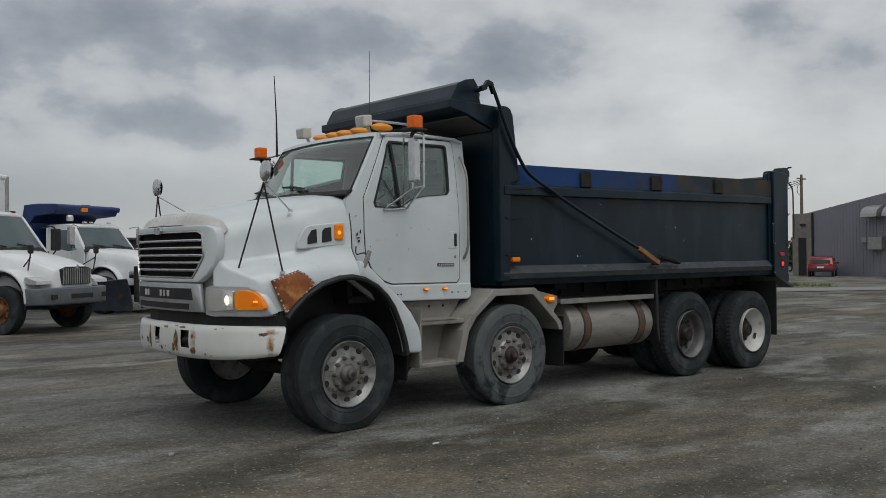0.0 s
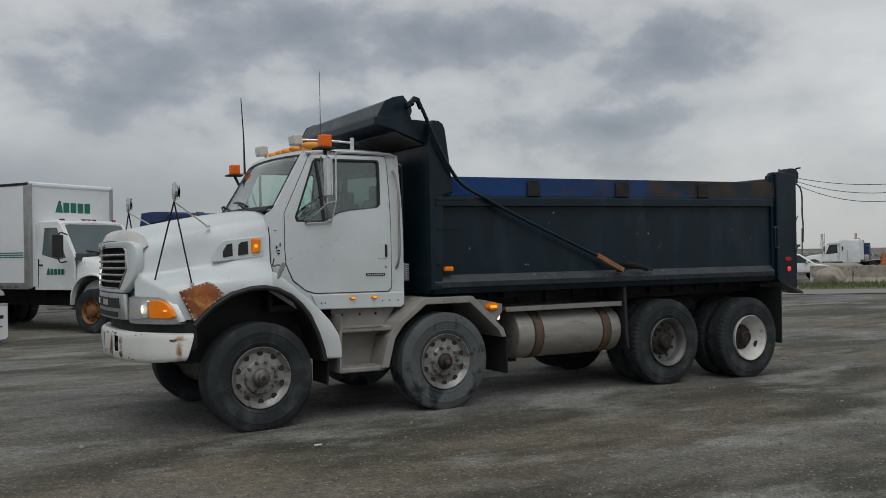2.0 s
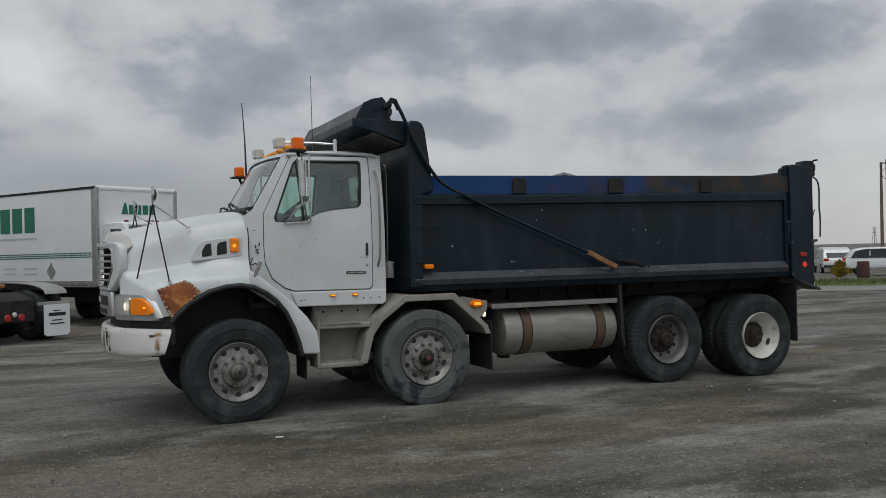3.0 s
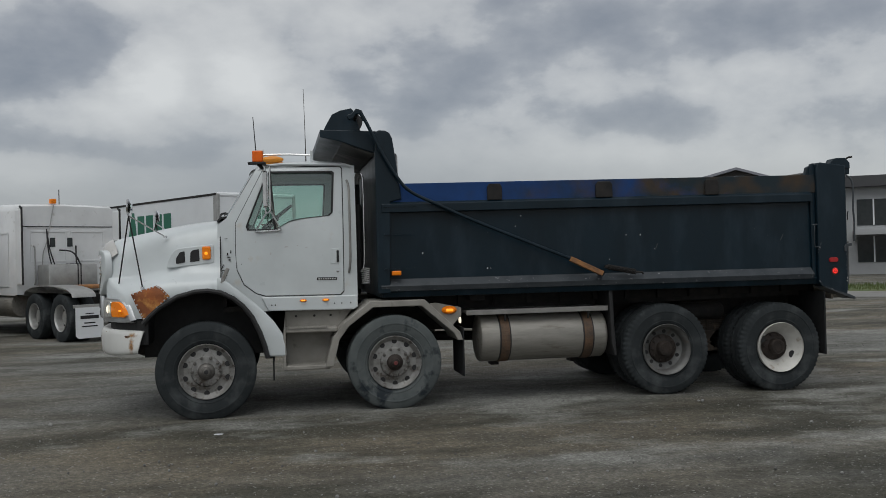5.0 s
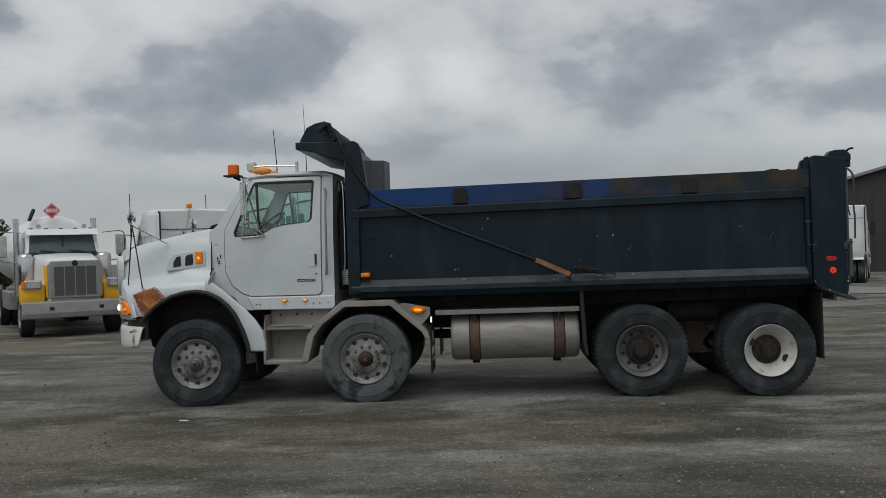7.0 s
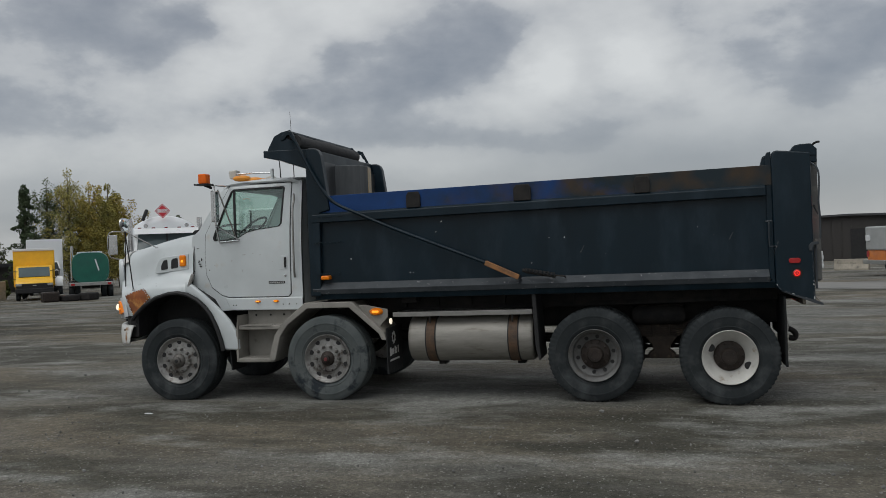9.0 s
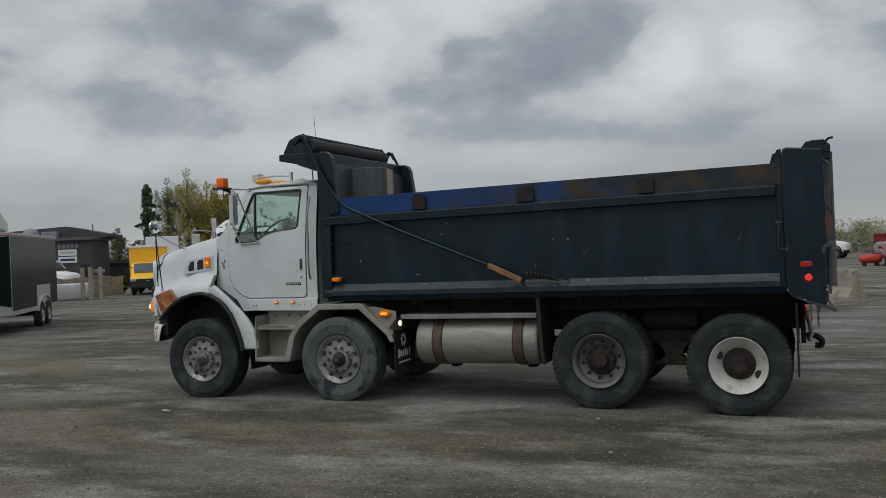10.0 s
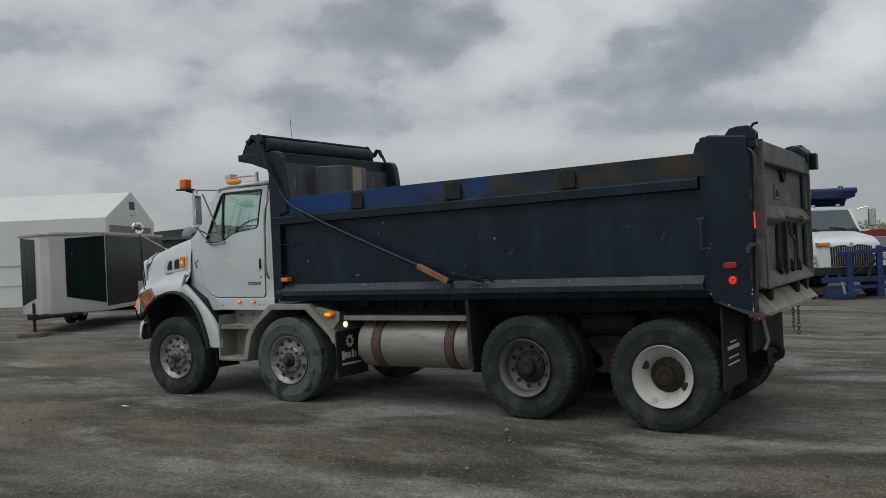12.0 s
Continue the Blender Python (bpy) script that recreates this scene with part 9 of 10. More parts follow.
def grey_building():
    P1, P2 = Vector((70.2, 32.9)), Vector((67.1, 22.0))
    d = (P2 - P1)
    n = d.length
    ang = math.degrees(math.atan2(d.y, d.x))
    z0 = gz(P1.x, P1.y) - .1
    th = thing("grey_building", "grey corrugated metal building with vent hoods", "building", m=pose(P1.x, P1.y, z0, 0, 0, ang))
    # local x along the wall from P1 to P2 and on, local y away from the yard
    wall = [(0, 0), (26, 0), (26, 7.0), (13, 7.9), (n, 7.2), (0, 5.4)]
    part("wall", prism(wall, 0, 14, "y"), M_GREYB, th, "grey corrugated wall")
    ribs(th, None, 1.6, 13.0, 0, 0, 5.3, .32, -1, M_GREYB, lambda x: 5.35 + min(x, 12) * .15)
    part("end_panel", box(-.6, 1.4, -.25, .0, 0, 5.5), mat("weathered_pale_panel", (0.24, 0.22, 0.20), (0.18, 0.165, 0.15), .8, 0, 1.5), th, "weathered pale end panel")
    part("door", box(.1, .95, -.29, -.25, 0, 3.4), M_BLACK, th, "dark open door")
    part("corner_trim", box(1.4, 1.55, -.12, -.02, 0, 5.5), M_BLACK, th)
    for x in (7.2, 9.2):
        hd = []
        for a in np.linspace(0, math.pi / 2, 6):
            hd.append((-1.1 * math.sin(a), 4.9 + .95 * math.cos(a)))
        part("vent_hood", prism([(0, 4.9)] + hd, x, x + 1.5, "x", bv=.02), M_GALV, th, "curved metal vent hood")
    part("wall_box", box(7.4, 8.7, -.5, -.03, 2.3, 3.3, .03), M_GALV, th, "grey wall cabinet")
    part("wall_meter", box(6.6, 7.1, -.25, -.03, 2.9, 3.3), M_GALV, th)
    part("recess", box(8.9, 9.6, -.06, -.02, 0, 4.4), M_BLACK, th)
    part("roof_stack", tube([(12.2, 2, 7.4), (12.2, 2, 9.3)], .25, 10), M_FRAME, th)
    part("roof_duct", box(12.8, 14.2, 1, 3, 7.4, 8.8, .05), M_BOXVAN, th)
    part("wall_lamp", box(.55, .9, -.6, -.25, 4.4, 4.6, .02), M_BLACK, th)
    return th


grey_building()


def utility_pole(x, y, h, lean=0.0, arm=True):
    th = thing("utility_pole", "weathered wooden utility pole", "utility pole", "utility poles", m=pose(x, y, gz(x, y), 0, lean, 0))
    part("pole", tube([(0, 0, 0), (0, 0, h * .5), (0, 0, h)], [.02 * h, .017 * h, .013 * h] if h < 8 else [.20, .17, .13], 10), M_WOOD, th, smooth=True)
    if arm:
        part("crossarm", box(-.9, .9, -.06, .06, h - .5, h - .38), M_WOOD, th)
        part("cable_coil", lathe([(.55 + .03 * math.cos(a), .03 * math.sin(a)) for a in np.linspace(0, 2 * math.pi, 7)[:-1]], 18, "y", (0, .2, h - 1.6), closed=True), M_BLACK, th)
    return th


POLES = [(86.2, 41.1, 10.5, 0, True), (83.3, 63.8, 11.6, 0.5, False), (83.7, 63.3, 11.9, 0, True), (84.1, 62.9, 9.4, -0.8, False), (84.0, 63.0, 5.4, 0.3, False), (84.6, 62.3, 5.4, 0, False), (85.2, 61.5, 4.9, 0.4, False), (131, 102, 8, 0, True), (150, 118, 8, 0, False)]
for p in POLES:
    utility_pole(*p)
for (a, b_, sag) in ((0, 2, 1.4), (0, 2, 2.2), (0, 2, 3.0), (2, 7, 1.2)):
    pa, pb = POLES[a], POLES[b_]
    pts = []
    for k in range(15):
        f = k / 14
        x, y = pa[0] + (pb[0] - pa[0]) * f, pa[1] + (pb[1] - pa[1]) * f
        z = (gz(pa[0], pa[1]) + pa[2] - .35) * (1 - f) + (gz(pb[0], pb[1]) + pb[2] - .35) * f - sag * 4 * f * (1 - f) - sag * .15
        pts.append((x, y, z))
    tagged(part("overhead_wire", tube(pts, .035, 5), M_BLACK), "black overhead wire between utility poles", "wire", "overhead wires")


def street_lamp(x, y, h):
    th = thing("street_lamp", "grey twin-arm street lamp on a post", "street lamp", "street lamps", m=pose(x, y, gz(x, y)))
    part("post", tube([(0, 0, 0), (0, 0, h)], [.12, .07], 8), M_GALV, th)
    part("arm", tube([(-1.3, 0, h), (1.3, 0, h)], .05, 6), M_GALV, th)
    for s in (-1, 1):
        part("lamp_head", box(s * 1.3 - .35, s * 1.3 + .35, -.15, .15, h - .08, h + .06, .03), M_GALV, th)
    return th


for x, y, h in ((167.0, 97.3, 4.1), (176.2, 101.4, 4.1), (156.2, 95.6, 4.1)):
    street_lamp(x, y, h)


def pylon(x, y, h):
    th = thing("transmission_tower", "grey lattice transmission tower", "pylon", "transmission towers", m=pose(x, y, gz(x, y)))
    w = h * .10
    for sx in (-1, 1):
        for sy in (-1, 1):
            part("leg", tube([(sx * w, sy * w, 0), (sx * w * .35, sy * w * .35, h * .7), (sx * w * .3, sy * w * .3, h)], .16, 5), M_GALV, th)
    for k in range(6):
        z0, z1 = h * k / 6, h * (k + 1) / 6
        a0, a1 = w * (1 - .65 * min(1, z0 / h / .7)), w * (1 - .65 * min(1, z1 / h / .7))
        part("brace", tube([(-a0, -a0, z0), (a1, -a1, z1)], .07, 4), M_GALV, th)
        part("brace", tube([(a0, -a0, z0), (-a1, -a1, z1)], .07, 4), M_GALV, th)
    for z in (.72, .85, .98):
        part("crossarm", tube([(-h * .16, 0, h * z), (h * .16, 0, h * z)], .12, 5), M_GALV, th)
    return th


for x, y, h in ((496.4, 483.4, 15), (519.5, 443.3, 14), (575.4, 404.0, 13), (554.1, 416.0, 13), (621.5, 349.4, 13)):
    pylon(x, y, h)


# concrete barriers
def jersey(m, L=1.9, h=.85):
    b = prism([(-.30, 0), (-.30, .12), (-.14, .36), (-.09, h), (.09, h), (.14, .36), (.30, .12), (.30, 0)], -L / 2, L / 2, "y", bv=.02)
    # local y along the barrier
    return tagged(part("concrete_barrier", b, M_CONC, m=m), "weathered concrete road barrier", "barrier", "concrete barriers")


for k, (x, y) in enumerate(((38.2, 19.9), (37.3, 21.8))):
    jersey(pose(x, y, gz(x, y) - .05, 0, 0, 26 + 5 * (k % 2)), 2.0, .95)


def cblock(x, y, rot, L=1.0, h=.85, w=.75):
    b = box(-L / 2, L / 2, -w / 2, w / 2, 0, h * .48, .03)
    join(b, box(-L / 2 + .03, L / 2 - .02, -w / 2 + .02, w / 2 - .04, h * .5, h, .03))
    return tagged(part("concrete_block", b, M_CONC, m=pose(x, y, gz(x, y) - .03, 0, 0, rot)), "weathered concrete block barrier", "concrete block", "concrete blocks")


for x, y, r in ((7.42, 21.15, 12), (6.62, 24.2, 4)):
    cblock(x, y, r)
jersey(pose(8.12, 17.4, gz(8.12, 17.4) - .03, 0, 0, 37), 1.6, .85)
tagged(part("traffic_cone", join(lathe([(.19, .0), (.19, .03), (.14, .04), (.03, .70), (.001, .71)], 16, "z"), box(-.2, .2, -.2, .2, -.01, .03, .01)), mat("orange_cone_plastic", (0.42, 0.11, 0.03), (0.34, 0.09, 0.03), .5, 0, 5), m=pose(38.5, 19.7, gz(38.5, 19.7) + .92), smooth=40), "orange traffic cone on a concrete barrier", "traffic cone")
tagged(part("oil_drum", lathe([(.001, 0), (.29, 0), (.30, .02), (.30, .29), (.31, .30), (.30, .31), (.30, .58), (.31, .59), (.30, .60), (.30, .87), (.001, .87)], 20, "z"), mat("dark_rusted_drum", (0.075, 0.035, 0.025), (0.045, 0.025, 0.02), .8, 0, 6, bump=.1), m=pose(37.0, 25.4, gz(37, 25.4)), smooth=35), "rusty brown oil drum on the verge", "drum")
bb = bmesh.new()
bmesh.ops.create_icosphere(bb, subdivisions=3, radius=1)
for v in bb.verts:
    v.co *= 1 + .22 * noise.noise(v.co * 1.7)
    v.co = Vector((v.co.x * .85, v.co.y * .62, v.co.z * .55 + .32))
tagged(part("boulder", bb, M_CONC, m=pose(34.2, 19.6, gz(34.2, 19.6)), smooth=40), "grey boulder beside the road", "boulder")


def wheel_loader():
    th = thing("wheel_loader", "orange wheel loader with a cab", "wheel loader", m=far_m(85.0, 49.6, *facing(85, 49.6, 170)))
    part("body", box(-2.0, 2.2, -.9, .9, .9, 1.9, .15), M_ORANGEP, th, "orange loader body")
    part("cab", box(-.6, .9, -.75, .75, 1.9, 3.35, .08), M_ORANGEP, th, "orange cab frame")
    for y in (-.76, .76):
        part("cab_glass", box(-.45, .75, y - .01, y + .01, 2.15, 3.15), M_DGLASS, th)
    part("rear_glass", box(.89, .91, -.55, .55, 2.2, 3.1), M_DGLASS, th)
    part("beacon", box(-.1, .1, -.1, .1, 3.35, 3.6, .02), M_AMBER, th)
    part("sign_triangle", prism([(-.3, 1.2), (.3, 1.2), (0, 1.7)], 2.2, 2.23, "x"), M_RED, th)
    for x in (-1.5, 1.6):
        for s in (-1, 1):
            road_wheel(th, x, s * 1.25, .8, .55, M_ORANGEP, s)
    part("bucket", prism([(-3.4, .2), (-2.6, .15), (-2.4, 1.2), (-2.9, 1.3)], -1.4, 1.4, "y"), M_FRAME, th, "dark bucket")
    part("lift_arm", tube([(-1.6, 0, 1.7), (-2.6, 0, .8)], .15, 8), M_ORANGEP, th)
    return th


wheel_loader()


M_HAZARD = mat("faded_hazard_yellow", (0.40, 0.29, 0.06), (0.30, 0.22, 0.05), .6, 0, 4)


def crane_truck():
    th = thing("blue_crane_truck", "dark blue roll-off truck with hazard stripes", "truck", m=far_m(78.7, 49.75, *facing(78.7, 49.75, 176)))
    part("body", box(-2, 5, -1.2, 1.2, .9, 2.6, .05), M_PLOWBLUE, th, "dark blue body")
    for k in range(6):
        part("hazard_stripe", prism([(.4 + k * .5, 1.15), (.65 + k * .5, 1.15), (.85 + k * .5, 1.45), (.6 + k * .5, 1.45)], -1.22, -1.203, "y"), M_HAZARD, th)
        part("hazard_stripe", prism([(.4 + k * .5, 1.15), (.65 + k * .5, 1.15), (.85 + k * .5, 1.45), (.6 + k * .5, 1.45)], 1.203, 1.22, "y"), M_HAZARD, th)
    for k in range(5):
        part("hazard_stripe", prism([(-1.0 + k * .45, 1.15), (-.78 + k * .45, 1.15), (-.6 + k * .45, 1.45), (-.82 + k * .45, 1.45)], 5.003, 5.02, "x"), M_HAZARD, th)
    part("boom", box(-1.5, 3.0, -.3, .3, 2.8, 3.3, .05), mat("ochre_boom", (0.45, 0.27, 0.09), None, .6, 0, 3), th, "ochre boom")
    part("cab", box(-4.2, -2.1, -1.15, 1.15, .9, 2.9, .1), M_PLOWBLUE, th)
    part("cab_glass", box(-4.22, -3.2, -1.0, 1.0, 1.9, 2.6), M_DGLASS, th)
    for x in (-3.2, 2.2, 3.6):
        for s in (-1, 1):
            road_wheel(th, x, s * 1.15, .52, .3, M_STEELR, s)
    return th


crane_truck()


def far_truck(x, y, turn, paint, label, bed=None):
    th = thing("parked_truck", label, "truck", "parked trucks", m=far_m(x, y, *facing(x, y, turn)))
    truck_cab(th, paint, hood_front=1.45, hood_rear=1.75, roof=2.45, half=1.0)
    for s in (-1, 1):
        road_wheel(th, 0, s * 1.05, .5, .28, M_STEELR, s)
        road_wheel(th, 4.6, s * 1.1, .5, .28, M_STEELR, s, True)
    part("frame", box(1.5, 6.0, -.5, .5, .65, 1.0), M_FRAME, th)
    if bed:
        part("flat_bed", box(2.2, 6.4, -1.15, 1.15, 1.0, 1.0 + bed[0], .04), bed[1], th, "truck bed")
    return th


M_OLDGREY = mat("chalky_grey_blue_paint", (0.30, 0.32, 0.35), (0.22, 0.235, 0.26), .6, 0, 2)
sleeper_tractor(heading(70.0, 48.2, -.603, .797), "white sleeper tractor parked before the blue truck", False)
far_truck(117.4, 62.6, 80, M_REDP, "red truck cab parked beyond the grey building")
far_truck(102.6, 52.1, -60, M_FRAME, "dark flatbed truck parked beyond the grey building", (.7, M_DARKB))
far_truck(-43.3, 41.4, 52, M_WHITE2, "white semi tractor parked before the charcoal workshop")
far_truck(5.0, 78, 75, M_OLDGREY, "old grey utility truck in the back row", (.9, M_GREYB))
far_truck(10.5, 82, 75, M_WHITE2, "white truck cab in the back row")
far_truck(-2.0, 84, 75, M_WHITE2, "white and grey truck in the back row", (1.0, M_GREYB))
far_truck(19.2, 80, 60, M_WHITE2, "white truck cab in the back row", (1.2, M_REDP))
sleeper_tractor(far_m(3.2, 86.0, *facing(3.2, 86, -105)), "white sleeper tractor far in the back row")


def trailer_box(x, y, turn, paint, label, L=7.5, h=3.0):
    th = thing("open_trailer", label, "trailer", m=far_m(x, y, *facing(x, y, turn)))
    part("body", box(0, L, -1.2, 1.2, 1.2, h, .05), paint, th, label)
    for s in (-1, 1):
        for xx in (L - 1.4, L - 2.6):
            road_wheel(th, xx, s * 1.15, .5, .28, M_STEELR, s, True)
        part("landing_leg", box(1.2, 1.35, *sorted((s * .7, s * .85)), 0, 1.2), M_FRAME, th)
    part("frame", box(0, L, -.5, .5, .9, 1.2), M_FRAME, th)
    for k in range(6):
        part("side_rib", box(.6 + k * 1.2, .72 + k * 1.2, -1.25, -1.2, 1.2, h), paint, th)
    return th


trailer_box(4.0, 89, 90, mat("dark_red_trailer", (0.20, 0.015, 0.02), (0.15, 0.012, 0.016), .5, 0, 2), "dark red dump trailer in the back row", 8, 2.7)
tagged(part("blue_container", moved(box(-1.1, 1.1, -1.1, 1.1, 0, 1.6, .04), far_m(15.4, 65.5, .2, -1)), M_PLOWBLUE), "dark blue steel container behind the bales", "container")
jersey(pose(15.3, 41.1, gz(15.3, 41.1) - .03, 0, 0, 70), 1.7, .62)
for j in range(4):
    for c in (-.40, .40):
        off = .03 * ((j + (c > 0)) % 2)
        tagged(part("wrapped_bale", moved(box(-.36, .36, c - .385 + off, c + .37 + off, 0, .25, .035), far_m(14.25, 48.6, .05, -1, .255 * j)), M_WRAP, smooth=40), "flat white wrapped bale stacked on the gravel", "bale", "wrapped bales")

def red_tank():
    x, y = 11.06, 49.25
    th = thing("red_tank", "red steel tank lying on a dark skid", "tank", m=pose(x, y, gz(x, y), 0, 0, 12))
    part("shell", lathe([(.001, -.62), (.16, -.60), (.24, -.52), (.26, -.42), (.26, .42), (.24, .52), (.16, .60), (.001, .62)], 24, "x", (0, 0, .42)), mat("bright_red_tank_paint", (0.50, 0.045, 0.02), (0.40, 0.035, 0.02), .4, 0, 4), th, smooth=40)
    for q in (-.35, .35):
        part("skid", box(q - .05, q + .05, -.28, .28, 0, .22, .01), M_FRAME, th)
    return th


red_tank()


def brown_building(x, y, turn, L, D, h, label, ridge=0.0, look_to=None, apex=0.0, edge=None):
    fx, fy = look_to or facing(x, y, turn)
    th = thing("brown_building", label, "building", m=far_m(x, y, fx, fy))
    # local front at x = 0 faces the yard, y along it
    part("wall", prism([(-L / 2, 0), (L / 2, 0), (L / 2, h), (apex, h + ridge), (-L / 2, h)], 0, D, "x"), M_BROWNB, th, "brown metal cladding wall")
    part("roof_edge", prism([(-L / 2 - .3, h - .05), (-L / 2 - .3, h + .15), (apex, h + ridge + .16), (L / 2 + .3, h + .15), (L / 2 + .3, h - .05), (apex, h + ridge)], -.4, D + .3, "x"), edge or M_GREYB, th, "metal roof edge")
    for k in range(int(L / .8)):
        part("cladding_rib", box(-.05, 0, -L / 2 + .4 + k * .8 - .03, -L / 2 + .4 + k * .8 + .03, 0, h), M_BROWNB, th)
    return th


b1 = brown_building(30.0, 45.1, 0, 12.0, 12, 5.4, "brown metal building with a gable roof and small window", 1.75, (-.5, -.866), -.8)
w1 = part("window", box(-.08, -.02, -5.32, -4.54, 3.78, 4.50), M_BOXVAN, b1, "small white-framed window")
part("pane", box(-.086, -.081, -5.25, -4.61, 3.85, 4.43), M_OFFICE, w1)
b3 = brown_building(20.9, 72.6, 0, 12.4, 14, 3.7, "low brown hall with a flat roof and open bay", .12, edge=M_DARKB)
part("open_door", box(-.06, -.02, -4.6, -.1, 0, 2.7), M_BLACK, b3, "dark open bay")
part("bay_lamp", box(-.30, -.07, -1.9, -1.6, 2.45, 2.55, .02), M_BOXVAN, b3)


def office():
    x, y = 44.2, 48.4
    fx, fy = -.53, -.85
    th = thing("office_building", "modern light grey office building with a dark flat roof", "building", m=far_m(x, y, fx, fy))
    part("wall", box(0, 9, -4.2, 9.0, 0, 6.4), M_OFFICE, th, "light grey wall panels")
    part("roof", box(-.8, 9.5, -4.7, 9.4, 6.4, 7.2), M_DARKB, th, "dark flat roof edge")
    for yy in (-2.9, .4):
        for z in (.9, 3.6):
            w = part("window", box(-.06, -.01, yy - .9, yy + 1.3, z, z + 1.9), M_DGLASS, th, "dark office window")
            part("window_frame", box(-.09, -.06, yy + .15, yy + .25, z, z + 1.9), M_BOXVAN, w)
    part("entry_canopy", box(-1.6, 0, -2, 2, 2.9, 3.2), M_OFFICE, th)
    return th


office()


def long_hall():
    x, y = 24.0, 78.0
    th = thing("long_hall", "long low dark hall with a pale roof line", "building", m=far_m(x, y, *facing(x, y, -4)))
    part("wall", box(0, 12, -16, 16, 0, 4.2), M_DARKB, th, "dark wall")
    part("roof_edge", box(-.4, 12.3, -16.3, 16.3, 4.2, 5.0), mat("mid_grey_fascia", (0.16, 0.165, 0.17), (0.14, 0.145, 0.15), .6, 0, .4), th, "grey fascia")
    for k in range(7):
        part("opening", box(-.05, -.01, -14 + k * 4.2, -11 + k * 4.2, 0, 3.2), M_BLACK, th)
    return th


def block_store():
    x, y = 57.0, 53.0
    th = thing("block_store", "pale concrete block store with a blue tarp on top", "building", m=far_m(x, y, *facing(x, y, 0)))
    part("wall", box(0, 3, -2.7, 2.7, 0, 2.2, .03), M_PALEWALL, th, "pale block wall")
    for k in range(5):
        part("block_course", box(-.02, 0, -2.7, 2.7, .42 * k + .40, .42 * k + .415), M_CONC, th)
    part("tarp_roll", box(.4, 2.4, -2.0, 1.6, 2.2, 2.75, .12), M_PLOWBLUE, th, "blue tarp bundle")
    part("hatch", box(-.05, -.01, -.5, .3, .6, 1.2), M_RUSTBAR, th)
    return th


block_store()
for x, y, L in ((66, 45, 16), (62, 40, 6)):
    tagged(part("scrap_heap", moved(box(-L / 2, L / 2, -2, 2, 0, .9, .3), far_m(x, y, *facing(x, y, 0))), M_CONC, smooth=30), "low heap of pale rubble", "rubble")


# ---- trees ----
def leaf_cloud(centres, n, size, seed, squash=1.0):
    r = random.Random(seed)
    vs, fs = [], []
    for _ in range(n):
        c, rad = centres[r.randrange(len(centres))]
        while True:
            d = Vector((r.uniform(-1, 1), r.uniform(-1, 1), r.uniform(-1, 1)))
            if d.length < 1:
                break
        p = Vector(c) + Vector((d.x * rad, d.y * rad, d.z * rad * squash))
        a = Vector((r.gauss(0, 1), r.gauss(0, 1), r.gauss(0, 1))).normalized()
        b = a.orthogonal().normalized()
        s = size * r.uniform(.6, 1.35)
        i = len(vs)
        vs += [tuple(p - a * s), tuple(p + b * s * .55), tuple(p + a * s), tuple(p - b * s * .55)]
        fs.append((i, i + 1, i + 2, i + 3))
    return vs, fs


def tree(x, y, h, spread, leaf, seed, label, conifer=False, bare=0.0, size=.10):
    """A trunk with rising limbs; each limb carries clumps of leaves that thin towards its tip."""
    th = thing("tree", label, "tree", "yard trees", m=pose(x, y, gz(x, y), 0, 0, seed * 37 % 360))
    r = random.Random(seed)
    part("trunk", tube([(0, 0, 0), (.05, .02, h * .35), (-.04, .05, h * .7), (0, 0, h * .97)], [.022 * h, .016 * h, .009 * h, .002 * h], 8), M_BARK, th, smooth=True)
    centres = []
    nb = 44 if conifer else 34
    for k in range(nb):
        f = (k + 1) / (nb + 1)
        z = h * (.06 + .90 * f if conifer else .10 + .72 * f)
        taper = (1.02 - f) ** .8 if conifer else min(1.0, .45 + 2.2 * f) * (1.08 - f) ** .55
        reach = spread * taper * r.uniform(.55, 1.12)
        a = k * 2.4 + r.uniform(-.6, .6)
        rise = h * (-.015 if conifer else .05 + .12 * r.random())
        tip = Vector((reach * math.cos(a), reach * math.sin(a), z + rise))
        if k % 3 == 0:
            part("limb", tube([(0, 0, z * .94), (tip.x * .45, tip.y * .45, z + rise * .25), tuple(tip)], [.006 * h, .004 * h, .0015 * h], 5), M_BARK, th)
        for j in range(4):
            g2 = (j + .7) / 4
            c = Vector((tip.x * g2, tip.y * g2, z + rise * g2 * g2 + r.uniform(-.02, .02) * h))
            centres.append((c, spread * (.17 if conifer else .20) * r.uniform(.6, 1.25) * (1.25 - .5 * g2)))
    centres.append((Vector((0, 0, h * .96)), spread * .12))
    vs, fs = leaf_cloud(centres, int(9500 * (1 - bare)), size, seed, .75 if conifer else 1.15)
    me = bpy.data.meshes.new("crown")
    me.from_pydata(vs, [], fs)
    me.materials.append(leaf)
    ob = new("crown", me)
    ob.parent = th
    return th


CAMT = Vector((6.67, -9.88))


def along(px, py, d):
    """A place d metres from the walk's late stretch, on the way through (px, py)."""
    v = Matrix.Rotation(radians(-.45), 2) @ ((Vector((px, py)) - CAMT).normalized() * d)
    return CAMT.x + v.x, CAMT.y + v.y


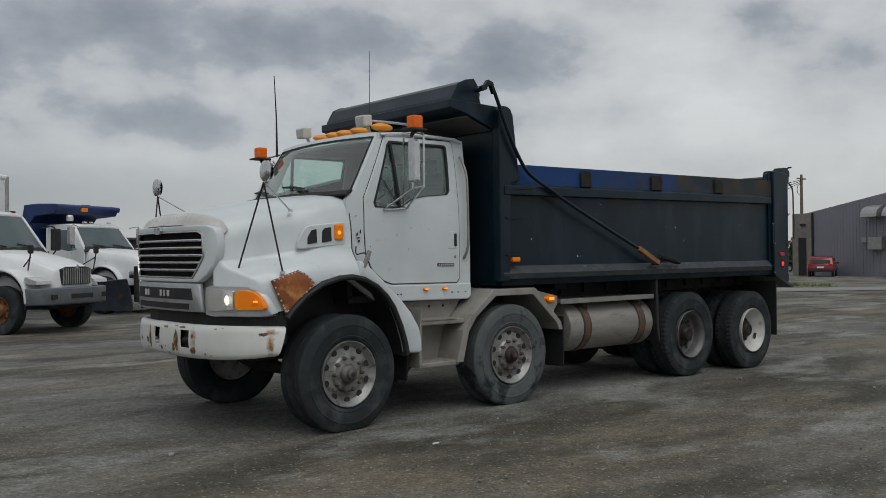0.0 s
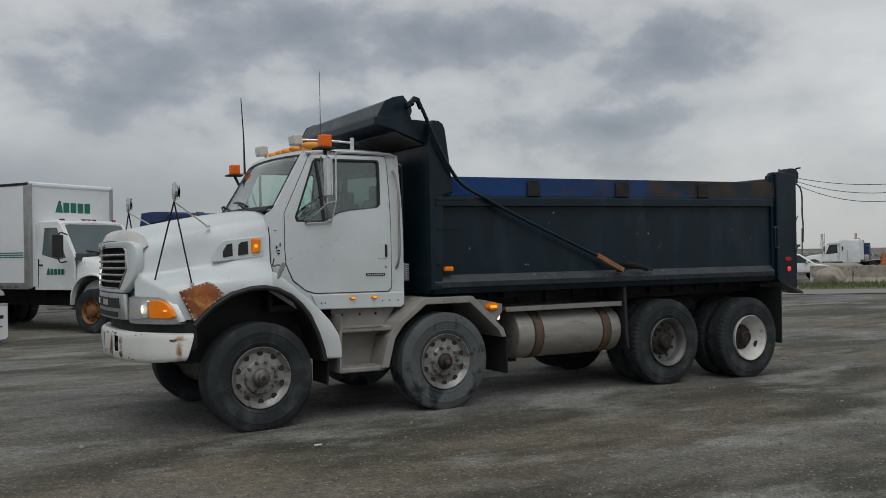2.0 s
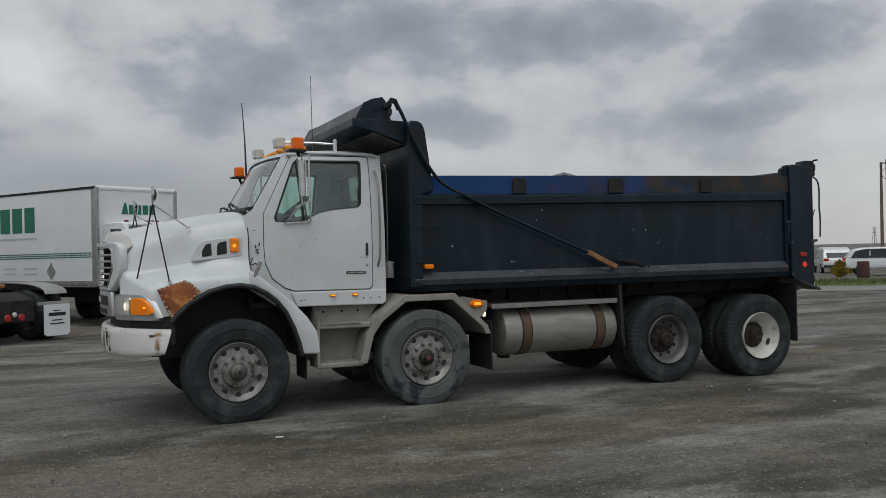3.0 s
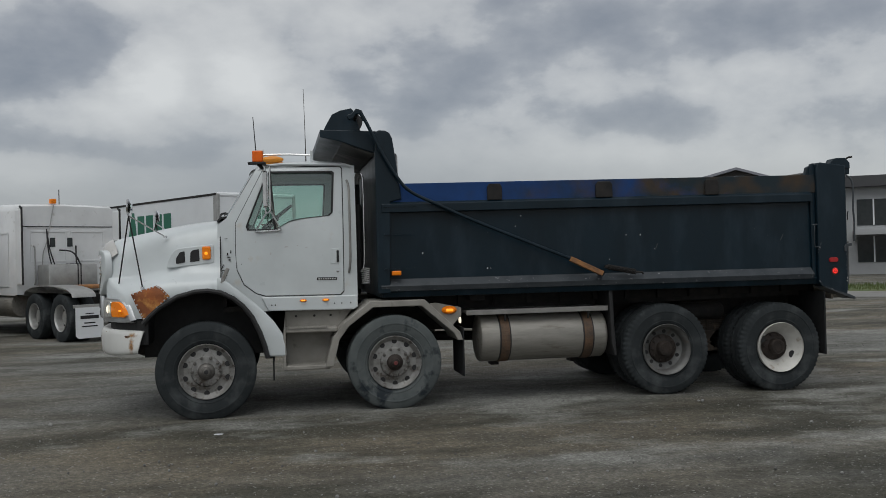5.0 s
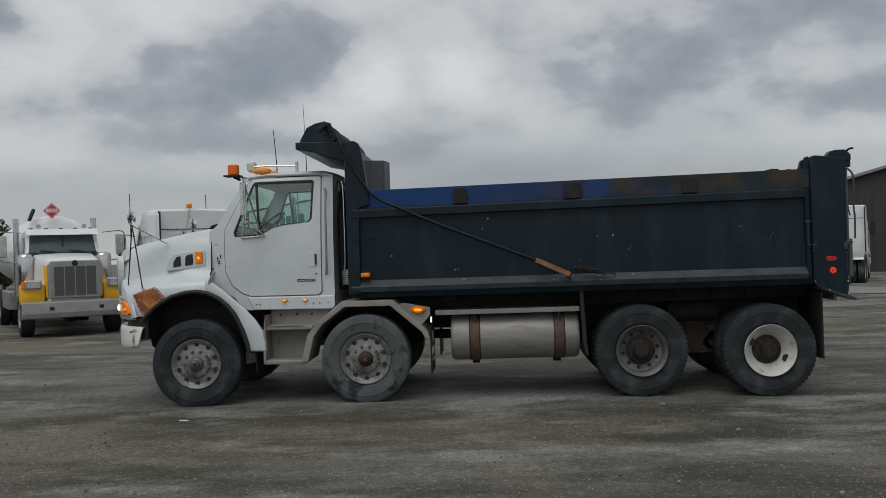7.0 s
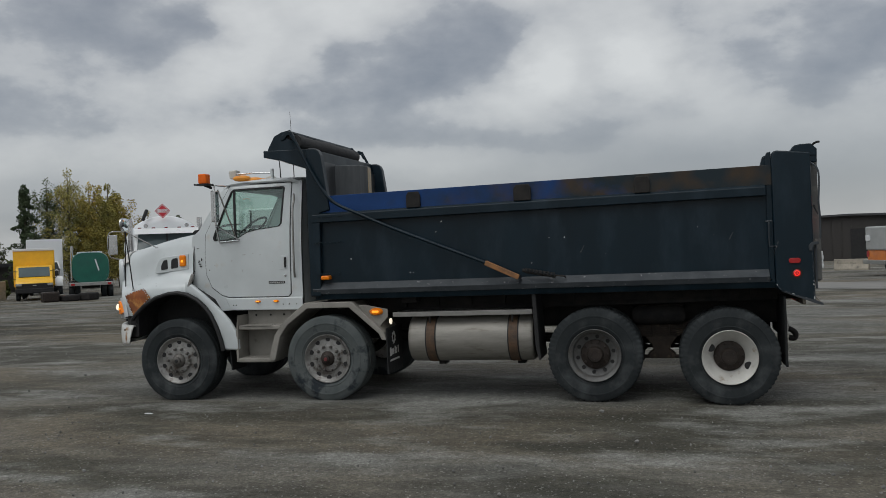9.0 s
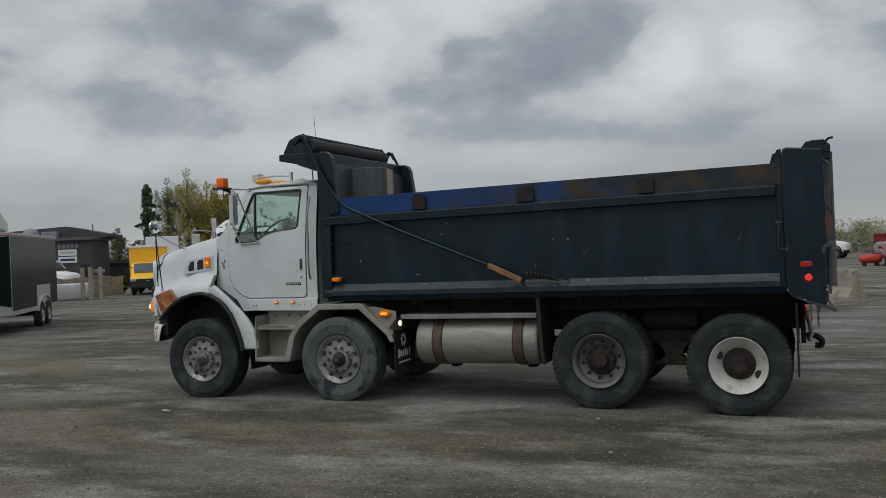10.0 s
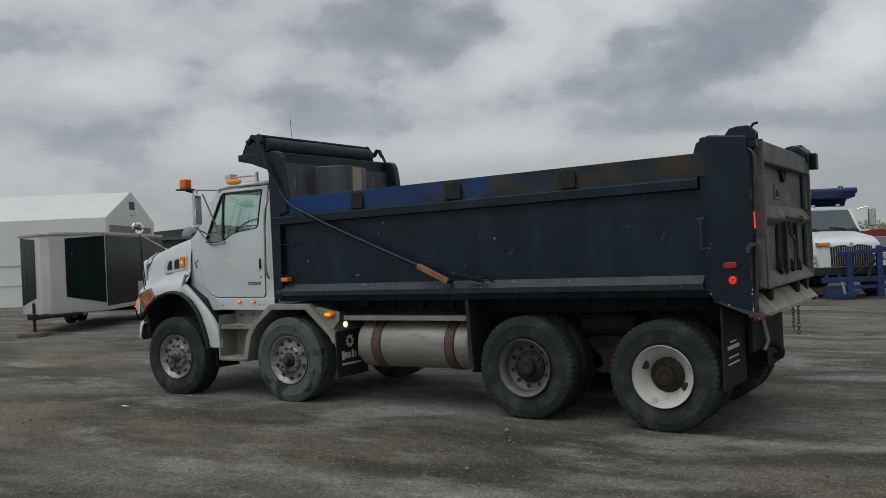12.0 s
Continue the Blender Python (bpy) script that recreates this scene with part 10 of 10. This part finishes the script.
for (tx, ty), d, h, sp, lf, sd, lb, con in (
        ((-41.6, 47.6), 92, 10.2, 2.2, M_LEAFD, 1, "tall dark green tree behind the yard", True),
        ((-40.4, 48.6), 94, 10.8, 3.2, M_LEAFG, 2, "green poplar tree behind the yard", False),
        ((-39.2, 49.5), 93, 11.6, 3.9, M_LEAFO, 3, "yellowing poplar tree behind the yard", False),
        ((-37.9, 50.3), 95, 10.4, 3.5, M_LEAFY, 4, "yellowing poplar tree behind the yard", False),
        ((-36.9, 51.2), 92, 10.0, 3.0, M_LEAFO, 5, "yellowing poplar tree behind the yard", False),
        ((-39.2, 55.8), 96, 9.4, 3.2, M_LEAFY, 6, "yellow autumn tree behind the yard", False),
        ((-36.9, 56.6), 98, 7.8, 2.6, M_LEAFY, 7, "yellow autumn tree behind the yard", False),
        ((-34.6, 57.6), 98, 7.2, 2.2, M_LEAFG, 8, "green poplar tree behind the yard", False),
        ((-42.4, 45.0), 98, 6.0, 2.2, M_LEAFB, 10, "pale half-bare tree behind the yard", False),
        ((-38.2, 49.9), 99, 9.4, 3.4, M_LEAFG, 12, "yellowing poplar tree behind the yard", False)):
    x, y = along(tx, ty, d)
    tree(x, y, h, sp, lf, sd, lb, con, .55 if lf is M_LEAFB else 0.0)
tree(100, 46, 6.5, 3.2, M_LEAFG, 21, "green tree beyond the grey building", False, .2, .22)
tree(94, 45, 5.0, 2.6, M_LEAFB, 22, "pale tree beyond the grey building", False, .3, .22)
for sx, sy, sh, sd in ((-32.6, 37.0, 1.5, 31), (-31.9, 37.9, 1.9, 32), (-33.4, 36.2, 1.2, 33)):
    tree(sx, sy, sh, .5, M_LEAFG, sd, "low weedy shrub behind the loading wall", False, .5, .07)
tree(37.5, 27.4, .95, .65, M_LEAFY, 24, "small yellow-green shrub on the verge", False, .5, .05)

# bushy tree line far behind the back row, as seen past the tailgate
r3 = random.Random(8)
cent = []
for k in range(260):
    a = math.radians(r3.uniform(-24, 22))
    d = r3.uniform(125, 165)
    x, y = 9 + d * math.sin(a), -8 + d * math.cos(a)
    hh = r3.uniform(1.8, 5.0)
    for j in range(3):
        cent.append((Vector((x + r3.uniform(-2, 2), y, gz(x, y) + hh * (j + .3) / 3)), r3.uniform(1.0, 2.0)))
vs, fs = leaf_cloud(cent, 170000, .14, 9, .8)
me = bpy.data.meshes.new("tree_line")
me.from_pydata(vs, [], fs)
# autumn leaf tones, paled so that the colour itself carries the haze
me.materials.append(mat("haze_toned_autumn_leaves", (0.29, 0.285, 0.17), (0.19, 0.205, 0.13), .9, 0, .25))
tagged(new("tree_line", me), "line of autumn bushes and small trees, leaves paled for haze", "trees", kind="stuff")
cent = []
for k in range(120):
    a = math.radians(r3.uniform(-78, -40))
    d = r3.uniform(130, 170)
    x, y = 6 + d * math.sin(a), -8 + d * math.cos(a)
    cent.append((Vector((x, y, gz(x, y) + r3.uniform(.5, 3.0))), r3.uniform(1.2, 2.4)))
vs, fs = leaf_cloud(cent, 9000, .36, 10, .8)
me = bpy.data.meshes.new("hedge_line")
me.from_pydata(vs, [], fs)
me.materials.append(M_LEAFG)
tagged(new("hedge_line", me), "low dark hedge line beyond the buildings", "hedge", kind="stuff")

cent = []
for k in range(170):
    a = math.radians(r3.uniform(38, 68))
    d = r3.uniform(300, 350)
    x, y = 2 + d * math.sin(a), -8 + d * math.cos(a)
    cent.append((Vector((x, y, gz(x, y) + r3.uniform(.0, 1.0))), r3.uniform(1.0, 2.2)))
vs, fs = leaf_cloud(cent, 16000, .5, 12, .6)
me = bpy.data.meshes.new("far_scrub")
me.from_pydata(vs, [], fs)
# distance haze is put into the leaf colour: greyed and lightened
me.materials.append(mat("haze_toned_far_scrub", (0.26, 0.27, 0.25), (0.21, 0.22, 0.20), .95, 0, .1))
tagged(new("far_scrub", me), "scrub and low trees far beyond the yard, haze in the leaf colour", "trees", kind="stuff")
